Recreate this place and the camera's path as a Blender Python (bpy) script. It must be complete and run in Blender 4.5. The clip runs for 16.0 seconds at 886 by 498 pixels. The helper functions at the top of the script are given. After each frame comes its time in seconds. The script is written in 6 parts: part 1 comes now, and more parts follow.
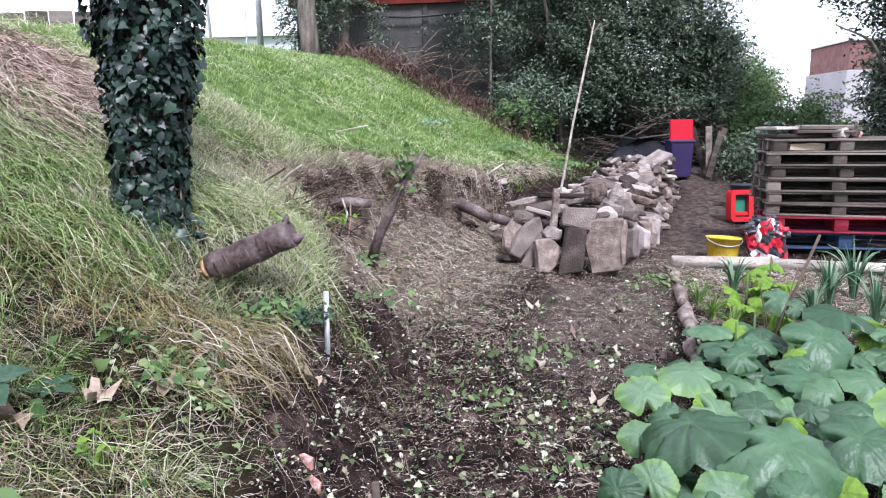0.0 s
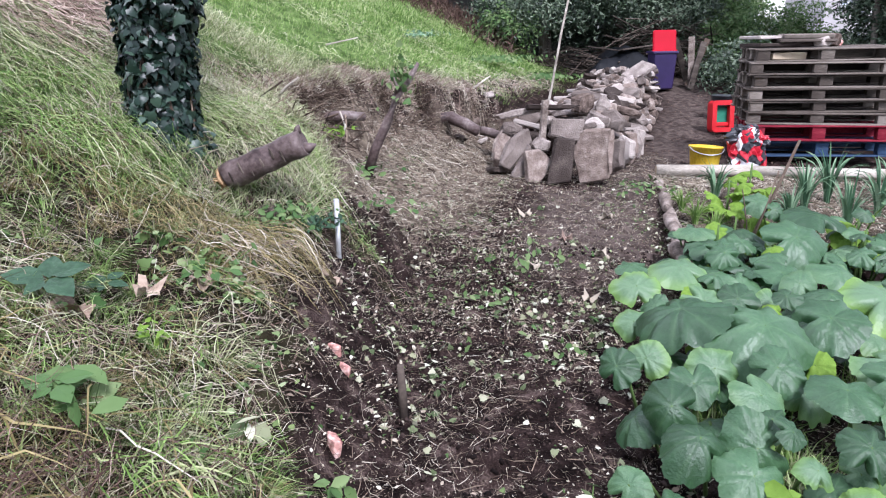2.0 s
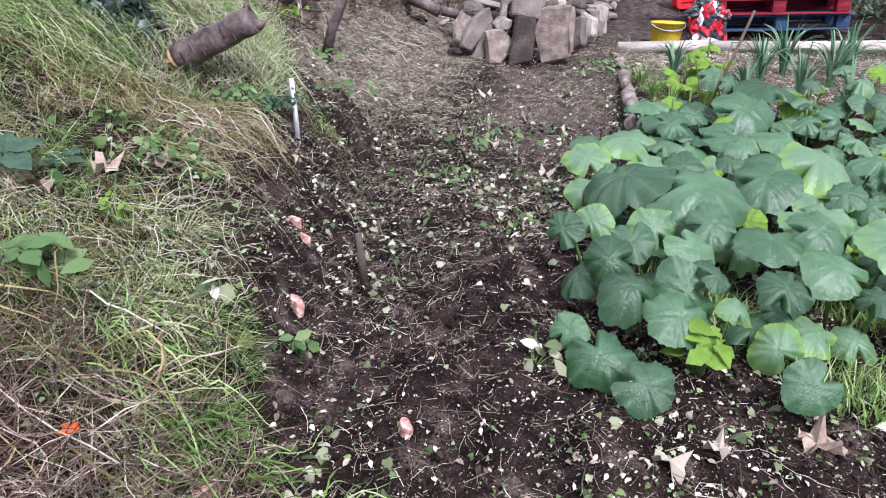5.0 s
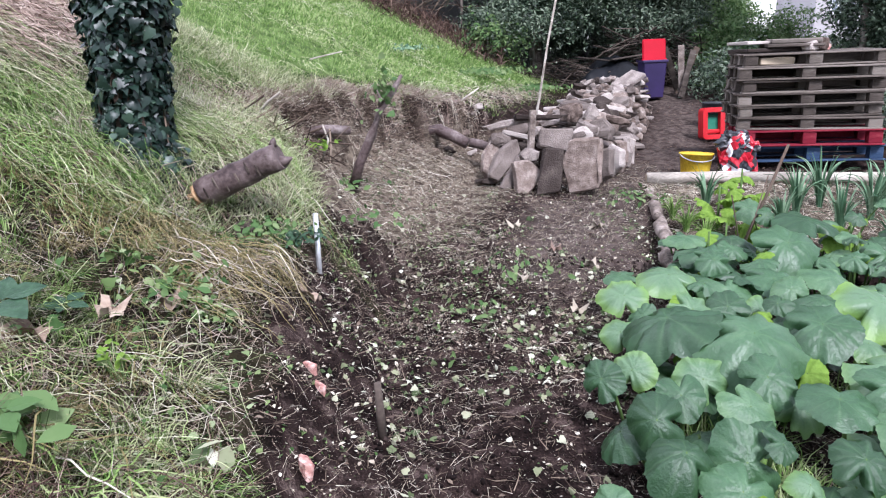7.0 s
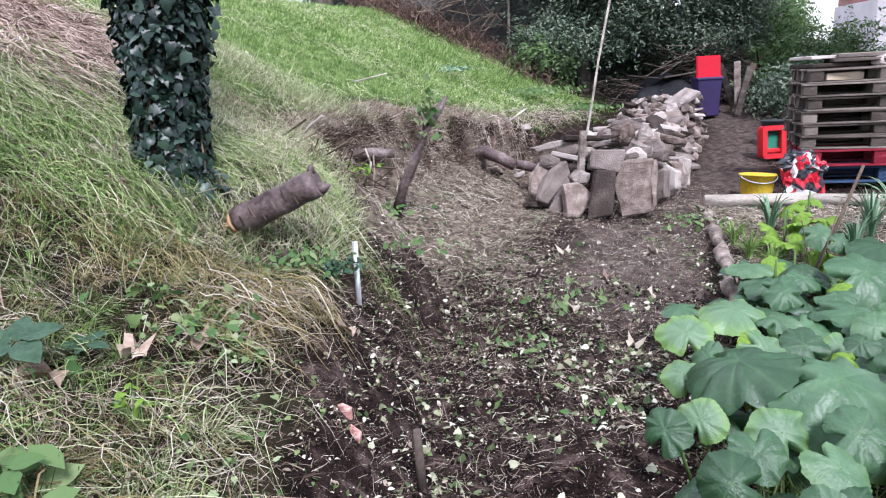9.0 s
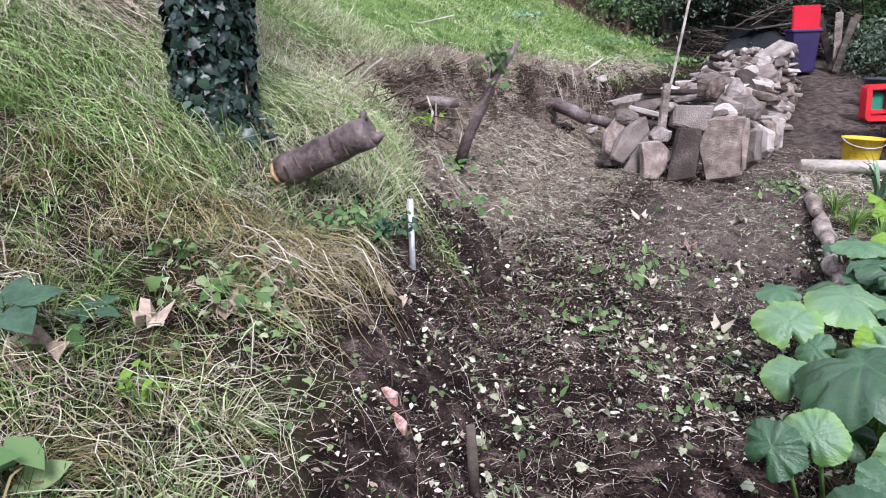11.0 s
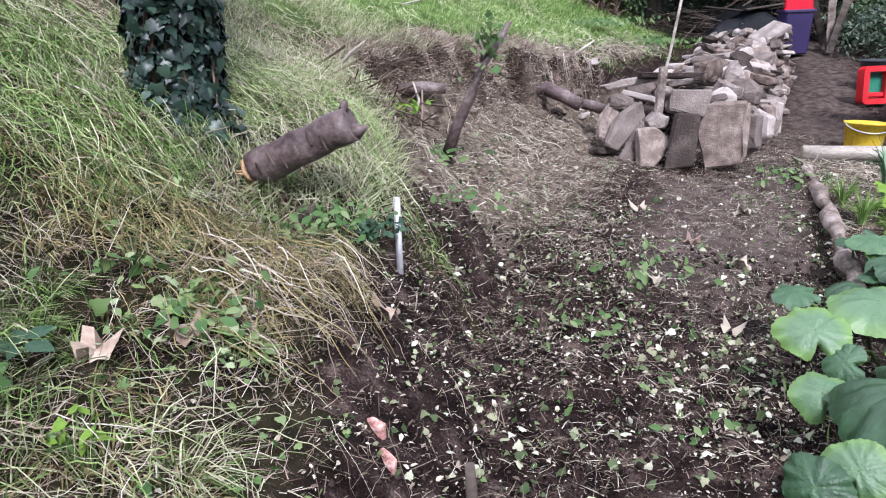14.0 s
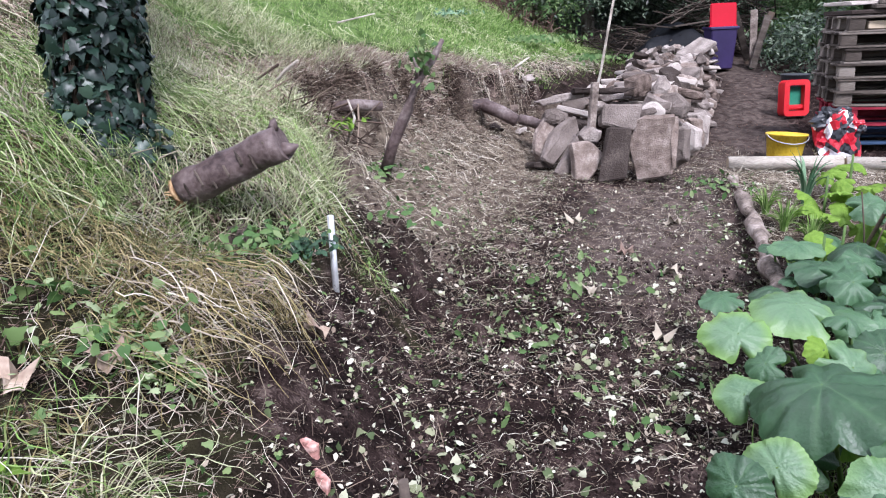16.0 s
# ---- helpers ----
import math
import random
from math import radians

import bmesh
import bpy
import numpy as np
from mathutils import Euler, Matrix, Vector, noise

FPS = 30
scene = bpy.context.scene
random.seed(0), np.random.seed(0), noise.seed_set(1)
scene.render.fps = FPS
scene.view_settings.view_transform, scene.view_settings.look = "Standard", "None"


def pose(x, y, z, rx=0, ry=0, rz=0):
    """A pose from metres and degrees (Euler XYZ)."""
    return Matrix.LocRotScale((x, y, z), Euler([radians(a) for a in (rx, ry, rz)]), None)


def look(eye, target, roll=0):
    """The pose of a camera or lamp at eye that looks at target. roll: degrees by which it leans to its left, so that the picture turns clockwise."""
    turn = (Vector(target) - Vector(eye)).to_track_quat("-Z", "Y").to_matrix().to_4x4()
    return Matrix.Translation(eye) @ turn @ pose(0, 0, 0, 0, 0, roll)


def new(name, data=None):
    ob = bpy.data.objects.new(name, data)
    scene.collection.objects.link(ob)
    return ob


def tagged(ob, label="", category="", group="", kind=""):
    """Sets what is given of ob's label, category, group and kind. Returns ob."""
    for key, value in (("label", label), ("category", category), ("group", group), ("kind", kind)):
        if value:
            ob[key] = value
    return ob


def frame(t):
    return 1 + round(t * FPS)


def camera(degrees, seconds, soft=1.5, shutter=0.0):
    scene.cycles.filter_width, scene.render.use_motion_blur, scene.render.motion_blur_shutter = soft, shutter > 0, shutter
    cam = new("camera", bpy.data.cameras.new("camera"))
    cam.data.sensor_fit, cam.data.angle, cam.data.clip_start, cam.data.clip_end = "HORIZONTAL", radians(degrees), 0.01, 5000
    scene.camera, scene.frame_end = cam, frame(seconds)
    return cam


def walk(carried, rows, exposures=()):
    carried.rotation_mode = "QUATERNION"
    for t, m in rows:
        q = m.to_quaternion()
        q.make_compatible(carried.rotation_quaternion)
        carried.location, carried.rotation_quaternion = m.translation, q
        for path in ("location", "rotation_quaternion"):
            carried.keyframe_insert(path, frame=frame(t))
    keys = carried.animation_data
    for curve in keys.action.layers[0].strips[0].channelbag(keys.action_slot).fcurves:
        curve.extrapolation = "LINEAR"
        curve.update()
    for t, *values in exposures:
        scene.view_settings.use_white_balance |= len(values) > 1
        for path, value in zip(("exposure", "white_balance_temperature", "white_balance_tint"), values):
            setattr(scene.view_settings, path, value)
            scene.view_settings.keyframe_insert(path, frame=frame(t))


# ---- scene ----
cam = camera(64.5, 16.0, soft=1.15)
PATH = [
    (0, (0.2, 0.721, 1.327), (-0.017, 2.677, 0.968), -0.8),
    (0.5, (0.2, 0.717, 1.327), (-0.001, 2.669, 0.941), -0.6),
    (1, (0.203, 0.709, 1.326), (0.015, 2.653, 0.896), -0.7),
    (1.5, (0.163, 0.646, 1.322), (-0.012, 2.576, 0.828), -1.0),
    (2, (0.089, 0.524, 1.311), (-0.063, 2.431, 0.726), -1.3),
    (2.5, (0.072, 0.45, 1.31), (-0.054, 2.322, 0.617), -1.8),
    (3, (0.074, 0.439, 1.27), (-0.014, 2.244, 0.413), -1.9),
    (3.2, (0.089, 0.435, 1.266), (0.018, 2.197, 0.322), -1.7),
    (5.3, (0.162, 0.401, 1.261), (0.086, 2.223, 0.44), -2.4),
    (5.5, (0.15, 0.43, 1.26), (0.078, 2.273, 0.489), -2.5),
    (6, (0.108, 0.486, 1.273), (0.037, 2.37, 0.603), -2.6),
    (6.5, (0.106, 0.543, 1.28), (0.01, 2.448, 0.679), -2.5),
    (7, (0.159, 0.601, 1.279), (0.011, 2.52, 0.733), -2.5),
    (7.5, (0.205, 0.634, 1.279), (0.008, 2.557, 0.768), -2.5),
    (8, (0.226, 0.659, 1.276), (-0.019, 2.584, 0.791), -2.9),
    (8.5, (0.203, 0.724, 1.273), (-0.064, 2.648, 0.797), -3.2),
    (9, (0.152, 0.791, 1.275), (-0.128, 2.711, 0.79), -3.4),
    (9.5, (0.097, 0.858, 1.261), (-0.201, 2.77, 0.757), -3.4),
    (10, (0.08, 0.931, 1.24), (-0.247, 2.827, 0.695), -3.1),
    (10.2, (0.089, 0.976, 1.232), (-0.273, 2.861, 0.669), -2.8),
    (12.3, (0.031, 1.276, 1.211), (-0.443, 3.114, 0.583), -2.4),
    (12.5, (0.017, 1.298, 1.204), (-0.448, 3.137, 0.569), -2.5),
    (13, (0.01, 1.346, 1.21), (-0.434, 3.184, 0.56), -2.5),
    (13.5, (0.009, 1.363, 1.21), (-0.417, 3.205, 0.557), -2.6),
    (14, (0.012, 1.367, 1.214), (-0.393, 3.215, 0.565), -2.6),
    (14.5, (0.023, 1.362, 1.214), (-0.355, 3.218, 0.572), -2.7),
    (15, (0.038, 1.359, 1.218), (-0.306, 3.224, 0.582), -2.8),
    (15.5, (0.052, 1.36, 1.212), (-0.253, 3.235, 0.587), -2.9),
    (16, (0.059, 1.362, 1.217), (-0.199, 3.248, 0.604), -2.7),
]
walk(cam, [(t, look(eye, target, roll)) for t, eye, target, roll in PATH], [(0, 2.1, 5800, 21), (16, 2.1, 5800, 21)])

# ---- world, sun, exposure ----
world = bpy.data.worlds.new("overcast_sky")
scene.world = world
world.use_nodes = True
wn, wl = world.node_tree.nodes, world.node_tree.links
sky = wn.new("ShaderNodeTexSky")
sky.sky_type, sky.sun_disc = "NISHITA", False
sky.sun_elevation, sky.sun_rotation = radians(55), radians(-60)
sky.air_density, sky.dust_density = 1.0, 1.0
pale = wn.new("ShaderNodeHueSaturation")
pale.inputs["Saturation"].default_value = 0.3
wl.new(sky.outputs[0], pale.inputs["Color"])
wl.new(pale.outputs[0], wn["Background"].inputs[0])
wn["Background"].inputs[1].default_value = 0.1
sun = new("sun", bpy.data.lights.new("sun", "SUN"))
sun.data.energy, sun.data.angle, sun.data.color = 1.5, radians(16), (1.0, 0.98, 0.95)
sun.matrix_world = look((3, -2, 8), (0, 4, 0))


# ---- materials ----
def mat(name, colours, rough=0.8, scale=6.0, bump=0.3, grain=60.0, island=0.0, metal=0.0, translucent=0.0, stretch=(1, 1, 1), detail=6.0, spec=0.1, rnd=0.0):
    """Procedural surface: colours along two scales of noise, optional change from piece to piece, fine relief."""
    m = bpy.data.materials.new(name)
    m.use_nodes = True
    n, l = m.node_tree.nodes, m.node_tree.links
    b = n["Principled BSDF"]
    co, mp = n.new("ShaderNodeTexCoord"), n.new("ShaderNodeMapping")
    mp.inputs["Scale"].default_value = stretch
    l.new(co.outputs["Object"], mp.inputs["Vector"])
    big, fine = n.new("ShaderNodeTexNoise"), n.new("ShaderNodeTexNoise")
    for tex, s in ((big, scale), (fine, grain)):
        tex.inputs["Scale"].default_value, tex.inputs["Detail"].default_value = s, detail
        l.new(mp.outputs[0], tex.inputs["Vector"])
    add = n.new("ShaderNodeMath")
    add.operation = "MULTIPLY_ADD"
    l.new(fine.outputs["Fac"], add.inputs[0])
    add.inputs[1].default_value = 0.5
    half = n.new("ShaderNodeMath")
    half.operation = "MULTIPLY_ADD"
    l.new(big.outputs["Fac"], half.inputs[0])
    half.inputs[1].default_value, half.inputs[2].default_value = 1.0, -0.25
    l.new(half.outputs[0], add.inputs[2])
    fac = add.outputs[0]
    if island or rnd:
        geo = n.new("ShaderNodeNewGeometry" if island else "ShaderNodeObjectInfo")
        mixf = n.new("ShaderNodeMix")
        mixf.inputs[0].default_value = island or rnd
        l.new(fac, mixf.inputs[2])
        l.new(geo.outputs["Random Per Island" if island else "Random"], mixf.inputs[3])
        fac = mixf.outputs[0]
    ramp = n.new("ShaderNodeValToRGB")
    el = ramp.color_ramp.elements
    lo, hi = (0.05, 0.95) if (island or rnd) > 0.6 else (0.28, 0.72)
    while len(el) < len(colours):
        el.new(0.5)
    for i, c in enumerate(colours):
        el[i].position = lo + (hi - lo) * i / (len(colours) - 1)
        el[i].color = (*c, 1)
    l.new(fac, ramp.inputs[0])
    l.new(ramp.outputs[0], b.inputs["Base Color"])
    b.inputs["Roughness"].default_value, b.inputs["Metallic"].default_value = rough, metal
    b.inputs["Specular IOR Level"].default_value = spec
    if bump:
        bm_ = n.new("ShaderNodeBump")
        bm_.inputs["Strength"].default_value, bm_.inputs["Distance"].default_value = bump, 0.02
        l.new(add.outputs[0], bm_.inputs["Height"])
        l.new(bm_.outputs[0], b.inputs["Normal"])
    if translucent:
        tr, mx = n.new("ShaderNodeBsdfTranslucent"), n.new("ShaderNodeMixShader")
        l.new(ramp.outputs[0], tr.inputs["Color"])
        mx.inputs[0].default_value = translucent
        l.new(b.outputs[0], mx.inputs[1])
        l.new(tr.outputs[0], mx.inputs[2])
        l.new(mx.outputs[0], n["Material Output"].inputs["Surface"])
    return m


M = dict(
    lawn=mat("lawn_grass", [(0.07, 0.14, 0.028), (0.16, 0.275, 0.065), (0.27, 0.39, 0.125), (0.5, 0.54, 0.29)], 0.6, 1.3, 0, 30, island=0.45, translucent=0.3),
    sedge=mat("long_grass", [(0.03, 0.055, 0.015), (0.09, 0.14, 0.04), (0.22, 0.26, 0.1), (0.56, 0.55, 0.38)], 0.6, 2.4, 0, 30, island=0.5, translucent=0.25),
    straw=mat("dry_straw", [(0.1, 0.078, 0.055), (0.27, 0.225, 0.165), (0.45, 0.4, 0.31), (0.68, 0.64, 0.54)], 0.7, 2, 0, 30, island=0.8, translucent=0.15),
    hay=mat("brown_hay", [(0.05, 0.032, 0.025), (0.15, 0.1, 0.078), (0.32, 0.235, 0.185), (0.58, 0.49, 0.41)], 0.8, 2, 0, 30, island=0.8),
    old_hay=mat("faded_hay", [(0.09, 0.058, 0.046), (0.24, 0.17, 0.135), (0.4, 0.31, 0.25), (0.6, 0.51, 0.43)], 0.8, 5, 0, 30, island=0.7),
    litter_pale=mat("pale_leaf_litter", [(0.1, 0.07, 0.05), (0.26, 0.21, 0.16), (0.4, 0.36, 0.28), (0.62, 0.59, 0.48)], 0.7, 2, 0.1, 30, island=0.85),
    litter_mix=mat("torn_green_and_pale_leaves", [(0.03, 0.055, 0.02), (0.1, 0.13, 0.06), (0.27, 0.28, 0.17), (0.6, 0.6, 0.48)], 0.55, 2, 0.1, 30, island=0.85, translucent=0.1),
    tawny=mat("tawny_yellow_grass", [(0.06, 0.045, 0.022), (0.17, 0.14, 0.06), (0.31, 0.26, 0.12), (0.48, 0.4, 0.23)], 0.65, 1.2, 0, 30, island=0.7, translucent=0.2),
    pale_green=mat("pale_matted_grass", [(0.12, 0.14, 0.06), (0.28, 0.32, 0.16), (0.48, 0.5, 0.3), (0.78, 0.76, 0.56)], 0.65, 1.2, 0, 30, island=0.7, translucent=0.25),
    litter_green=mat("green_leaf_litter", [(0.03, 0.07, 0.02), (0.08, 0.14, 0.045), (0.16, 0.22, 0.08), (0.32, 0.38, 0.22)], 0.55, 2, 0.1, 30, island=0.85, translucent=0.15),
    ivy=mat("ivy_leaf", [(0.003, 0.009, 0.006), (0.006, 0.017, 0.011), (0.012, 0.029, 0.019), (0.045, 0.078, 0.052)], 0.4, 2, 0.1, 40, island=0.85, spec=0.32),
    tree_leaf=mat("dark_tree_leaf", [(0.012, 0.024, 0.012), (0.032, 0.056, 0.03), (0.07, 0.11, 0.06), (0.19, 0.235, 0.16)], 0.5, 1.1, 0, 30, island=0.55, translucent=0.2, spec=0.4),
    shrub_leaf=mat("shrub_leaf", [(0.04, 0.09, 0.03), (0.08, 0.15, 0.05), (0.14, 0.21, 0.08), (0.22, 0.28, 0.13)], 0.5, 1.2, 0, 30, island=0.7, translucent=0.25),
    bark=mat("tree_bark", [(0.06, 0.05, 0.04), (0.14, 0.12, 0.1), (0.22, 0.2, 0.17)], 0.9, 5, 0.6, 50, stretch=(3, 3, 0.6)),
    log_bark=mat("brown_log_bark", [(0.028, 0.018, 0.016), (0.075, 0.052, 0.048), (0.125, 0.094, 0.086), (0.22, 0.185, 0.17)], 0.6, 4, 0.5, 45, spec=0.3),
    cut_wood=mat("fresh_cut_wood", [(0.16, 0.09, 0.045), (0.32, 0.19, 0.1), (0.5, 0.34, 0.19)], 0.8, 12, 0.4, 90),
    pale_log=mat("bare_pale_log", [(0.2, 0.175, 0.145), (0.4, 0.36, 0.3), (0.58, 0.54, 0.47)], 0.8, 4, 0.4, 60, stretch=(0.6, 3, 3)),
    grey_log=mat("grey_border_log", [(0.06, 0.045, 0.038), (0.19, 0.155, 0.13), (0.36, 0.31, 0.27)], 0.9, 9, 0.6, 60),
    old_wood=mat("weathered_timber", [(0.03, 0.024, 0.02), (0.085, 0.07, 0.058), (0.22, 0.19, 0.16)], 0.85, 3, 0.4, 60, stretch=(0.5, 4, 4), rnd=0.35),
    fresh_wood=mat("paler_timber", [(0.36, 0.28, 0.19), (0.5, 0.42, 0.31)], 0.85, 3, 0.3, 60, stretch=(0.5, 4, 4)),
    red_wood=mat("red_painted_timber", [(0.1, 0.008, 0.016), (0.18, 0.014, 0.026), (0.28, 0.05, 0.06)], 0.7, 4, 0.25, 60, stretch=(0.5, 4, 4)),
    blue_wood=mat("blue_painted_timber", [(0.02, 0.035, 0.07), (0.035, 0.065, 0.12), (0.07, 0.1, 0.16)], 0.75, 4, 0.25, 60, stretch=(0.5, 4, 4)),
    stone=mat("broken_concrete_stone", [(0.045, 0.035, 0.03), (0.125, 0.102, 0.088), (0.215, 0.18, 0.158), (0.42, 0.37, 0.33)], 0.92, 7, 1.0, 90, rnd=0.55),
    rough_stone=mat("exposed_aggregate_stone", [(0.075, 0.055, 0.045), (0.16, 0.122, 0.1), (0.24, 0.19, 0.16), (0.42, 0.36, 0.31)], 0.95, 14, 1.0, 150, rnd=0.3),
    galvanised=mat("galvanised_pipe", [(0.42, 0.43, 0.43), (0.55, 0.56, 0.56), (0.66, 0.67, 0.67)], 0.42, 8, 0.1, 60, metal=0.6),
    salmon=mat("broken_pink_brick", [(0.2, 0.1, 0.085), (0.46, 0.24, 0.2), (0.66, 0.46, 0.4)], 0.9, 30, 0.6, 70),
    red_plastic=mat("red_plastic", [(0.42, 0.006, 0.01), (0.54, 0.01, 0.016)], 0.4, 3, 0.05, 40, spec=0.5),
    lid_plastic=mat("bright_red_lid_plastic", [(0.36, 0.002, 0.012), (0.44, 0.003, 0.018)], 0.6, 3, 0.05, 40, spec=0.2),
    purple=mat("purple_plastic", [(0.018, 0.01, 0.05), (0.03, 0.017, 0.075)], 0.45, 3, 0.05, 40, spec=0.5),
    green_plastic=mat("green_plastic", [(0.02, 0.14, 0.09), (0.04, 0.2, 0.13)], 0.5, 3, 0.05, 40),
    yellow=mat("yellow_plastic", [(0.5, 0.3, 0.012), (0.68, 0.46, 0.03), (0.74, 0.55, 0.06)], 0.5, 6, 0.1, 50, spec=0.4),
    black_plastic=mat("black_plastic", [(0.012, 0.013, 0.016), (0.03, 0.032, 0.036)], 0.4, 3, 0.1, 40, spec=0.5),
    tarp=mat("black_sheet", [(0.004, 0.005, 0.006), (0.013, 0.014, 0.017)], 0.6, 3, 0.3, 20, spec=0.15),
    white_plastic=mat("white_sack_plastic", [(0.5, 0.5, 0.52), (0.72, 0.72, 0.74)], 0.35, 5, 0.2, 30, spec=0.5),
    sack_red=mat("red_sack_plastic", [(0.3, 0.006, 0.014), (0.46, 0.012, 0.024)], 0.35, 5, 0.2, 30, spec=0.5),
    twig=mat("dry_twig", [(0.035, 0.024, 0.018), (0.09, 0.065, 0.05), (0.2, 0.155, 0.115)], 0.85, 6, 0.3, 60, island=0.6),
    leek=mat("leek_leaf", [(0.05, 0.11, 0.06), (0.11, 0.2, 0.11), (0.22, 0.32, 0.2)], 0.45, 3, 0.05, 40, island=0.6, translucent=0.15),
    stem=mat("pumpkin_stem", [(0.06, 0.11, 0.03), (0.12, 0.19, 0.06)], 0.6, 6, 0.1, 60),
    young=mat("young_pumpkin_leaf", [(0.12, 0.22, 0.03), (0.22, 0.35, 0.06)], 0.55, 6, 0.2, 50, translucent=0.3),
    wall_grey=mat("grey_concrete_wall", [(0.05, 0.05, 0.05), (0.085, 0.083, 0.08), (0.13, 0.127, 0.12)], 0.9, 1.2, 0.3, 30),
    bramble=mat("bramble_leaf", [(0.012, 0.035, 0.016), (0.026, 0.062, 0.03), (0.045, 0.095, 0.048)], 0.6, 14, 0.4, 60, spec=0.25),
    branch=mat("dark_dead_branch", [(0.022, 0.017, 0.014), (0.055, 0.043, 0.035), (0.13, 0.105, 0.085)], 0.9, 6, 0.3, 60, island=0.6),
    dry_leaf=mat("dry_brown_leaf", [(0.15, 0.1, 0.075), (0.3, 0.225, 0.17), (0.46, 0.38, 0.3)], 0.75, 14, 0.4, 60, rnd=0.4),
    fascia=mat("dark_red_fascia", [(0.1, 0.018, 0.015), (0.16, 0.03, 0.025)], 0.7, 2, 0.1, 30),
    brick=mat("red_brick_wall", [(0.17, 0.085, 0.075), (0.25, 0.14, 0.125)], 0.9, 2, 0.2, 20),
    render_grey=mat("grey_rendered_wall", [(0.36, 0.34, 0.33), (0.46, 0.44, 0.43)], 0.9, 0.6, 0.1, 20),
    white_wall=mat("white_rendered_wall", [(0.5, 0.53, 0.53), (0.6, 0.63, 0.62)], 0.9, 0.4, 0.05, 20),
    slate=mat("slate_roof", [(0.13, 0.14, 0.15), (0.22, 0.23, 0.25)], 0.7, 2, 0.2, 20),
    white_paint=mat("white_paint", [(0.74, 0.74, 0.74), (0.82, 0.82, 0.82)], 0.5, 2, 0.05, 30),
    rust=mat("rusty_bracken", [(0.035, 0.022, 0.018), (0.09, 0.052, 0.042), (0.22, 0.16, 0.12)], 0.85, 2, 0, 30, island=0.8),
)


def sack_mat():
    """Printed plastic film: hard-edged patches of white, red and black."""
    m = mat("printed_sack_film", [(0.5, 0.5, 0.5), (0.6, 0.6, 0.6)], 0.32, 5, 0.3, 30, spec=0.5)
    n, l = m.node_tree.nodes, m.node_tree.links
    v, sp, r = n.new("ShaderNodeTexVoronoi"), n.new("ShaderNodeSeparateColor"), n.new("ShaderNodeValToRGB")
    v.inputs["Scale"].default_value = 13
    l.new(n["Texture Coordinate"].outputs["Object"], v.inputs["Vector"])
    l.new(v.outputs["Color"], sp.inputs[0])
    l.new(sp.outputs[0], r.inputs[0])
    r.color_ramp.interpolation = "CONSTANT"
    for k, (pos, c) in enumerate(((0, (0.42, 0.012, 0.025, 1)), (0.34, (0.7, 0.68, 0.68, 1)), (0.62, (0.015, 0.015, 0.018, 1)))):
        e = r.color_ramp.elements[k] if k < 2 else r.color_ramp.elements.new(pos)
        e.position, e.color = pos, c
    l.new(r.outputs[0], n["Principled BSDF"].inputs["Base Color"])
    return m


M["sack_print"] = sack_mat()
glass = bpy.data.materials.new("window_glass")
glass.use_nodes = True
gb = glass.node_tree.nodes["Principled BSDF"]
gb.inputs["Base Color"].default_value, gb.inputs["Roughness"].default_value = (0.3, 0.34, 0.38, 1), 0.08
M["glass"] = glass


def leaf_mat():
    """Blue-green pumpkin leaf: radial veins, pale bloom, yellow-green edge on some leaves."""
    m = mat("pumpkin_leaf", [(0.022, 0.066, 0.022), (0.04, 0.105, 0.04), (0.066, 0.148, 0.064), (0.12, 0.215, 0.105)], 0.45, 3, 0.35, 26, rnd=0.5, translucent=0.25, spec=0.65)
    n, l = m.node_tree.nodes, m.node_tree.links
    b = n["Principled BSDF"]
    at_ = n.new("ShaderNodeAttribute")
    at_.attribute_name = "edge"
    ve = n.new("ShaderNodeAttribute")
    ve.attribute_name = "vein"
    src = b.inputs["Base Color"].links[0].from_socket
    info = n.new("ShaderNodeObjectInfo")
    k = n.new("ShaderNodeMath")
    k.operation = "MULTIPLY"
    pw = n.new("ShaderNodeMath")
    pw.operation, pw.inputs[1].default_value = "POWER", 7.0
    l.new(info.outputs["Random"], pw.inputs[0])
    l.new(at_.outputs["Fac"], k.inputs[0])
    l.new(pw.outputs[0], k.inputs[1])
    mx = n.new("ShaderNodeMix")
    mx.data_type = "RGBA"
    l.new(k.outputs[0], mx.inputs[0])
    l.new(src, mx.inputs[6])
    mx.inputs[7].default_value = (0.2, 0.36, 0.045, 1)
    mv = n.new("ShaderNodeMix")
    mv.data_type = "RGBA"
    l.new(ve.outputs["Fac"], mv.inputs[0])
    l.new(mx.outputs[2], mv.inputs[6])
    mv.inputs[7].default_value = (0.13, 0.24, 0.1, 1)
    for node in list(n):
        if node.type in ("BSDF_PRINCIPLED", "BSDF_TRANSLUCENT"):
            l.new(mv.outputs[2], node.inputs[0])
    return m


M["pumpkin"] = leaf_mat()


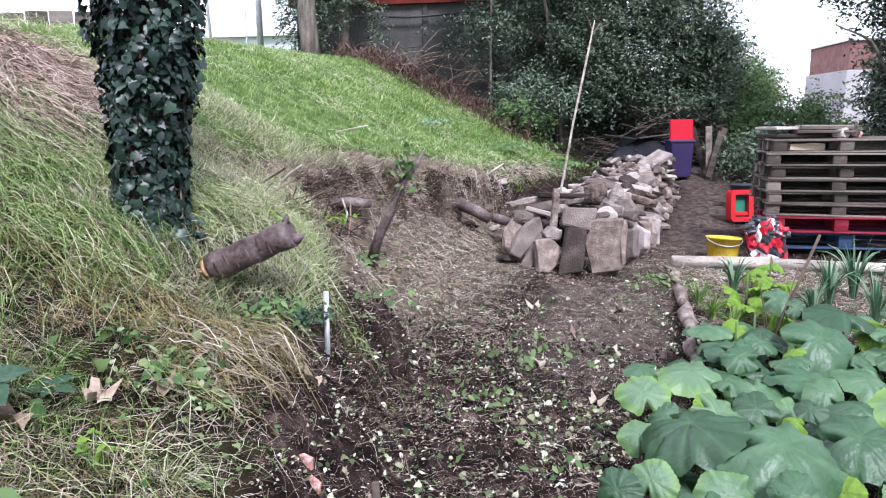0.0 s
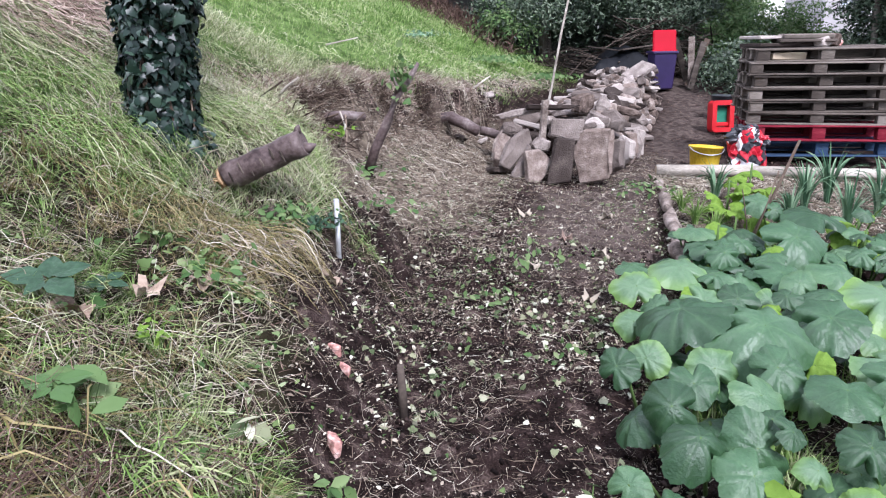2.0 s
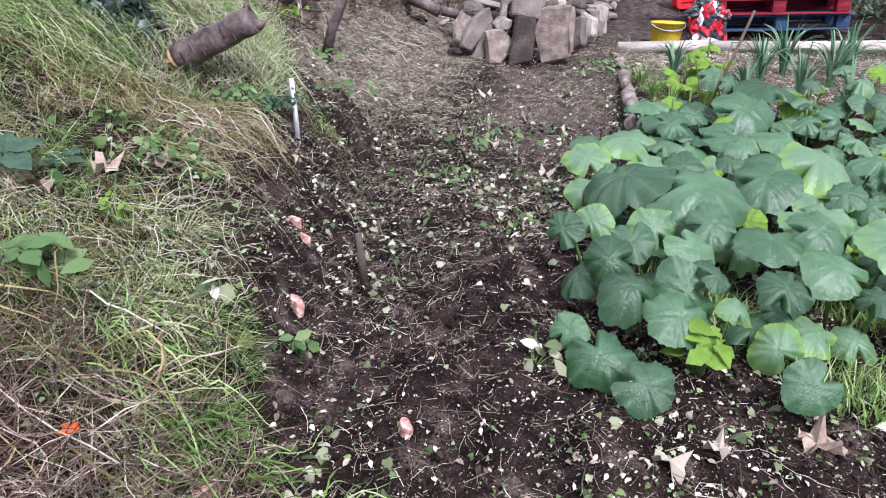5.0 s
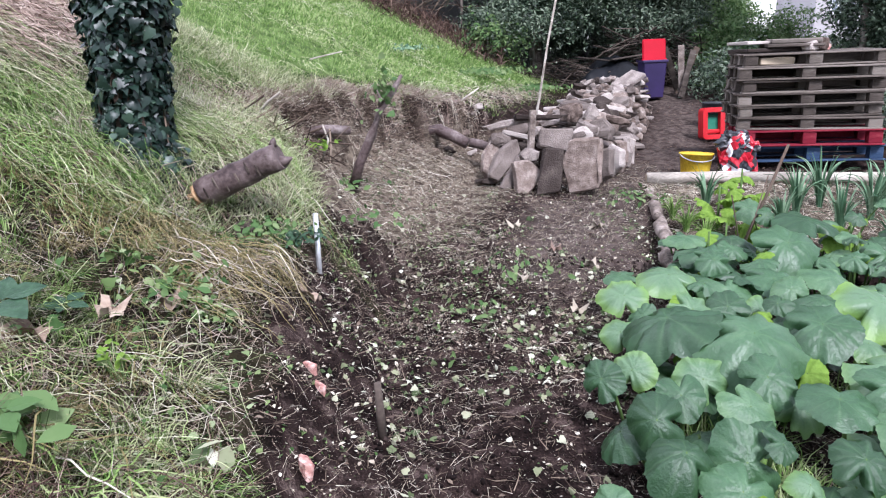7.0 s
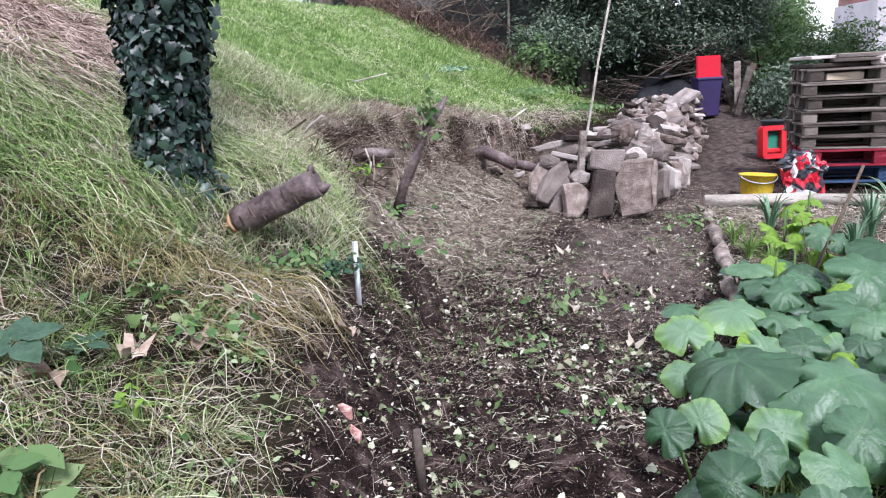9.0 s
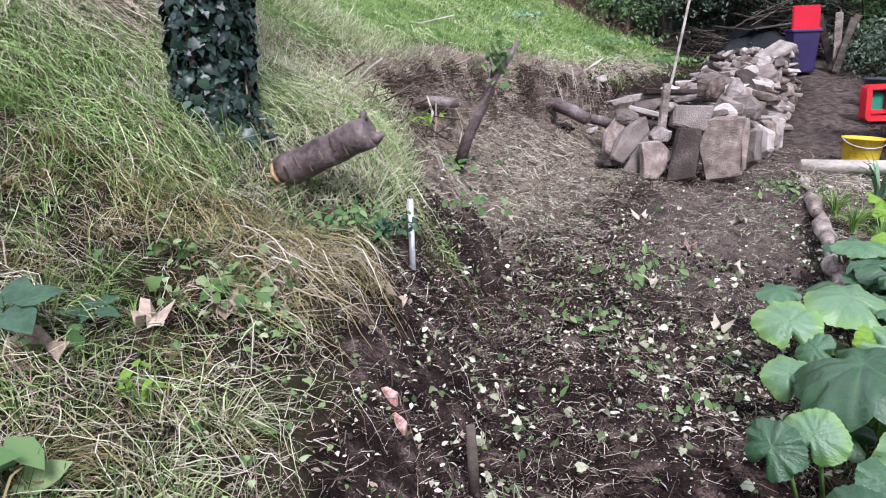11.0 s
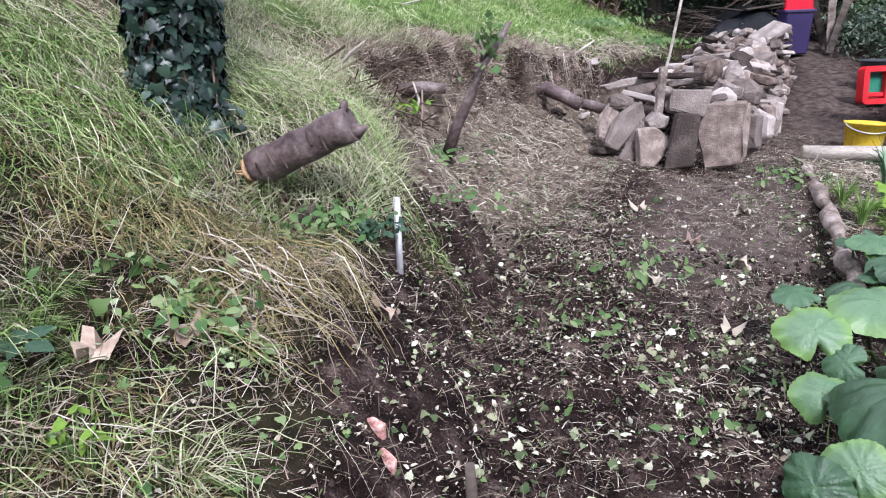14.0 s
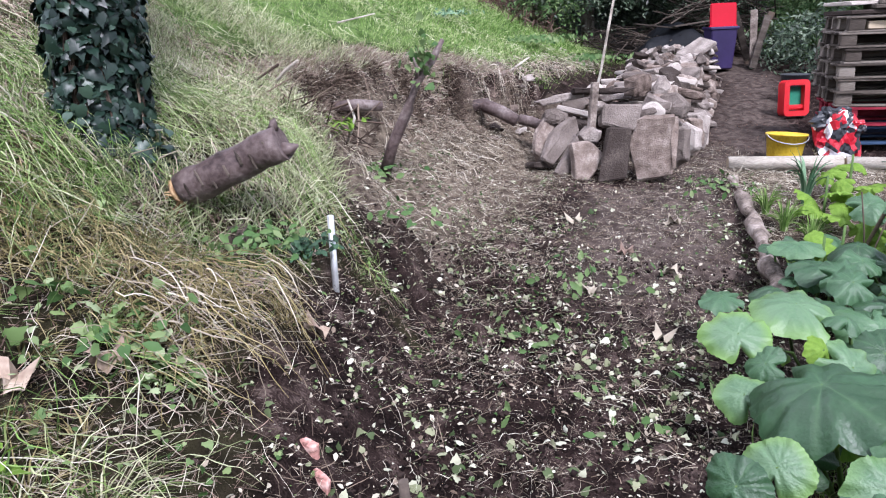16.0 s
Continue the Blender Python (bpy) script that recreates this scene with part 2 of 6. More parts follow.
# ---- mesh helpers ----
def mesh_of(name, verts, faces, material, smooth=False):
    me = bpy.data.meshes.new(name)
    v, f = np.asarray(verts, np.float32), faces
    if isinstance(f, np.ndarray):
        k = f.shape[1]
        me.vertices.add(len(v)), me.loops.add(f.size), me.polygons.add(len(f))
        me.vertices.foreach_set("co", v.ravel())
        me.loops.foreach_set("vertex_index", f.ravel().astype(np.int32))
        me.polygons.foreach_set("loop_start", np.arange(0, f.size, k, dtype=np.int32))
        me.update(calc_edges=True)
    else:
        me.from_pydata([tuple(map(float, p)) for p in v], [], [tuple(int(i) for i in q) for q in f])
    me.materials.append(material)
    if smooth:
        me.polygons.foreach_set("use_smooth", [True] * len(me.polygons))
    return me


def part(name, me, parent, m=None, label=""):
    ob = new(name, me)
    ob.parent = parent
    if m is not None:
        ob.matrix_local = m
    return tagged(ob, label)


def thing(name, label, category, m=None, group="", kind=""):
    ob = new(name)
    if m is not None:
        ob.matrix_world = m
    return tagged(ob, label, category, group, kind)


def bm_mesh(name, bm, material, smooth=False, bevel=0.0):
    if bevel:
        bmesh.ops.bevel(bm, geom=bm.edges[:], offset=bevel, segments=1, affect="EDGES", profile=0.5)
    bmesh.ops.recalc_face_normals(bm, faces=bm.faces[:])
    me = bpy.data.meshes.new(name)
    bm.to_mesh(me)
    bm.free()
    me.materials.append(material)
    if smooth:
        me.polygons.foreach_set("use_smooth", [True] * len(me.polygons))
    return me


def box(name, size, material, bevel=0.006, wob=0.0, at=(0, 0, 0)):
    bm = bmesh.new()
    bmesh.ops.create_cube(bm, size=1.0)
    for v in bm.verts:
        v.co = Vector((v.co.x * size[0], v.co.y * size[1], v.co.z * size[2])) + Vector(at)
        if wob:
            v.co += Vector([random.uniform(-wob, wob) for _ in range(3)])
    return bm_mesh(name, bm, material, bevel=bevel)


def tube_data(points, radii, sides=8, cap=True, rough=0.0):
    pts = [Vector(p) for p in points]
    verts, faces = [], []
    for i, p in enumerate(pts):
        d = (pts[min(i + 1, len(pts) - 1)] - pts[max(i - 1, 0)]).normalized()
        a = d.cross(Vector((0.31, 0.17, 0.93)) if abs(d.z) < 0.9 else Vector((1, 0.1, 0))).normalized()
        b = d.cross(a)
        for k in range(sides):
            t = 2 * math.pi * k / sides
            r = radii[i] * (1 + random.uniform(-rough, rough))
            verts.append(p + a * math.cos(t) * r + b * math.sin(t) * r)
    for i in range(len(pts) - 1):
        for k in range(sides):
            q, w = i * sides + k, i * sides + (k + 1) % sides
            faces.append((q, w, w + sides, q + sides))
    if cap:
        faces.append(tuple(range(sides))[::-1])
        faces.append(tuple(range((len(pts) - 1) * sides, len(pts) * sides)))
    return verts, faces


def tube(name, points, radii, material, sides=8, rough=0.0):
    v, f = tube_data(points, radii, sides, True, rough)
    me = mesh_of(name, v, f, material, smooth=True)
    for face in me.polygons:
        face.use_smooth = len(face.vertices) == 4
    return me


def tubes(name, runs, material, sides=4):
    """Many thin sticks in one mesh; runs of (points, radii)."""
    V, F = [], []
    for pts, rad in runs:
        v, f = tube_data(pts, rad, sides, False)
        F += [tuple(i + len(V) for i in q) for q in f]
        V += v
    return mesh_of(name, V, F, material, smooth=True)


def axes_of(up, spin):
    """Turns whose third axis is up and that are spun about it."""
    up = up / np.linalg.norm(up, axis=1, keepdims=True)
    ref = np.where(np.abs(up[:, 2:3]) < 0.95, np.array([[0, 0, 1.0]]), np.array([[1.0, 0, 0]]))
    a = np.cross(ref, up)
    a /= np.linalg.norm(a, axis=1, keepdims=True)
    b = np.cross(up, a)
    c, s = np.cos(spin)[:, None], np.sin(spin)[:, None]
    return np.stack([a * c + b * s, b * c - a * s, up], 2)


def scatter(name, tv, tf, pos, rot, scl, material):
    """Many copies of one small shape, joined."""
    tv, tf = np.asarray(tv, float), np.asarray(tf, np.int64)
    n, k = len(pos), len(tv)
    v = np.einsum("nij,nkj->nki", rot, tv[None] * scl[:, None, :]) + pos[:, None, :]
    f = (tf[None] + (np.arange(n) * k)[:, None, None]).reshape(-1, tf.shape[1])
    return mesh_of(name, v.reshape(-1, 3), f, material)


BLADE_V = [(-0.5, 0, 0), (0.5, 0, 0), (-0.42, 0.22, 0.5), (0.42, 0.22, 0.5), (0, 0.95, 0.8)]
BLADE_F = [(0, 1, 3), (0, 3, 2), (2, 3, 4)]
LEAF_V = [(0, -0.5, 0), (0.3, -0.15, 0.08), (0.22, 0.25, 0.1), (0, 0.55, 0), (-0.22, 0.25, 0.1), (-0.3, -0.15, 0.08)]
LEAF_F = [(0, 1, 2), (0, 2, 3), (0, 3, 4), (0, 4, 5)]
IVY_V = [(0, -0.34, 0), (0.28, -0.44, 0.0), (0.47, -0.14, 0.02), (0.37, 0.0, 0.03), (0.34, 0.18, 0.01), (0.2, 0.28, 0.02), (0, 0.62, -0.12), (-0.2, 0.28, 0.02), (-0.34, 0.18, 0.01), (-0.37, 0.0, 0.03), (-0.47, -0.14, 0.02), (-0.28, -0.44, 0.0), (0, -0.05, 0.08)]
IVY_F = [(12, i, (i + 1) % 12) for i in range(12)]
rng = np.random.default_rng(7)


def blades(name, pos, length, width, lean, material, label, category="grass", flop=0.5, down=None):
    """Grass: lean is the way it falls, flop how far."""
    n = len(pos)
    up = np.zeros((n, 3))
    up[:, 2] = 1
    ang = rng.uniform(0, 2 * np.pi, n)
    amount = flop * rng.uniform(0.3, 1.3, n)
    up[:, :2] = np.stack([np.cos(ang), np.sin(ang)], 1) * amount[:, None] * 0.8 + np.asarray(lean)[None, :] * flop
    if down is not None:
        up[:, 2] = down
    rot = axes_of(up, rng.uniform(0, 2 * np.pi, n))
    me = scatter(name, BLADE_V, BLADE_F, pos, rot, np.stack([width, length * 0.5, length], 1), material)
    return tagged(new(name, me), label, category, kind="stuff")


# ---- the shape of the ground ----
def vnoise(x, y, s, seed=0):
    """Smooth value noise for arrays."""
    x, y = np.asarray(x, float) / s + 37.3 + seed * 11.7, np.asarray(y, float) / s + 91.1 + seed * 5.3
    xi, yi = np.floor(x).astype(np.int64), np.floor(y).astype(np.int64)
    fx, fy = x - xi, y - yi
    fx, fy = fx * fx * (3 - 2 * fx), fy * fy * (3 - 2 * fy)

    def h(a, b):
        q = (a * 374761393 + b * 668265263) & 0xFFFFFFFF
        q = ((q ^ (q >> 13)) * 1274126177) & 0xFFFFFFFF
        return ((q ^ (q >> 16)) & 0xFFFF) / 65535.0
    return (h(xi, yi) * (1 - fx) + h(xi + 1, yi) * fx) * (1 - fy) + (h(xi, yi + 1) * (1 - fx) + h(xi + 1, yi + 1) * fx) * fy


LIP = [(-0.6, 3.85), (-0.95, 4.3), (-1.3, 4.9), (-1.5, 5.4), (-1.27, 6.0), (-0.96, 6.6), (-0.59, 7.5), (-0.2, 8.3)]
HOLLOW = LIP + [(0.4, 8.5), (1.4, 8.0), (1.6, 4.2), (0.6, 3.2), (-0.2, 3.5)]


def inside(x, y):
    """How far a place lies inside the dug-out hollow (negative outside)."""
    x, y = np.asarray(x, float), np.asarray(y, float)
    best, odd = np.full(x.shape, 9e9), np.zeros(x.shape, bool)
    for (ax, ay), (bx, by) in zip(HOLLOW, HOLLOW[1:] + HOLLOW[:1]):
        t = np.clip(((x - ax) * (bx - ax) + (y - ay) * (by - ay)) / ((bx - ax) ** 2 + (by - ay) ** 2), 0, 1)
        best = np.minimum(best, np.hypot(x - ax - t * (bx - ax), y - ay - t * (by - ay)))
        odd ^= ((ay > y) != (by > y)) & (x < (bx - ax) * (y - ay) / (by - ay + 1e-12) + ax)
    return np.where(odd, best, -best)


def step(a, b, v):
    t = np.clip((v - a) / (b - a), 0, 1)
    return t * t * (3 - 2 * t)


def height(x, y, rough=True):
    x, y = np.asarray(x, float), np.asarray(y, float)
    g = np.interp(y, [-3, 0, 1.5, 2.2, 3, 4.2, 5.5, 6.5, 9.2, 11, 12, 15, 30, 60], [-0.1, -0.05, 0.02, 0.03, -0.02, -0.08, 0.0, 0.09, 0.1, 0.32, 0.46, 0.6, 0.2, -1.5])
    g = g - 0.11 * np.clip(x - 0.4, 0, 1.4) * step(6.3, 4.5, y) - 0.02 * np.clip(x - 3, 0, 40) * step(60, 20, y)
    p = 1.24 - 0.5 * (x + 1.84) + 0.11 * (np.minimum(y, 14) - 5.3) - 0.03 * np.clip(y - 14, 0, 12)
    top = 2.2 + 0.035 * (np.clip(y, 3, 14) - 7)
    k = 0.12
    p = -k * np.log(np.exp(-np.clip(p, -6, 9) / k) + np.exp(-top / k))
    s = inside(x, y) + (vnoise(x, y, 0.28, 91) - 0.5) * 0.26 + (vnoise(x, y, 0.1, 92) - 0.5) * 0.1
    p = p - 0.75 * np.clip(x - np.interp(y, [1.2, 2, 2.8, 3.7, 4.3], [-0.4, -0.45, -0.55, -0.9, -1.0]), 0, 0.6) * step(5.0, 4.0, y)
    p = p - 0.4 * step(-0.02, np.interp(y, [4, 5.0, 5.6, 6.2], [0.8, 0.8, 0.5, 0.26]), s) * step(3.6, 4.6, y)
    p = p - 0.16 * np.exp(-((x + 1.0) / 0.26) ** 2 - ((y - 3.48) / 0.24) ** 2)
    p = p - 0.13 * np.exp(-((x + 1.5) / 0.5) ** 2 - ((y - 5.5) / 0.8) ** 2)
    k = 0.05
    z = np.maximum(g, p) + k * np.log1p(np.exp(-np.abs(g - p) / k))
    z = z - 0.07 * np.exp(-((x - 0.06) / 0.13) ** 2 - ((y - 2.38) / 0.09) ** 2)
    if rough:
        z = z + 0.05 * (vnoise(x, y, 0.5) - 0.5) + 0.025 * (vnoise(x, y, 0.14, 1) - 0.5)
        z = z + 0.035 * (vnoise(x, y, 0.065, 2) - 0.5) * step(16, 8, y)
    return z


def edge_x(y):
    """Where the turf ends and the dug soil begins, near the camera."""
    return np.interp(y, [-2, 1.2, 1.7, 2.2, 2.8, 3.4, 3.9, 4.0], [-0.12, -0.2, -0.32, -0.5, -0.63, -0.74, -0.8, -0.8])


def turf(x, y):
    """1 on the bank's turf, 0 on soil."""
    n = (vnoise(x, y, 0.25, 4) - 0.5) * 0.16
    near = step(0.08, -0.04, x - edge_x(y) + n)
    far = step(0.06, -0.08, inside(x, y) + n - np.interp(y, [3.9, 5.0, 5.6], [0.22, 0.2, 0.0])) * step(0.35, 0.0, x - np.interp(y, [8.2, 14], [-0.1, 1.7]) + n)
    return np.where(y < 3.9, near, far)


def ground_points(n, x0, x1, y0, y1):
    x, y = rng.uniform(x0, x1, n), rng.uniform(y0, y1, n)
    return x, y


def on_ground(x, y, lift=0.0):
    return np.stack([x, y, height(x, y) + lift], 1)


def build_ground():
    xs = np.concatenate([[-200, -120, -60, -30, -18, -12, -9], np.arange(-7, -2.6, 0.12), np.arange(-2.6, 3.2, 0.03), np.arange(3.2, 7, 0.15), [8, 10, 14, 20, 35, 60, 120, 220]])
    ys = np.concatenate([[-60, -30, -15, -8, -4, -2, -1], np.arange(0, 1.2, 0.1), np.arange(1.2, 8.6, 0.03), np.arange(8.6, 16, 0.1), [17, 18, 20, 23, 27, 33, 42, 60, 90, 150, 300]])
    X, Y = np.meshgrid(xs, ys)
    Z = height(X, Y)
    nx, ny = len(xs), len(ys)
    i = (np.arange(ny - 1)[:, None] * nx + np.arange(nx - 1)[None]).ravel()
    f = np.stack([i, i + 1, i + nx + 1, i + nx], 1)
    m = mat("soil", [(0.004, 0.0028, 0.0025), (0.0125, 0.008, 0.007), (0.03, 0.0195, 0.017), (0.11, 0.08, 0.068)], 0.95, 9, 1.0, 130, detail=9, spec=0.04)
    n, l = m.node_tree.nodes, m.node_tree.links
    b = n["Principled BSDF"]
    src = b.inputs["Base Color"].links[0].from_socket
    last = src
    # turf: humus brown, taken near-black to put shade in the gaps between blades
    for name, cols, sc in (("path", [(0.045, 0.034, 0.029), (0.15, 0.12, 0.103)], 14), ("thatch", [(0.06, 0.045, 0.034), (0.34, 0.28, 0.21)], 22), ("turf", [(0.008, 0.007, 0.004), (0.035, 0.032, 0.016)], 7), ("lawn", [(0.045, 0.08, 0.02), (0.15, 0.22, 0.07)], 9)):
        at_ = n.new("ShaderNodeAttribute")
        at_.attribute_name = name
        t, r = n.new("ShaderNodeTexNoise"), n.new("ShaderNodeValToRGB")
        t.inputs["Scale"].default_value, t.inputs["Detail"].default_value = sc, 8
        r.color_ramp.elements[0].position, r.color_ramp.elements[1].position = 0.35, 0.68
        r.color_ramp.elements[0].color, r.color_ramp.elements[1].color = (*cols[0], 1), (*cols[1], 1)
        l.new(n["Texture Coordinate"].outputs["Object"], t.inputs["Vector"])
        l.new(t.outputs["Fac"], r.inputs[0])
        mx = n.new("ShaderNodeMix")
        mx.data_type = "RGBA"
        l.new(at_.outputs["Fac"], mx.inputs[0])
        l.new(last, mx.inputs[6])
        l.new(r.outputs[0], mx.inputs[7])
        last = mx.outputs[2]
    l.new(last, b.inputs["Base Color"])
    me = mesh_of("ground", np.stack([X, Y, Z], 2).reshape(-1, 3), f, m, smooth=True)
    x, y = X.ravel(), Y.ravel()
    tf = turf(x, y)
    far = np.maximum(step(16, 20, y), step(3.6, 5, x))
    wallx = np.interp(y, [6.3, 7.9, 9.2, 11], [0.9, 1.55, 1.99, 2.5])
    path = 0.8 * step(3.6, 5.4, y) * step(-0.25, 0.2, x - np.where(y < 6.3, np.interp(y, [3.6, 5.0, 6.3], [0.45, 0.3, 0.5]), wallx)) * step(0, 0.3, np.interp(y, [5, 6.5, 7, 14], [1.3, 1.5, 2.3, 4.0]) - x)
    bed = step(5.2, 5.5, y) * step(6.7, 6.5, y) * step(1.4, 1.6, x)
    thatch = np.clip(0.65 * step(0.06, 0.2, inside(x, y)) * step(0.35, -0.3, x - np.interp(y, [4.5, 7], [-0.6, 0.3])) * step(4.3, 5.0, y) + 0.5 * bed, 0, 1)
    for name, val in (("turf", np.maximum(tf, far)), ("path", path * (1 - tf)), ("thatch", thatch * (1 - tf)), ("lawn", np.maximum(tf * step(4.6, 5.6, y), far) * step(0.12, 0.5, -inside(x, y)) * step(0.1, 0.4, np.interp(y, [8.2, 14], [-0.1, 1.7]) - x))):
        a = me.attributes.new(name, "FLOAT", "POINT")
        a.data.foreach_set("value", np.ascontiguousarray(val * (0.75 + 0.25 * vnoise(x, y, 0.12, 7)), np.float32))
    tagged(new("ground", me), "dark dug garden soil with worn path and turf bank", "ground", kind="structure")


build_ground()


def h1(x, y):
    return float(height(np.array([x]), np.array([y]))[0])


# ---- trees, hedge and buildings in the distance ----
def leaf_cloud(blobs, per, size, seed, gap=0.42, droop=0.0):
    """Leaves in clumps inside uneven ellipsoids (x, y, z, rx, ry, rz)."""
    r = np.random.default_rng(seed)
    P = []
    for bx, by, bz, rx, ry, rz in blobs:
        n = int(per * max(rx * rz, 0.05))
        d = r.normal(size=(n, 3))
        d /= np.linalg.norm(d, axis=1, keepdims=True)
        rad = r.uniform(0.35, 1.0, n) ** 0.6 * r.uniform(0.75, 1.12, n)
        c = d * rad[:, None] * np.array([rx, ry, rz]) + np.array([bx, by, bz])
        k = 18
        out = d * np.array([1, 1, 0.3]) + r.normal(0, 0.35, (n, 3)) + np.array([0, 0, -0.25 - droop])
        out /= np.linalg.norm(out, axis=1, keepdims=True)
        across = np.cross(out, r.normal(size=(n, 3)))
        across /= np.linalg.norm(across, axis=1, keepdims=True)
        along = np.linspace(0, 1, k)[None, :, None] * r.uniform(0.25, 0.55, (n, 1, 1))
        flip = np.where(np.arange(k) % 2, 1.0, -1.0)[None, :, None]
        q = c[:, None, :] + out[:, None, :] * along + across[:, None, :] * flip * size * 0.75 + r.normal(0, 0.018, (n, k, 3))
        q[:, :, 2] -= 0.7 * along[:, :, 0] ** 2
        P.append(q.reshape(-1, 3))
    P = np.concatenate(P)
    keep = vnoise(P[:, 0] + P[:, 1] * 0.7, P[:, 2], 0.55, seed % 9) > gap - 0.18 * r.uniform(size=len(P))
    P = P[keep]
    n = len(P)
    up = r.normal(size=(n, 3)) * 0.55 + np.array([0, -0.35, 0.7])
    rot = axes_of(up, r.uniform(0, 6.28, n))
    s = size * r.uniform(0.6, 1.3, (n, 1)) * np.array([[1.0, 1.35, 1.0]])
    return P, rot, s


DIAMOND_V, DIAMOND_F = [(0, -0.5, 0), (0.26, 0, 0.06), (0, 0.55, 0), (-0.26, 0, 0.06)], [(0, 1, 2, 3)]


def tree(label, category, name, base, limbs, blobs, per, size, seed, leaf, gap=0.42, droop=0.0):
    t = thing(name, label, category)
    rr = random.Random(seed)
    for i, (pts, r0, r1) in enumerate(limbs):
        n = len(pts)
        fine, rad = [], []
        for j in range(n - 1):
            for s in range(4):
                u = s / 4
                fine.append(Vector(pts[j]).lerp(Vector(pts[j + 1]), u) + Vector([rr.uniform(-1, 1) * r0 * 0.25 for _ in range(3)]) * (1 if (j or s) else 0))
                rad.append(r0 + (r1 - r0) * (j + u) / (n - 1))
        fine.append(Vector(pts[-1]))
        rad.append(r1)
        part("trunk" if i == 0 else "limb", tube("trunk", fine, rad, M["bark"], 9, 0.06), t)
    P, rot, s = leaf_cloud(blobs, per, size, seed, gap, droop)
    tagged(part("crown", scatter("crown", DIAMOND_V, DIAMOND_F, P, rot, s, M[leaf]), t), kind="stuff")
    return t


tree("dense dark green broadleaf trees overhanging the path's end", "tree", "broadleaf_tree", (1.2, 14.2, 0.6),
     [([(1.0, 14.4, 0.5), (1.05, 14.3, 2.0), (0.9, 14.2, 3.6), (1.2, 14.2, 5.5)], 0.13, 0.05),
      ([(1.0, 14.3, 1.8), (0.75, 13.9, 2.6), (0.6, 13.7, 3.4)], 0.06, 0.03),
      ([(1.05, 14.3, 2.2), (2.0, 13.8, 3.0), (2.8, 13.5, 3.4)], 0.06, 0.02),
      ([(1.0, 14.3, 2.6), (0.3, 14.0, 2.9), (-0.4, 13.8, 3.0)], 0.05, 0.015)],
     [(1.6, 14.4, 3.5, 1.9, 1.0, 1.3), (2.3, 13.6, 2.5, 1.5, 0.7, 0.9), (0.6, 13.9, 2.9, 1.1, 0.7, 0.9), (1.3, 13.5, 2.1, 1.2, 0.6, 0.55), (0.7, 13.0, 1.75, 0.8, 0.4, 0.4),
      # The last two blobs are unseen canopy, added overhead to shade the leaves below.
      (2.5, 15.0, 4.9, 2.4, 1.3, 1.3), (0.2, 14.8, 4.6, 1.4, 1.0, 1.0), (0.9, 14.9, 1.6, 1.3, 0.4, 0.6), (2.4, 14.8, 1.7, 1.3, 0.4, 0.6), (1.6, 13.2, 5.4, 2.4, 1.3, 0.7), (3.2, 13.6, 5.6, 1.6, 1.2, 0.6)], 780, 0.052, 3, "tree_leaf")
tree("dark hanging branches of a broadleaf tree beside the brush heap", "tree", "broadleaf_tree", (3.6, 14.0, 0.6),
     [([(3.5, 14.3, 0.5), (3.45, 14.2, 2.2), (3.3, 14.1, 4.2)], 0.11, 0.04), ([(3.4, 14.2, 2.0), (3.9, 13.6, 2.6)], 0.05, 0.02)],
     [(3.0, 13.5, 2.8, 0.8, 0.7, 1.2), (3.45, 13.6, 2.2, 0.42, 0.5, 0.9), (2.9, 14.0, 4.3, 1.0, 0.9, 1.0), (2.9, 13.2, 1.75, 0.7, 0.4, 0.35)], 1150, 0.048, 5, "tree_leaf", 0.4, 0.1)
tree("slender tree with sparse dark leaves against the garage", "tree", "slender_tree", (-0.4, 13.6, 1.7),
     [([(-0.35, 13.5, 1.5), (-0.32, 13.5, 2.4), (-0.3, 13.5, 4.2)], 0.03, 0.015)],
     [(-0.3, 13.8, 3.2, 0.6, 0.4, 0.9), (-1.1, 14.6, 3.2, 0.5, 0.4, 0.7), (0.1, 13.2, 1.7, 0.5, 0.3, 0.35)], 420, 0.06, 8, "tree_leaf", 0.5)
tree("small pale shrub growing at the foot of the trees", "shrub", "shrub", (0.1, 12.8, 1.3),
     [([(0.1, 12.8, 1.0), (0.12, 12.8, 1.5)], 0.02, 0.01)], [(0.2, 12.7, 1.5, 0.38, 0.25, 0.25)], 700, 0.06, 9, "shrub_leaf", 0.35)
tree("tall straight tree with grey bark on the bank top", "tree", "tall_tree", (-3.35, 12.6, 2.3),
     [([(-3.3, 12.6, 2.2), (-3.36, 12.6, 4.0), (-3.45, 12.6, 7.5)], 0.16, 0.13)], [(-3.2, 13.6, 6.6, 1.6, 1.2, 1.0)], 300, 0.08, 11, "tree_leaf")
tree("dark evergreen shrubs packed against the garage end", "shrub", "evergreen_shrub", (-3.4, 15, 2.4),
     [([(-3.3, 15.0, 2.1), (-3.3, 15.0, 4.5)], 0.12, 0.08)],
     [(-3.4, 14.8, 3.3, 0.75, 0.5, 1.2), (-4.0, 14.6, 3.6, 0.5, 0.4, 0.7), (-3.7, 15.2, 4.8, 1.0, 0.6, 0.8)], 520, 0.06, 12, "tree_leaf", 0.38)
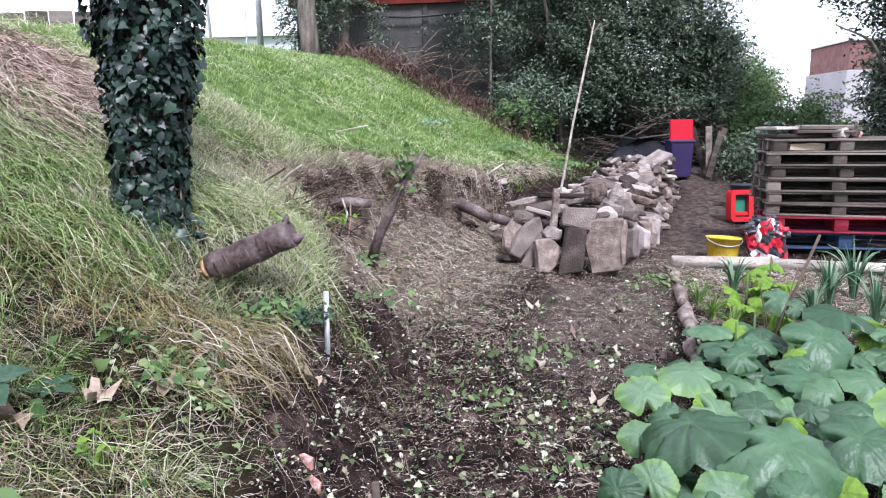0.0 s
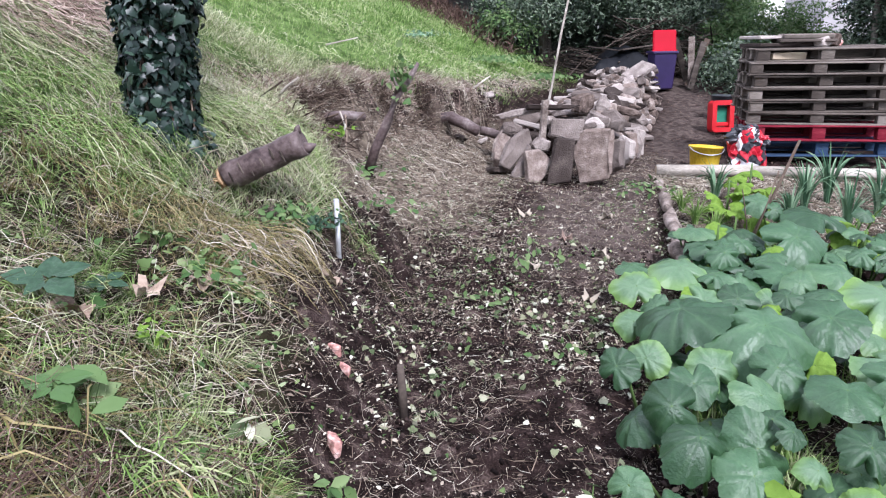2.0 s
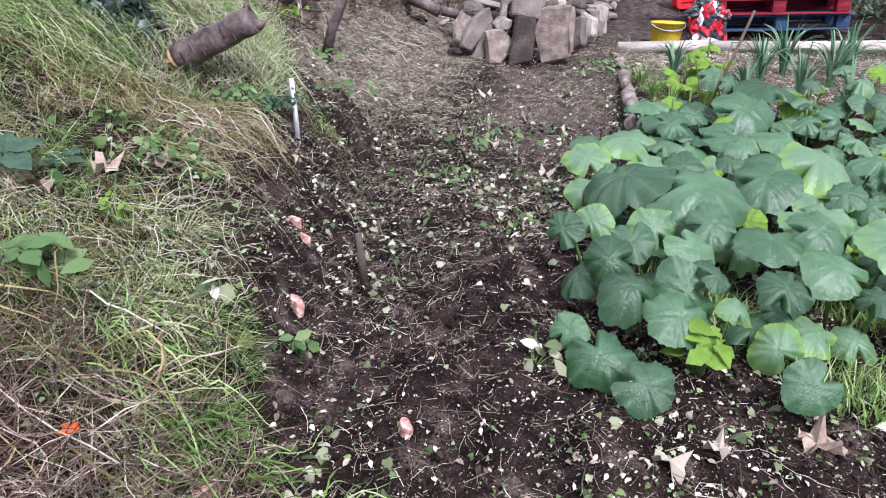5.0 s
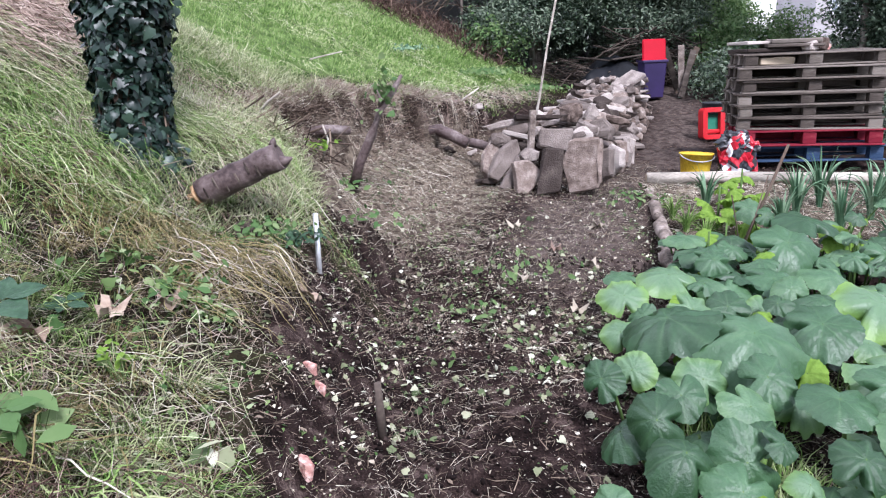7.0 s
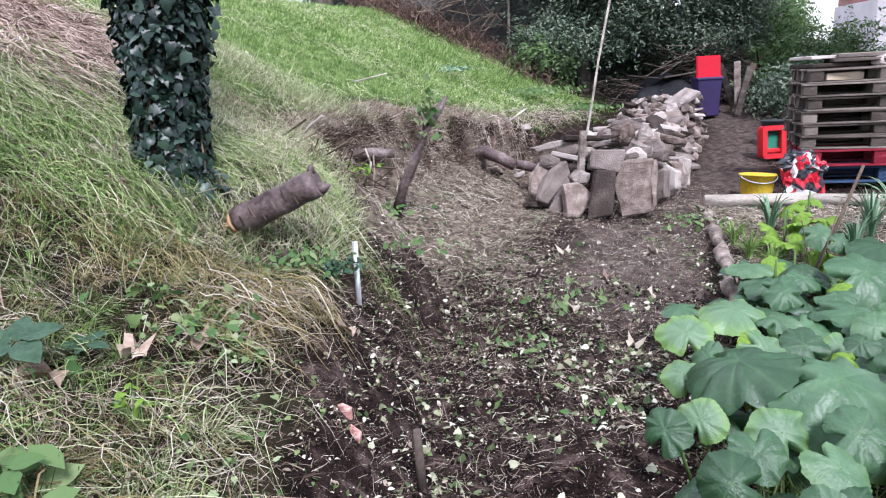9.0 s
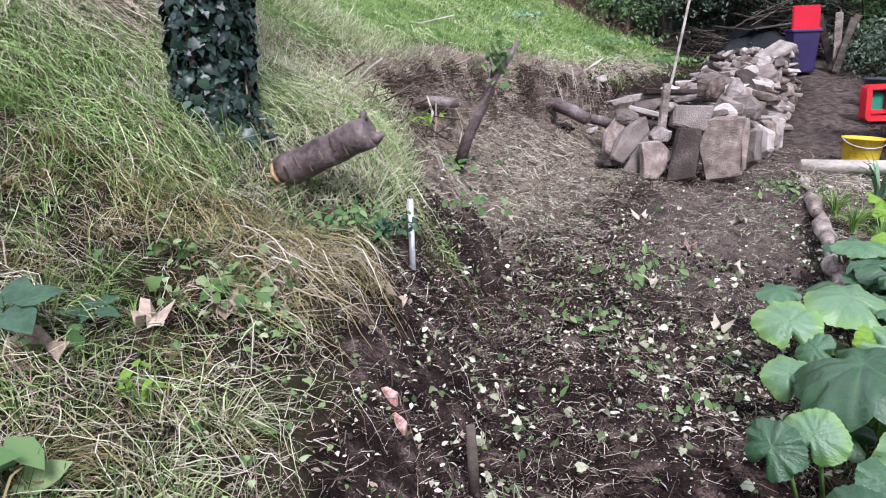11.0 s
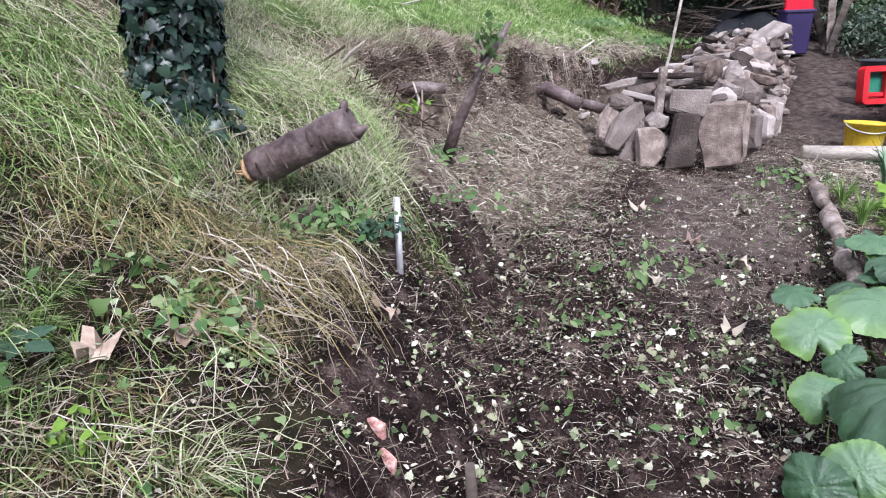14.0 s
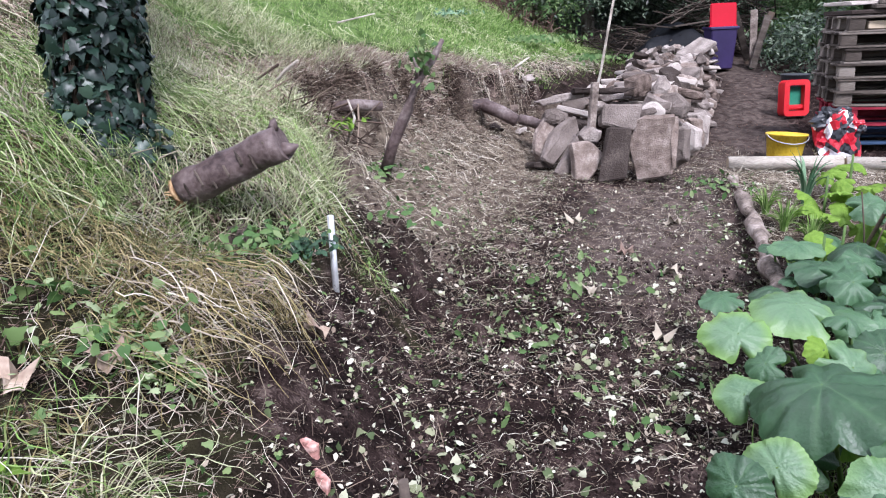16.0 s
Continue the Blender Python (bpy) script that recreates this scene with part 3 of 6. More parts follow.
tree("dark drooping tree beyond the pallet stack", "tree", "drooping_tree", (5.3, 11.2, 0.2),
     [([(5.35, 11.1, 0.0), (5.28, 11.1, 1.4), (5.35, 11.1, 4.2)], 0.055, 0.03), ([(5.3, 11.1, 1.6), (4.8, 10.9, 2.3), (4.3, 10.8, 2.5)], 0.03, 0.01)],
     [(5.45, 11.0, 2.5, 0.42, 0.5, 0.75), (5.5, 11.2, 1.6, 0.5, 0.5, 0.8), (5.1, 11.0, 3.15, 0.7, 0.4, 0.4), (5.3, 11.2, 3.8, 1.0, 0.7, 0.8), (6.3, 11.4, 1.5, 0.8, 0.5, 1.2), (5.45, 11.0, 1.0, 0.45, 0.4, 0.5), (6.3, 11.2, 2.8, 0.6, 0.5, 0.9)], 1250, 0.06, 15, "tree_leaf", 0.38, 0.12)
tree("bright green bushes along the garden's far fence", "shrub", "bush", (4.6, 13.0, 0.4),
     [([(4.6, 13.0, 0.2), (4.6, 13.0, 1.2)], 0.03, 0.01)],
     [(4.6, 13.0, 1.05, 0.6, 0.4, 0.55), (4.05, 13.0, 1.0, 0.45, 0.4, 0.6), (5.3, 13.4, 0.9, 0.5, 0.4, 0.4), (4.15, 13.8, 1.75, 0.2, 0.2, 0.4), (4.3, 14.6, 2.15, 0.3, 0.3, 0.45), (5.2, 13.2, 1.3, 0.4, 0.3, 0.45), (4.45, 14.4, 1.7, 0.4, 0.3, 0.5)], 1500, 0.05, 17, "shrub_leaf", 0.33)
tree("low leafy bushes beside the path", "shrub", "bush", (3.7, 11.4, 0.4),
     [([(3.7, 11.4, 0.3), (3.75, 11.4, 0.8)], 0.02, 0.01)],
     [(3.75, 11.6, 0.75, 0.45, 0.4, 0.45), (3.95, 10.6, 0.45, 0.4, 0.5, 0.35), (4.6, 10.4, 0.5, 0.7, 0.6, 0.4), (4.6, 8.4, 0.35, 0.4, 0.6, 0.3)], 800, 0.055, 19, "tree_leaf", 0.4)


def build_hedge():
    P, rot, s = leaf_cloud([(x, 17.0 + 0.4 * math.sin(x), 1.4 + 0.3 * math.sin(x * 1.7), 1.1, 0.5, 1.6) for x in np.arange(-0.5, 4.8, 0.8)] + [(x, 17.0, 0.3, 0.8, 0.5, 0.9) for x in np.arange(5, 11, 0.9)], 200, 0.115, 23, 0.3)
    hedge = thing("hedge", "tall dark hedge closing the end of the garden", "hedge")
    tagged(part("foliage", scatter("foliage", DIAMOND_V, DIAMOND_F, P, rot, s, M["tree_leaf"]), hedge), kind="stuff")
    part("trunk", tube("trunk", [(4, 17, 0), (4, 17, 2)], [0.05, 0.03], M["bark"]), hedge)


build_hedge()


def build_garage():
    g = thing("garage", "grey concrete garage with a dark red fascia", "garage")
    for i in range(5):
        part("wall_panel", box("wall_panel", (1.36, 0.12, 4.0), M["wall_grey"], 0.012), g, pose(-3.9 + 1.38 * i, 16.3, 1.8))
    for i in range(6):
        part("post", box("post", (0.12, 0.16, 2.6), M["wall_grey"], 0.01), g, pose(-4.59 + 1.38 * i, 16.27, 2.5))
    part("fascia", box("fascia", (7.2, 0.1, 0.34), M["fascia"], 0.01), g, pose(-1.2, 16.18, 3.95))
    part("roof", box("roof", (7.2, 3.2, 0.08), M["slate"], 0.01), g, pose(-1.2, 17.7, 4.12))
    part("side_wall", box("side_wall", (0.12, 3.0, 2.7), M["wall_grey"], 0.01), g, pose(-4.6, 17.8, 2.5))
    part("side_wall", box("side_wall", (0.12, 3.0, 2.7), M["wall_grey"], 0.01), g, pose(2.2, 17.8, 2.5))
    part("pipe", tube("pipe", [(-3.4, 16.1, 3.55), (-2.2, 16.1, 3.5), (-0.5, 16.1, 3.58)], [0.025] * 3, M["black_plastic"]), g)


build_garage()


def window(parent, x, y, z, w, h):
    f = part("window", box("window", (w, 0.12, h), M["glass"], 0.01), parent, pose(x, y, z))
    for dx in (-w / 2, 0, w / 2):
        part("frame", box("frame", (0.1, 0.16, h + 0.1), M["white_paint"], 0.01), f, pose(dx, -0.02, 0))
    for dz in (-h / 2, h * 0.2, h / 2):
        part("frame", box("frame", (w + 0.1, 0.15, 0.09), M["white_paint"], 0.01), f, pose(0, -0.02, dz))
    part("sill", box("sill", (w + 0.3, 0.3, 0.1), M["white_paint"], 0.01), f, pose(0, -0.08, -h / 2 - 0.12))


def build_houses():
    a = thing("house", "terraced house, grey render below a red brick upper storey", "house")
    part("wall", box("wall", (9.0, 8, 7.0), M["render_grey"], 0.03), a, pose(29.9, 64, 1.3))
    part("upper_wall", box("upper_wall", (8.6, 7.6, 2.2), M["brick"], 0.03), a, pose(29.9, 64, 5.9))
    part("parapet", box("parapet", (9.0, 8.0, 0.18), M["white_paint"], 0.02), a, pose(29.9, 64, 7.1))
    part("downpipe", tube("downpipe", [(28.2, 59.9, -2.4), (28.2, 59.9, 4.7)], [0.09, 0.09], M["slate"]), a)
    window(a, 27.1, 59.98, 3.3, 1.05, 1.05)
    window(a, 29.9, 59.98, 3.3, 1.05, 1.05)
    window(a, 28.6, 60.18, 5.8, 0.95, 0.9)
    window(a, 24.9, 59.98, 0.2, 1.6, 1.3)
    b = thing("house", "house with a slate roof and pale side wall", "house")
    part("wall", box("wall", (4.6, 8, 5.2), M["white_wall"], 0.03), b, pose(19.2, 68, 0.2))
    bm = bmesh.new()
    vs = [bm.verts.new(p) for p in ((16.4, 63.6, 2.8), (21.8, 63.6, 2.8), (21.8, 68, 5.2), (16.4, 68, 5.2), (16.4, 72.4, 2.8), (21.8, 72.4, 2.8))]
    for q in ((0, 1, 2, 3), (3, 2, 5, 4), (0, 3, 4), (1, 5, 2), (0, 4, 5, 1)):
        bm.faces.new([vs[i] for i in q])
    part("roof", bm_mesh("roof", bm, M["slate"]), b)
    window(b, 18.6, 63.98, 1.4, 1.2, 1.2)
    c = thing("house", "small red brick house end behind the trees", "house")
    part("wall", box("wall", (3.0, 6, 6.0), M["brick"], 0.03), c, pose(15.6, 58, 0.2))
    part("roof", box("roof", (3.4, 6.4, 0.3), M["slate"], 0.03), c, pose(15.6, 58, 3.35))
    part("chimney", box("chimney", (0.8, 0.8, 1.4), M["brick"], 0.03), c, pose(15.2, 57, 4.2))
    d = thing("house", "pale white house with a low roof beyond the bank", "house")
    part("wall", box("wall", (15, 9, 12), M["white_wall"], 0.03), d, pose(-25, 62, 2.2))
    bm = bmesh.new()
    vs = [bm.verts.new(p) for p in ((-33, 57, 8.2), (-17, 57, 8.2), (-17, 67, 8.2), (-33, 67, 8.2), (-30, 62, 12.4), (-24, 62, 12.4))]
    for q in ((0, 1, 5, 4), (1, 2, 5), (2, 3, 4, 5), (3, 0, 4), (0, 3, 2, 1)):
        bm.faces.new([vs[i] for i in q])
    part("roof", bm_mesh("roof", bm, M["white_wall"]), d)


build_houses()


def post(label, x, y, z0, z1, r, lean=0.0):
    p = thing("post", label, "post")
    part("shaft", tube("shaft", [(x, y, z0), (x + lean * 0.5, y, (z0 + z1) / 2), (x + lean, y, z1)], [r, r * 0.95, r * 0.9], M["galvanised"], 10), p)
    part("collar", tube("collar", [(x, y, z0 + 0.9), (x, y, z0 + 1.0)], [r * 1.2, r * 1.2], M["galvanised"], 10), p)


post("grey street lamp post beyond the bank", -5.6, 16.5, 1.8, 7.0, 0.075)
post("thin grey pole beyond the bank", -6.7, 16.5, 1.8, 7.0, 0.035, -0.2)
post("short thin grey pole with a stay wire", -5.8, 16.2, 1.8, 3.75, 0.02)


def build_fence():
    f = thing("fence", "weathered grey board fence along the bank top", "fence")
    for i in range(14):
        part("board", box("board", (0.3, 0.03, 0.55), M["old_wood"], 0.006, 0.01), f, pose(-9.0 + 0.31 * i, 9.3 + 0.06 * i, 2.55 + random.uniform(-0.02, 0.02), 0, 0, 11))
    for i in range(3):
        part("post", box("post", (0.08, 0.08, 1.2), M["old_wood"], 0.008), f, pose(-8.9 + 1.9 * i, 9.42 + 0.37 * i, 2.5))


build_fence()

# back wall of the plot, behind the camera's start
tagged(new("wall_south", box("wall_south", (14, 0.2, 1.8), M["brick"], 0.01)), "plain brick wall closing the garden", "wall", kind="structure").matrix_world = pose(2, -6, 0.7)


# ---- brush, debris and the black sheet at the path's end ----
def stick_runs(n, cx, cy, sx, sy, z0, z1, lmin, lmax, r, seed, flat=0.5):
    q = random.Random(seed)
    out = []
    for _ in range(n):
        a, el = q.uniform(0, 6.28), q.uniform(-flat, flat)
        L = q.uniform(lmin, lmax)
        u = q.gauss(0, 0.45)
        x, y = cx + u * sx, cy + q.uniform(-1, 1) * sy
        z = z0 + (z1 - z0) * q.random() * max(0.1, 1 - u * u)
        d = Vector((math.cos(a) * math.cos(el), math.sin(a) * math.cos(el), math.sin(el))) * L
        p = Vector((x, y, max(z, h1(x, y) + 0.01)))
        k = Vector([q.uniform(-0.06, 0.06) * L for _ in range(3)])
        rr = r * q.uniform(0.5, 1.4)
        out.append(([p - d / 2, p + k, p + d / 2], [rr, rr * 0.85, rr * 0.5]))
    return out


brush = thing("brush_heap", "heap of dead branches and timber under the trees", "brush heap")
tagged(part("brushwood", tubes("brushwood", stick_runs(420, 2.8, 13.2, 1.3, 0.6, 0.5, 1.5, 0.3, 1.1, 0.009, 4), M["branch"]), brush), kind="stuff")
tagged(part("brushwood", tubes("brushwood", stick_runs(200, 1.3, 13.1, 1.2, 0.5, 0.5, 1.0, 0.3, 0.9, 0.007, 5), M["branch"]), brush), kind="stuff")
for i, (x, y, z, rx, rz, L, m) in enumerate([(3.02, 11.75, 0.82, 4, -4, 0.75, "grey_log"), (3.1, 11.7, 0.78, -6, 14, 0.7, "old_wood"), (2.93, 12.0, 0.85, 5, -20, 0.7, "old_wood"), (3.2, 12.1, 0.78, 3, 20, 0.8, "twig")]):
    pl = thing("plank", "pale weathered board leaning on the brush heap", "plank", pose(x, y, z, rx, rz, 0), "leaning boards")
    part("board", box("board", (0.09, 0.025, L), M[m], 0.004, 0.004), pl)


def build_sheet():
    xs, ys = np.linspace(1.6, 2.75, 34), np.linspace(12.2, 13.3, 22)
    X, Y = np.meshgrid(xs, ys)
    u, v = (X - 2.15) / 0.62, (Y - 12.75) / 0.6
    Z = 0.45 + 0.55 * np.clip(1 - np.maximum(np.abs(u), np.abs(v)) ** 2.5, 0, 1) + 0.07 * (vnoise(X, Y, 0.16, 3) - 0.5) + 0.06 * np.sin(X * 9 + Y * 5)
    i = (np.arange(21)[:, None] * 34 + np.arange(33)[None]).ravel()
    me = mesh_of("sheet", np.stack([X, Y, Z], 2).reshape(-1, 3), np.stack([i, i + 1, i + 35, i + 34], 1), M["tarp"], True)
    t = thing("covered_heap", "heap covered with a creased black plastic sheet", "tarpaulin")
    part("sheet", me, t)
    for x, z, r in ((1.9, 1.02, 8), (2.45, 1.05, -6)):
        part("plank", box("plank", (0.75, 0.12, 0.02), M["old_wood"], 0.003), t, pose(x, 12.5, z, 0, r, 12))


build_sheet()
n = 4200
dx = rng.uniform(-3.0, 0.35, n)
dy = 13.2 + rng.normal(0, 0.45, n) - 0.12 * (dx + 1.5)
blades("dead_bracken", on_ground(dx, dy, -0.02) + np.stack([0 * dx, 0 * dx, 0.25 * rng.uniform(0, 1, n) ** 2], 1), rng.uniform(0.06, 0.26, n), rng.uniform(0.006, 0.018, n), (0, -0.2), M["rust"], "heap of dead rusty bracken and brambles along the bank top", "bracken", 1.6)
tagged(new("dead_stems", tubes("dead_stems", stick_runs(150, -1.6, 13.3, 1.5, 0.5, 1.9, 2.6, 0.3, 0.9, 0.008, 9, 0.9), M["twig"])), "tangled dead stems on the bank top", "dead stems", kind="stuff")


# ---- stones ----
def stone_mesh(w, d, h, seed, material, rough=0.10, corners=0):
    q = random.Random(seed)
    bm = bmesh.new()
    n = corners or q.choice((4, 5, 5, 6))
    a0 = {4: math.pi / 4, 5: math.pi / 2, 6: 0.0}[n] + q.uniform(-0.12, 0.12)
    for k in range(n):
        a = a0 + 6.283 * (k + q.uniform(-0.22, 0.22)) / n
        sq = 0.52 / max(abs(math.cos(a)), abs(math.sin(a))) ** 0.8 * q.uniform(0.85, 1.08)
        for s in (-1, 1):
            bm.verts.new((math.cos(a) * sq * w + q.uniform(-1, 1) * 0.05 * w, s * d / 2 * q.uniform(0.75, 1.1), math.sin(a) * sq * h + q.uniform(-1, 1) * 0.05 * h))
    bmesh.ops.convex_hull(bm, input=bm.verts[:])
    bmesh.ops.triangulate(bm, faces=bm.faces[:])
    bmesh.ops.dissolve_limit(bm, angle_limit=0.12, verts=bm.verts[:], edges=bm.edges[:])
    bmesh.ops.bevel(bm, geom=bm.edges[:], offset=0.12 * min(w, d, h), segments=1, affect="EDGES")
    bmesh.ops.triangulate(bm, faces=bm.faces[:])
    bmesh.ops.subdivide_edges(bm, edges=[e for e in bm.edges if e.calc_length() > 0.04], cuts=1, use_grid_fill=True)
    bmesh.ops.triangulate(bm, faces=bm.faces[:])
    for v in bm.verts:
        v.co += Vector((noise.noise(v.co * 22 + Vector((seed, 0, 0))), noise.noise(v.co * 22 + Vector((0, seed, 5))), noise.noise(v.co * 22 + Vector((9, 0, seed))))) * rough * min(w, d, h)
    return bm_mesh("stone", bm, material)


rubble = thing("rubble_wall", "loose heap of broken concrete slabs and stones edging the path", "rubble wall")
# width, thickness, height, then place and turns
FRONT = [
    (0.3, 0.08, 0.38, 0.63, 6.42, 0.27, 14, 6, 8, "stone"), (0.33, 0.13, 0.47, 0.89, 6.46, 0.31, 12, -4, -18, "rough_stone"),
    (0.25, 0.09, 0.31, 0.43, 6.5, 0.22, 18, 14, 10, "rough_stone"), (0.13, 0.09, 0.34, 0.33, 6.6, 0.23, 14, 34, 12, "stone"),
    (0.17, 0.1, 0.42, 0.25, 6.75, 0.31, 22, 38, 14, "stone"), (0.16, 0.1, 0.4, 0.15, 6.9, 0.34, 20, 33, 16, "rough_stone"),
    (0.2, 0.16, 0.05, 0.1, 6.72, 0.15, 10, 4, 30, "stone"), (0.22, 0.16, 0.14, 0.24, 6.95, 0.48, 10, 8, 0, "stone"),
    (0.32, 0.1, 0.24, 0.7, 6.74, 0.5, 12, 2, 6, "stone"), (0.2, 0.12, 0.17, 0.94, 6.85, 0.5, 14, 10, -12, "stone"),
    (0.2, 0.15, 0.13, 0.47, 6.72, 0.36, 6, 0, 10, "stone"), (0.14, 0.09, 0.3, 1.13, 6.68, 0.26, 8, -4, -40, "stone"),
]
FRONT_TOP = [
    (0.24, 0.12, 0.2, 1.15, 7.1, 0.52, 12, 8, -30, "stone"), (0.2, 0.1, 0.28, 1.24, 6.98, 0.25, 10, 16, -46, "stone"),
    (0.15, 0.09, 0.3, 1.34, 7.22, 0.25, 8, 6, -50, "rough_stone"), (0.15, 0.09, 0.3, 1.42, 7.42, 0.26, 8, -6, -52, "stone"),
    (0.13, 0.1, 0.26, 1.5, 7.66, 0.23, 8, -3, -55, "stone"), (0.5, 0.22, 0.06, 0.6, 7.05, 0.66, 8, 2, 10, "stone"),
    (0.42, 0.2, 0.06, 0.28, 7.15, 0.6, 6, -8, 14, "stone"), (0.2, 0.2, 0.16, 0.9, 7.3, 0.66, 0, 0, 30, "rough_stone"),
    (0.13, 0.12, 0.18, 1.1, 7.4, 0.64, 0, 12, 0, "stone"), (0.3, 0.2, 0.07, 1.35, 7.6, 0.55, 10, 12, -30, "rough_stone"),
]
for i, (w, d, h, x, y, z, rx, ry, rz, m) in enumerate(FRONT + FRONT_TOP):
    part("stone", stone_mesh(w, d, h, i + 1, M[m], 0.2 if m == "rough_stone" else 0.12, (4, 5, 5, 4, 5, 6, 6, 5)[i % 8]), rubble, pose(x, y, z, -rx, ry, rz))
variants = [stone_mesh(*random.Random(k + 70).choice([(0.26, 0.17, 0.09), (0.2, 0.16, 0.13), (0.34, 0.2, 0.07), (0.13, 0.11, 0.1), (0.24, 0.1, 0.17), (0.11, 0.09, 0.07)]), 50 + k, M["rough_stone" if k % 4 == 0 else "stone"], 0.09) for k in range(24)]
q = random.Random(12)
for y in np.arange(6.95, 11.2, 0.2):
    foot = float(np.interp(y, [6.3, 7.9, 9.2, 11], [0.98, 1.52, 1.95, 2.42]))
    base, top = float(np.interp(y, [6.3, 9.2, 11], [0.1, 0.1, 0.33])), float(np.interp(y, [6.9, 7.6, 9, 11.2], [0.5, 0.56, 0.62, 0.72]))
    for lay in range(4):
        z = base + 0.07 + (top - base - 0.07) * lay / 3
        for k in range(5 if lay > 1 else 2):
            x = foot - 0.1 - lay * 0.05 - k * 0.19 + q.uniform(-0.05, 0.05)
            if y < 7.5 and (lay < 2 or x < 0.9):
                continue
            up = q.random() < (0.5 if k == 0 and lay < 2 else 0.06)
            part("stone", q.choice(variants), rubble, pose(x, y + q.uniform(-0.08, 0.08), z + q.uniform(-0.03, 0.03) - 0.05 * max(0, k - 2), q.uniform(70, 100) - 90 if not up else q.uniform(-15, 15), q.uniform(-16, 16), q.uniform(-70, 70)))
for i in range(60):
    y = q.uniform(9.3, 11.1)
    foot = float(np.interp(y, [9.2, 11], [1.95, 2.42]))
    ob = part("stone", q.choice(variants), rubble, pose(foot - q.uniform(0.05, 0.95), y, float(np.interp(y, [9, 11.2], [0.68, 0.77])) + q.uniform(-0.06, 0.03), q.uniform(-30, 30), q.uniform(-30, 30), q.uniform(0, 360)))
    ob.scale = (0.5, 0.6, 0.7)
block = thing("paving_slab", "pale grey paving slab lying on the rubble", "slab", pose(1.95, 10.2, 0.79, 12, -30, 20))
part("slab", box("slab", (0.36, 0.3, 0.05), M["stone"], 0.008, 0.006), block)
for i in range(26):
    x, y = q.uniform(-0.3, 0.6), q.uniform(7.2, 8.4)
    st = thing("stone", "small loose grey stone on the dug bank", "stone", pose(x, y, h1(x, y) + 0.03, q.uniform(-20, 20), q.uniform(-20, 20), q.uniform(0, 360)), "loose stones")
    ob = part("body", q.choice(variants), st)
    ob.scale = [q.uniform(0.25, 0.6)] * 3

wp = thing("wooden_post", "short square wooden post driven into the rubble", "post", pose(0.49, 6.72, 0.5, -4, 6, 20))
part("shaft", box("shaft", (0.055, 0.045, 0.5), M["grey_log"], 0.005, 0.003), wp)
pole = thing("leaning_pole", "tall thin pale birch pole leaning from the rubble", "pole")
part("shaft", tube("shaft", [(0.52, 7.3, 0.4), (0.6, 7.3, 0.8), (0.68, 7.32, 1.3), (0.79, 7.36, 1.85), (0.84, 7.4, 2.1), (0.86, 7.42, 2.2)], [0.013, 0.012, 0.011, 0.01, 0.008, 0.005], M["pale_log"], 8, 0.16), pole)
tw = [([(0.84, 7.4, 2.1), (0.9 + 0.1 * math.sin(k * 2.1), 7.45 + 0.1 * math.cos(k), 2.15 + 0.02 * k), (0.9 + 0.16 * math.sin(k * 2.1), 7.45 + 0.2 * math.cos(k), 2.2 + 0.03 * k)], [0.004, 0.003, 0.001]) for k in range(4)]
part("twig_end", tubes("twig_end", tw, M["twig"]), pole)


# ---- the ivy-clad trunk, logs and stakes on the bank ----


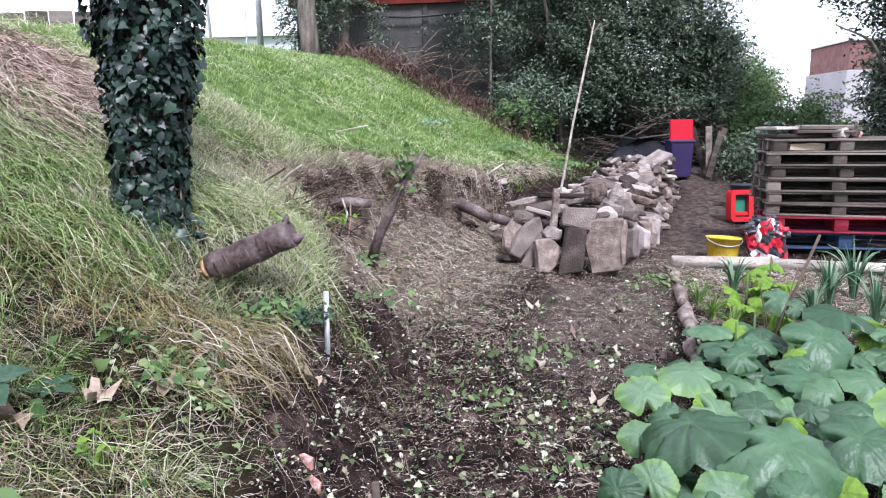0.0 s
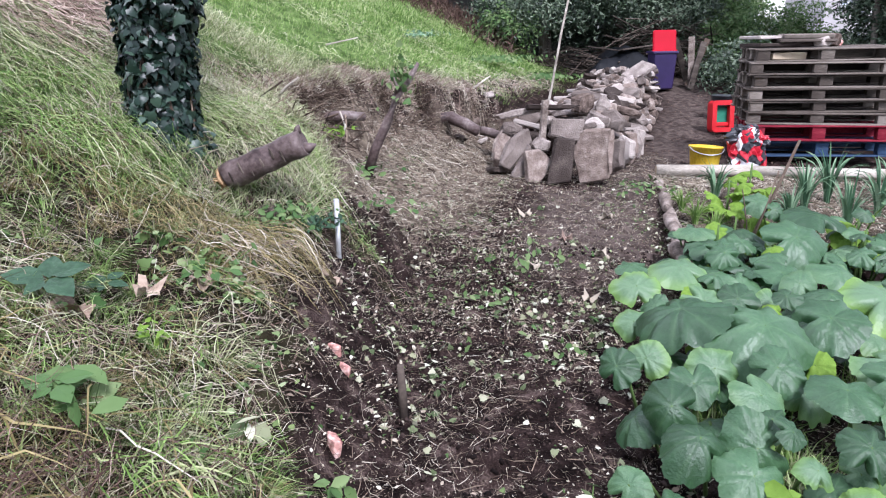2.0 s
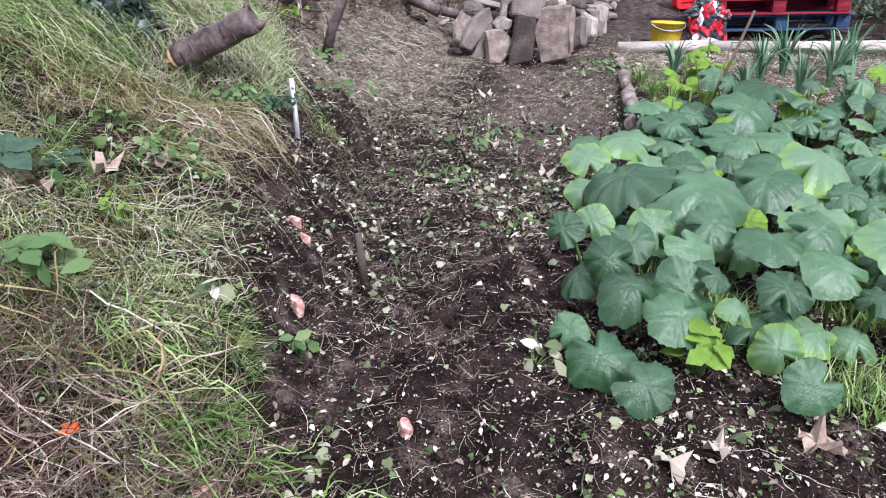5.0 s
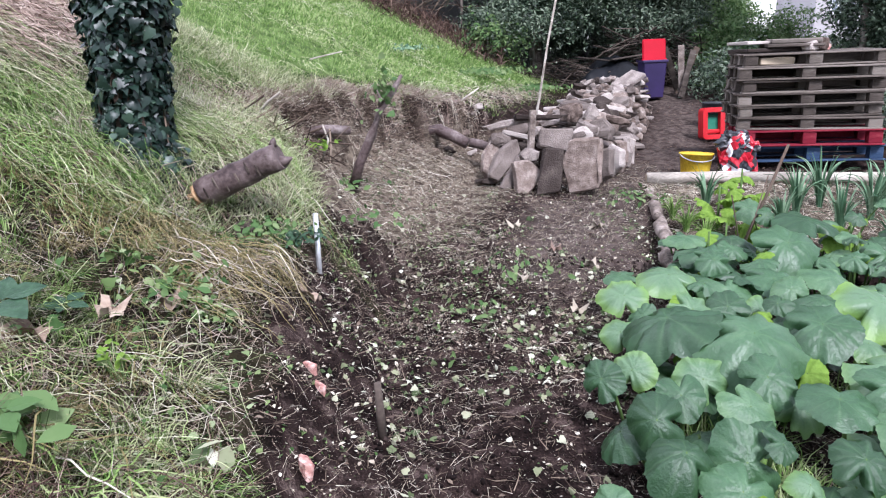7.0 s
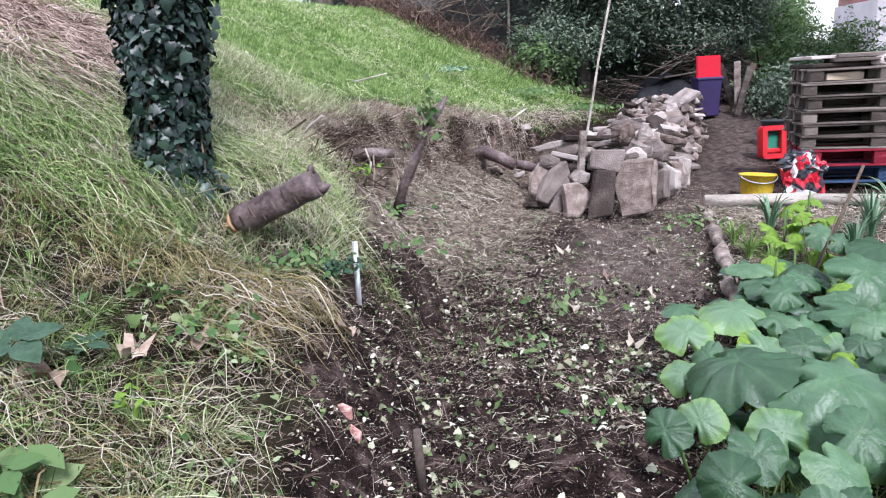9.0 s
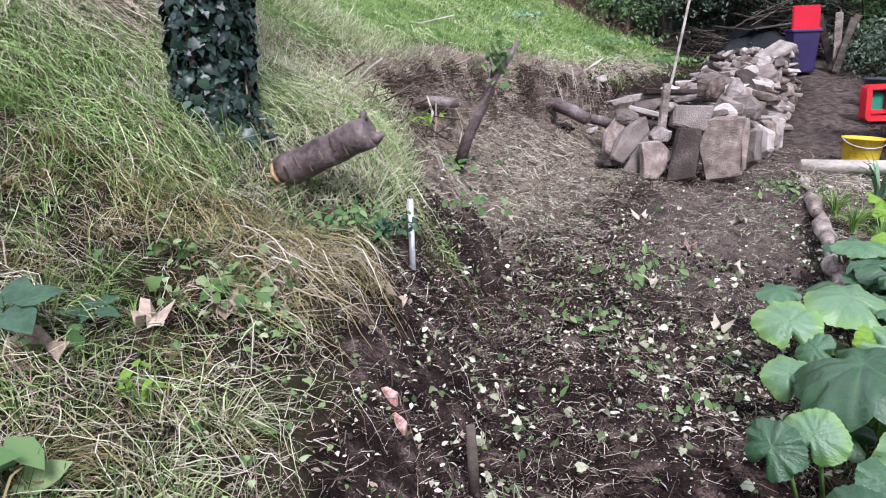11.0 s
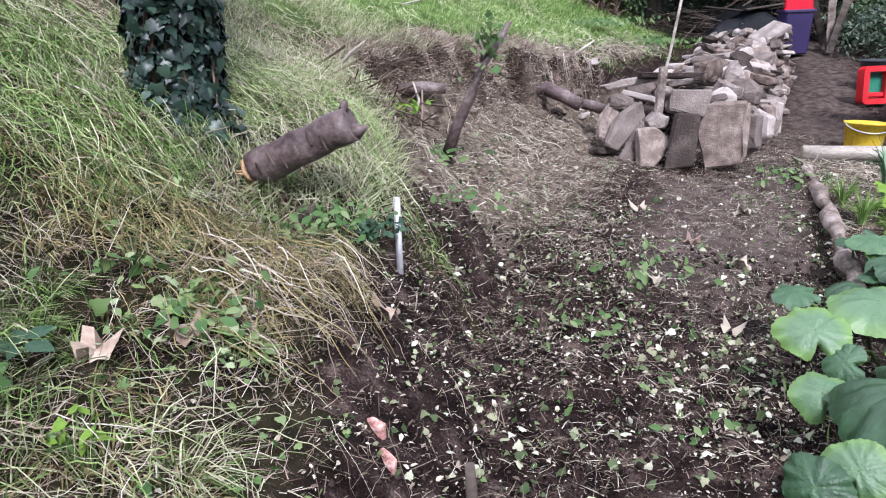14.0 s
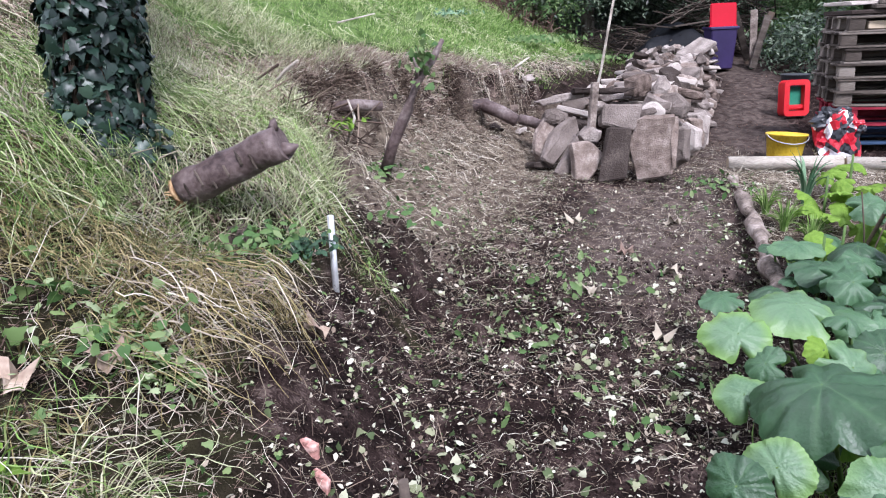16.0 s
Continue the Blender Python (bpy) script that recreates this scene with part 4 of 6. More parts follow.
def build_ivy():
    t = thing("ivy_clad_tree", "upright tree trunk thickly clad in dark ivy", "tree")
    ax = lambda z: np.array([np.interp(z, [0.7, 1.06, 1.65, 4], [-1.44, -1.455, -1.40, -1.25]), 3.72])
    zs = np.linspace(0.6, 4.0, 16)
    part("trunk", tube("trunk", [(*ax(z), z) for z in zs], np.interp(zs, [0.6, 0.9, 4], [0.13, 0.1, 0.09]), M["branch"], 12, 0.08), t)
    n = 12500
    z = np.where(rng.uniform(size=n) < 0.06, rng.uniform(0.66, 0.9, n), rng.uniform(0.74, 3.9, n))
    a = rng.uniform(0, 2 * np.pi, n)
    r = np.interp(z, [0.78, 1.0, 1.3, 1.7, 3.9], [0.13, 0.15, 0.175, 0.2, 0.24]) * (0.8 + 0.42 * vnoise(a * 0.5, z, 0.22, 3)) * rng.uniform(0.74, 1.14, n)
    c = np.stack([np.interp(z, [0.7, 1.06, 1.65, 4], [-1.44, -1.455, -1.40, -1.25]), np.full(n, 3.72)], 1)
    P = np.stack([c[:, 0] + np.cos(a) * r, c[:, 1] + np.sin(a) * r, z], 1)
    up = np.stack([np.cos(a), np.sin(a), rng.uniform(0.1, 0.9, n)], 1) + rng.normal(0, 0.42, (n, 3))
    up /= np.linalg.norm(up, axis=1, keepdims=True)
    down = np.array([0, 0, -1.0]) + rng.normal(0, 0.6, (n, 3))
    yv = down - up * (down * up).sum(1, keepdims=True)
    yv /= np.linalg.norm(yv, axis=1, keepdims=True)
    rot = np.stack([np.cross(yv, up), yv, up], 2)
    s = (0.022 + 0.045 * rng.uniform(0, 1, (n, 1)) ** 1.7) * np.concatenate([rng.uniform(0.75, 1.1, (n, 1)), rng.uniform(0.9, 1.15, (n, 1)), rng.uniform(0.4, 1.8, (n, 1))], 1)
    tagged(part("ivy_leaves", scatter("ivy_leaves", IVY_V, IVY_F, P, rot, s, M["ivy"]), t), kind="stuff")
    m = 420
    a = rng.uniform(-2.6, 0.5, m)
    r = rng.uniform(0.08, 0.2, m)
    x, y = -1.42 + np.cos(a) * r, 3.72 + np.sin(a) * r
    P = np.stack([x, y, height(x, y) + rng.uniform(0.0, 0.3, m) * (1.2 - r * 4)], 1)
    up = np.stack([np.cos(a), np.sin(a), rng.uniform(0.2, 0.9, m)], 1) + rng.normal(0, 0.4, (m, 3))
    tagged(part("ivy_leaves", scatter("ivy_leaves", IVY_V, IVY_F, P, axes_of(up, rng.uniform(2, 4.3, m)), rng.uniform(0.025, 0.055, (m, 1)) * np.ones((1, 3)), M["ivy"]), t), kind="stuff")
    vines = []
    for k in range(26):
        a0, tw_ = random.uniform(0, 6.28), random.uniform(-1.2, 1.2)
        vines.append(([(ax(z)[0] + 0.14 * math.cos(a0 + tw_ * i * 0.15), 3.72 + 0.14 * math.sin(a0 + tw_ * i * 0.15), z) for i, z in enumerate(np.linspace(0.72, 1.7, 7))], [0.005] * 7))
    part("vines", tubes("vines", vines, M["twig"]), t)


build_ivy()


def build_log():
    t = thing("felled_log", "thick felled branch resting on the bank, brown bark", "log")
    a, b = Vector((-1.14, 3.6, 0.705)), Vector((-0.765, 3.6, 0.868))
    pts = [a.lerp(b, k / 9) + Vector((0, 0.008 * math.sin(k * 1.3), 0.004 * math.sin(k * 2))) for k in range(10)]
    part("trunk", tube("trunk", pts, [0.064, 0.065, 0.063, 0.062, 0.062, 0.061, 0.06, 0.061, 0.061, 0.06], M["log_bark"], 18, 0.012), t)
    for k in range(7):
        c = a.lerp(b, 0.12 + 0.13 * k) + Vector((0, -0.06 - 0.002 * (k % 2), 0.02 * math.sin(k * 2.1)))
        part("bark_scar", stone_mesh(0.009, 0.008, 0.055, 900 + k, M["branch"], 0.2), t, pose(*c, 0, -24, 0))
    part("knot", tube("knot", [b + Vector((-0.03, 0, 0.04)), b + Vector((-0.024, 0, 0.066)), b + Vector((-0.018, 0, 0.076))], [0.02, 0.012, 0.003], M["log_bark"], 8, 0.15), t)
    part("spur", tube("spur", [b + Vector((-0.02, -0.01, -0.03)), b + Vector((0.03, -0.01, -0.026)), b + Vector((0.055, -0.01, -0.012))], [0.035, 0.02, 0.004], M["log_bark"], 8, 0.15), t)
    d = (a - b).normalized()
    part("cut_end", tube("cut_end", [a + d * 0.001, a + d * 0.02, a + d * 0.035], [0.058, 0.05, 0.02], M["cut_wood"], 14, 0.18), t)
    spl = [([a + d * 0.0 + Vector((0, random.uniform(-0.05, 0.05), random.uniform(-0.05, 0.05))), a + d * 0.05 + Vector((0, random.uniform(-0.06, 0.06), random.uniform(-0.09, 0.05)))], [0.006, 0.002]) for _ in range(14)]
    part("splinters", tubes("splinters", spl, M["cut_wood"]), t)


build_log()
st = thing("tree_stump", "short weathered stump under the felled log", "stump")
part("trunk", tube("trunk", [(-0.95, 3.62, 0.3), (-0.96, 3.61, 0.45), (-0.965, 3.61, 0.52), (-0.975, 3.62, 0.575)], [0.07, 0.052, 0.05, 0.03], M["branch"], 14, 0.2), st)
stake = thing("leaning_stake", "dark rough branch stake leaning from the dug soil", "stake")
part("shaft", tube("shaft", [(-0.82, 5.4, 0.38), (-0.76, 5.4, 0.55), (-0.66, 5.4, 0.75), (-0.6, 5.4, 0.9), (-0.5, 5.4, 1.03), (-0.44, 5.4, 1.13)], [0.036, 0.034, 0.03, 0.027, 0.022, 0.012], M["log_bark"], 9, 0.1), stake)
part("side_branch", tube("side_branch", [(-0.6, 5.4, 0.9), (-0.585, 5.36, 0.98), (-0.6, 5.34, 1.04)], [0.016, 0.011, 0.005], M["log_bark"], 7, 0.1), stake)
n = 60
P = np.array([-0.56, 5.37, 1.0]) + rng.normal(0, 1, (n, 3)) * np.array([0.05, 0.045, 0.07])
part("leaves", scatter("leaves", IVY_V, IVY_F, P, axes_of(rng.normal(size=(n, 3)) + [0, -0.8, 0.5], rng.uniform(0, 6, n)), rng.uniform(0.025, 0.06, (n, 1)) * np.ones((1, 3)), M["shrub_leaf"]), stake)
pipe = thing("metal_pipe", "short galvanised pipe standing upright in the soil", "pipe")
part("shaft", tube("shaft", [(-0.682, 3.75, 0.12), (-0.674, 3.75, 0.57)], [0.0125, 0.0125], M["galvanised"], 12), pipe)
part("collar", tube("collar", [(-0.6755, 3.75, 0.476), (-0.6754, 3.75, 0.481)], [0.0138, 0.0138], M["black_plastic"], 12), pipe)
peg = thing("wooden_peg", "short dark wooden peg standing in the soil", "peg")
part("shaft", tube("shaft", [(-0.235, 2.7, -0.02), (-0.237, 2.7, 0.1), (-0.24, 2.7, 0.225)], [0.016, 0.016, 0.012], M["branch"], 8, 0.1), peg)
for x, y, s in ((-0.5, 2.81, 0.064), (-0.445, 2.73, 0.06), (-0.4, 2.34, 0.075), (-0.02, 1.85, 0.06), (-0.44, 1.55, 0.06)):
    b = thing("brick_fragment", "broken pink brick fragment lying on the soil", "brick", pose(x, y, h1(x, y) + 0.006, random.uniform(-10, 10), random.uniform(-10, 10), random.uniform(0, 360)), "brick fragments")
    part("body", stone_mesh(s, s * 0.8, s * 0.45, int(x * 100) + 500, M["salmon"], 0.2), b, pose(0, 0, 0, 90))
for (x0, y0, z0), (x1, y1, z1), r in (((-1.2, 5.75, 0.74), (-0.92, 5.9, 0.72), 0.035), ((-0.56, 7.4, 0.5), (-0.32, 7.45, 0.545), 0.05), ((-0.36, 7.35, 0.54), (-0.08, 7.3, 0.41), 0.055), ((-0.06, 7.45, 0.4), (0.15, 7.4, 0.34), 0.045)):
    lg = thing("cut_log", "short dark cut log lying at the bank's foot", "log", None, "cut logs")
    a, b = Vector((x0, y0, z0)), Vector((x1, y1, z1))
    part("trunk", tube("trunk", [a, a.lerp(b, 0.5) + Vector((0, 0, 0.01)), b], [r, r * 1.03, r * 0.95], M["log_bark"], 12, 0.05), lg)
    part("cut_end", tube("cut_end", [b - (b - a) * 0.01, b + (b - a) * 0.01], [r * 0.8, r * 0.78], M["log_bark"], 12), lg)


# ---- logs, bucket, sack, toy, bin, pallets beside the path ----
for pts, r in (([(1.47, 6.66, 0.14), (1.8, 6.62, 0.145), (2.22, 6.57, 0.15)], 0.052), ([(2.24, 6.56, 0.15), (2.8, 6.45, 0.15), (3.7, 6.3, 0.15)], 0.045)):
    lg = thing("edging_log", "bare pale log edging the vegetable bed", "log", None, "edging logs")
    part("trunk", tube("trunk", pts, [r, r * 0.95, r * 0.97], M["pale_log"], 12, 0.04), lg)
    part("cut_end", tube("cut_end", [Vector(pts[0]) + Vector((-0.004, 0, 0)), pts[0]], [r * 0.8, r * 0.85], M["fresh_wood"], 12), lg)
lg = thing("edging_log", "knotty grey log edging the path", "log", None, "edging logs")
ly = np.linspace(6.5, 4.3, 26)
lx = np.interp(ly, [4.3, 4.7, 5.15, 5.5, 5.75, 6.1, 6.5], [1.16, 1.2, 1.28, 1.33, 1.36, 1.41, 1.44])
part("trunk", tube("trunk", [(x + 0.012 * math.sin(k * 1.9), y, float(np.interp(y, [4.3, 5.2, 5.8], [-0.045, 0.015, 0.055])) + 0.008 * math.sin(k * 1.3)) for k, (x, y) in enumerate(zip(lx, ly))], [0.04 + 0.009 * math.sin(k * 1.1) + 0.006 * math.sin(k * 2.7) for k in range(26)], M["grey_log"], 14, 0.12), lg)
for k, y in enumerate((6.2, 5.6, 5.05, 4.7)):
    part("knot", stone_mesh(0.05, 0.04, 0.05, 640 + k, M["grey_log"], 0.25), lg, pose(float(np.interp(y, ly[::-1], lx[::-1])) - 0.02, y, float(np.interp(y, [4.3, 5.2, 5.8], [-0.045, 0.015, 0.055])) + 0.025, 20 * k, 0, 40 * k))

bk = thing("bucket", "scuffed yellow plastic bucket beside the pale log", "bucket", pose(1.96, 6.98, 0.085, -4, 3, 0))
rings = [(0.115, 0.0), (0.12, 0.02), (0.142, 0.2), (0.15, 0.2), (0.15, 0.215), (0.137, 0.215), (0.115, 0.04), (0.0, 0.035)]
v, f = tube_data([(0, 0, z + 1e-5 * i) for i, (r, z) in enumerate(rings)], [r for r, z in rings], 24, False)
v = [Vector((0, 0, rings[i // 24][1])) + Vector((math.cos(2 * math.pi * (i % 24) / 24), math.sin(2 * math.pi * (i % 24) / 24), 0)) * rings[i // 24][0] for i in range(len(v))]
part("body", mesh_of("body", v, f + [tuple(range(24))[::-1]], M["yellow"], True), bk)
part("handle", tube("handle", [(0.15 * math.cos(t), -0.02 - 0.13 * math.sin(t), 0.205 - 0.06 * math.sin(t)) for t in np.linspace(0, math.pi, 12)], [0.004] * 12, M["galvanised"], 6), bk)


def build_sack():
    t = thing("compost_sack", "crumpled red, white and black plastic sack", "sack", pose(2.3, 6.93, 0.1))
    def lump(sx, sy, sz, c, m, seed, k):
        bm = bmesh.new()
        bmesh.ops.create_icosphere(bm, subdivisions=4, radius=1.0)
        for vv in bm.verts:
            w = noise.noise(vv.co * 1.6 + Vector((seed, 0, 0))) * 0.45 + (0.3 - abs(noise.noise(vv.co * 2.7 + Vector((0, seed, 0))))) * 0.55 + (0.3 - abs(noise.noise(vv.co * 6 + Vector((seed, seed, 0))))) * 0.22
            vv.co = Vector((vv.co.x * sx, vv.co.y * sy, max(vv.co.z, -0.7) * sz)) * (1 + w * k) + Vector(c)
        return bm_mesh("film", bm, M[m])
    part("bag_body", lump(0.165, 0.11, 0.2, (0.0, 0, 0.15), "sack_print", 3, 0.75), t)
    part("bag_top", lump(0.12, 0.08, 0.09, (-0.02, 0.02, 0.29), "black_plastic", 5, 1.2), t)
    part("bag_fold", lump(0.06, 0.03, 0.05, (0.12, -0.04, 0.25), "sack_print", 17, 1.2), t)


build_sack()


def rounded_frame(w, h, d, r, inner, material):
    """Upright frame with rounded corners and a hole."""
    def outline(w, h, r):
        out = []
        for cx, cz, a0 in ((w / 2 - r, h - r, 0), (-w / 2 + r, h - r, 90), (-w / 2 + r, r, 180), (w / 2 - r, r, 270)):
            out += [(cx + r * math.cos(radians(a0 + k * 22.5)), cz + r * math.sin(radians(a0 + k * 22.5))) for k in range(5)]
        return out
    o, i = outline(w, h, r), [(x, z + inner) for x, z in outline(w - 2 * inner, h - 2 * inner, max(r - inner, 0.01))]
    n = len(o)
    V = [(x, -d / 2, z) for x, z in o] + [(x, -d / 2, z) for x, z in i] + [(x, d / 2, z) for x, z in o] + [(x, d / 2, z) for x, z in i]
    F = []
    for k in range(n):
        j = (k + 1) % n
        F += [(k, j, n + j, n + k), (2 * n + j, 2 * n + k, 3 * n + k, 3 * n + j), (j, k, 2 * n + k, 2 * n + j), (n + k, n + j, 3 * n + j, 3 * n + k)]
    return mesh_of("frame", V, F, material)


toy = thing("toy_easel", "red plastic toy frame with a green panel by the pallets", "toy", pose(2.76, 9.2, 0.12, -6, 0, 10))
part("frame", rounded_frame(0.27, 0.37, 0.13, 0.05, 0.055, M["red_plastic"]), toy)
part("panel", box("panel", (0.18, 0.03, 0.2), M["green_plastic"], 0.008), toy, pose(0.01, 0.02, 0.2))
part("crossbar", box("crossbar", (0.2, 0.09, 0.05), M["red_plastic"], 0.012), toy, pose(0, 0, 0.09))
pot = thing("plant_pot", "black plastic tub behind the toy", "tub", pose(2.98, 9.9, 0.12))
part("body", tube("body", [(0, 0, 0), (0, 0, 0.22), (0, 0, 0.36), (0, 0, 0.37)], [0.12, 0.14, 0.15, 0.16], M["black_plastic"], 18), pot)


def build_bin():
    t = thing("wheelie_bin", "purple plastic bin with its red lid open", "bin", pose(2.585, 11.75, 0.44, 0, 0, 4) @ Matrix.Scale(0.87, 4))
    bm = bmesh.new()
    bmesh.ops.create_cube(bm, size=1.0)
    for vv in bm.verts:
        k = 1.0 if vv.co.z > 0 else 0.84
        vv.co = Vector((vv.co.x * 0.4 * k, vv.co.y * 0.42 * k, (vv.co.z + 0.5) * 0.62))
    part("body", bm_mesh("body", bm, M["purple"], bevel=0.02), t)
    part("rim", box("rim", (0.44, 0.46, 0.045), M["purple"], 0.012), t, pose(0, 0, 0.62))
    lid = part("lid", box("lid", (0.4, 0.05, 0.36), M["lid_plastic"], 0.02), t, pose(0.01, -0.05, 0.81, -10, 0, 0))
    part("lid_rim", box("lid_rim", (0.43, 0.035, 0.03), M["lid_plastic"], 0.008), lid, pose(0, -0.01, -0.17))
    part("handle", tube("handle", [(-0.17, 0.24, 0.62), (0.17, 0.24, 0.62)], [0.014, 0.014], M["purple"]), t)
    for sx in (-0.16, 0.16):
        part("wheel", tube("wheel", [(sx, 0.2, 0.08), (sx + 0.04, 0.2, 0.08)], [0.08, 0.08], M["black_plastic"], 16), t)


build_bin()


def build_pallet(x, y, z, yaw, h, wood, w=1.2, d=0.8, group="stacked pallets", label="weathered wooden pallet in a stack"):
    t = thing("pallet", label, "pallet", pose(x, y, z, random.uniform(-0.4, 0.4), random.uniform(-0.5, 0.5), yaw), group)
    b = 0.016
    mids = h - 3 * b + 0.02
    board = box("board", (w, 0.1, b), M[wood], 0.003, 0.002)
    bear = box("bearer", (0.1, d, b), M[wood], 0.003, 0.002)
    blk = box("block", (0.11, 0.1, mids), M[wood], 0.004, 0.003)
    # Board added inside the pallet to keep light from passing through its gaps.
    part("stringer", box("stringer", (w, 0.03, mids), M[wood], 0.003, 0.002), t, pose(0, 0.1, b + mids / 2))
    for k in range(3):
        part("bottom_board", board, t, pose(0, -d / 2 + 0.05 + k * (d - 0.1) / 2, b / 2))
        for j in range(3):
            part("block", blk, t, pose(-w / 2 + 0.07 + j * (w - 0.14) / 2 + random.uniform(-0.012, 0.012), -d / 2 + 0.06 + k * (d - 0.12) / 2, b + mids / 2))
        part("bearer", bear, t, pose(-w / 2 + 0.07 + k * (w - 0.14) / 2, 0.01, b + mids + 0.006))
    for k in range(6):
        part("top_board", board, t, pose(random.uniform(-0.008, 0.008), -d / 2 + 0.05 + k * (d - 0.1) / 5, h - b / 2, 0, random.uniform(-0.3, 0.3), random.uniform(-0.5, 0.5)))


build_pallet(3.09, 7.53, 0.165, -7, 0.14, "blue_wood", label="blue painted pallet at the bottom of the stack")
build_pallet(3.06, 7.5, 0.308, -9, 0.142, "red_wood", label="red painted pallet near the bottom of the stack")
zz = 0.452
for k, (dx, yaw, h) in enumerate(((3.04, -10, 0.108), (3.02, -7, 0.106), (3.02, -9, 0.11), (3.05, -7, 0.112), (3.02, -10, 0.112), (3.06, -8, 0.114))):
    build_pallet(dx, 7.52 + 0.02 * (k % 2), zz, yaw, h, "old_wood")
    zz += h + 0.002
for (w, d, h, x, y, z, rz, m, name, label) in (
        (0.55, 0.4, 0.03, 2.75, 7.7, zz + 0.02, 8, "stone", "stone_slab", "flat grey stone slab lying on the pallets"),
        (0.5, 0.3, 0.035, 2.95, 7.6, zz + 0.055, -6, "old_wood", "timber_offcut", "weathered flat board lying on the pallets"),
        (0.4, 0.34, 0.03, 2.68, 7.75, zz + 0.09, 14, "stone", "stone_slab", "dark flat slab on top of the pallets"),
        (0.42, 0.3, 0.03, 2.98, 7.65, zz + 0.095, -8, "old_wood", "timber_offcut", "weathered flat board lying on the pallets")):
    o = thing(name, label, "slab", pose(x, y, z, 0, 0, rz))
    part("body", box("body", (w, d, h), M[m], 0.006, 0.008), o)
for x, y, s, m, label in ((3.2, 7.6, 0.17, "rough_stone", "pale rough stone on top of the pallets"), (3.08, 7.5, 0.14, "stone", "grey stone on top of the pallets"), (3.3, 7.7, 0.1, "salmon", "small pink brick on top of the pallets")):
    o = thing("stone", label, "stone", pose(x, y, zz + s * 0.33, 0, 12, 30))
    part("body", stone_mesh(s, s * 0.8, s * 0.75, int(x * 31), M[m]), o)
cb = thing("cardboard_box", "folded brown cardboard under the top pallet", "cardboard", pose(2.7, 7.3, zz - 0.07, 0, 0, 3))
part("body", box("body", (0.3, 0.12, 0.06), M["fresh_wood"], 0.004, 0.004), cb)


# ---- the vegetable bed ----
def pumpkin_leaf(seed):
    """Broad kidney-shaped leaf: shallow toothed lobes, quilted between the veins, rim drooping and crimped."""
    r = np.random.default_rng(seed)
    na, nr = 64, 8
    ph, ph2, ph3 = r.uniform(0, 6.28, 3)
    droop, fold, side = r.uniform(0.14, 0.34), r.uniform(-0.05, 0.22), r.uniform(0, 6.28)
    lobe, crimp = r.uniform(0.015, 0.05), r.uniform(0.025, 0.06)
    flip = r.uniform(0.0, 0.3)
    V, E, W = [(0, 0, 0.0)], [0.0], [0.3]
    for j in range(1, nr + 1):
        u = j / nr
        for i in range(na):
            a = 2 * math.pi * i / na
            ray_ = math.cos(3.5 * (a - math.pi / 2))
            tooth = 0.016 * (1 if i % 2 else -1) * (u > 0.95)
            out = 0.97 + lobe * 2.2 * (abs(math.cos(2.5 * (a - math.pi / 2))) ** 1.5 - 0.4) + 0.06 * math.cos(2 * a + ph2) + 0.045 * math.cos(3 * a + ph) + 0.02 * math.cos(5 * a + ph3) + tooth + r.uniform(-0.01, 0.01)
            notch = 1 - 0.62 * math.exp(-((a - 1.5 * math.pi) / 0.2) ** 2)
            rad = 0.5 * u * (1 + (out * notch - 1) * u)
            x, y = math.cos(a) * rad, math.sin(a) * rad
            vein = abs(ray_) ** 14
            z = 0.07 * u * (1 - u) - droop * u * u - fold * 1.1 * x * x * 2 + crimp * u ** 3 * (math.sin(9 * a + ph) + 0.6 * math.sin(14 * a + ph3))
            z += 0.016 * u * (0.5 - vein) + 0.014 * math.sin(17 * x * 2 + ph) * math.sin(15 * y * 2 + ph2)
            z += flip * max(0.0, math.cos(a - side)) ** 4 * max(0, u - 0.55) * 0.9
            V.append((x, y, z))
            E.append(max(0, (u - 0.6) / 0.4))
            W.append(0.35 * abs(ray_) ** 60 * (1 - 0.6 * u))
    F = [(0, 1 + i, 1 + (i + 1) % na) for i in range(na)]
    for j in range(nr - 1):
        for i in range(na):
            p, w = 1 + j * na + i, 1 + j * na + (i + 1) % na
            F.append((p, p + na, w + na, w))
    me = mesh_of("leaf", V, F, M["pumpkin"], True)
    for nm, val in (("edge", E), ("vein", W)):
        me.attributes.new(nm, "FLOAT", "POINT").data.foreach_set("value", np.array(val, np.float32))
    return me


LEAVES = [pumpkin_leaf(s) for s in range(14)]


def young_leaf(me):
    c = me.copy()
    c.materials.clear()
    c.materials.append(M["young"])
    return c


YOUNG = [young_leaf(m) for m in LEAVES[:3]]
# x, y, height above soil, size, tilt about x and y
FAR_LEAVES = [(0.72, 3.57, 0.28, 0.28, 36, -15), (0.95, 3.73, 0.34, 0.38, 12, -5), (0.79, 4.06, 0.26, 0.22, 5, -5), (1.0, 4.1, 0.28, 0.2, 5, 0), (1.22, 3.7, 0.3, 0.34, 38, 4), (1.48, 3.88, 0.34, 0.38, 34, -6),
              (1.74, 4.38, 0.4, 0.42, 40, 8), (1.31, 4.33, 0.3, 0.4, 14, 6), (2.06, 4.87, 0.4, 0.46, 20, 4), (1.82, 4.0, 0.36, 0.36, 24, 10), (1.52, 4.61, 0.32, 0.32, 15, 0), (1.26, 4.61, 0.3, 0.28, 5, -5)]
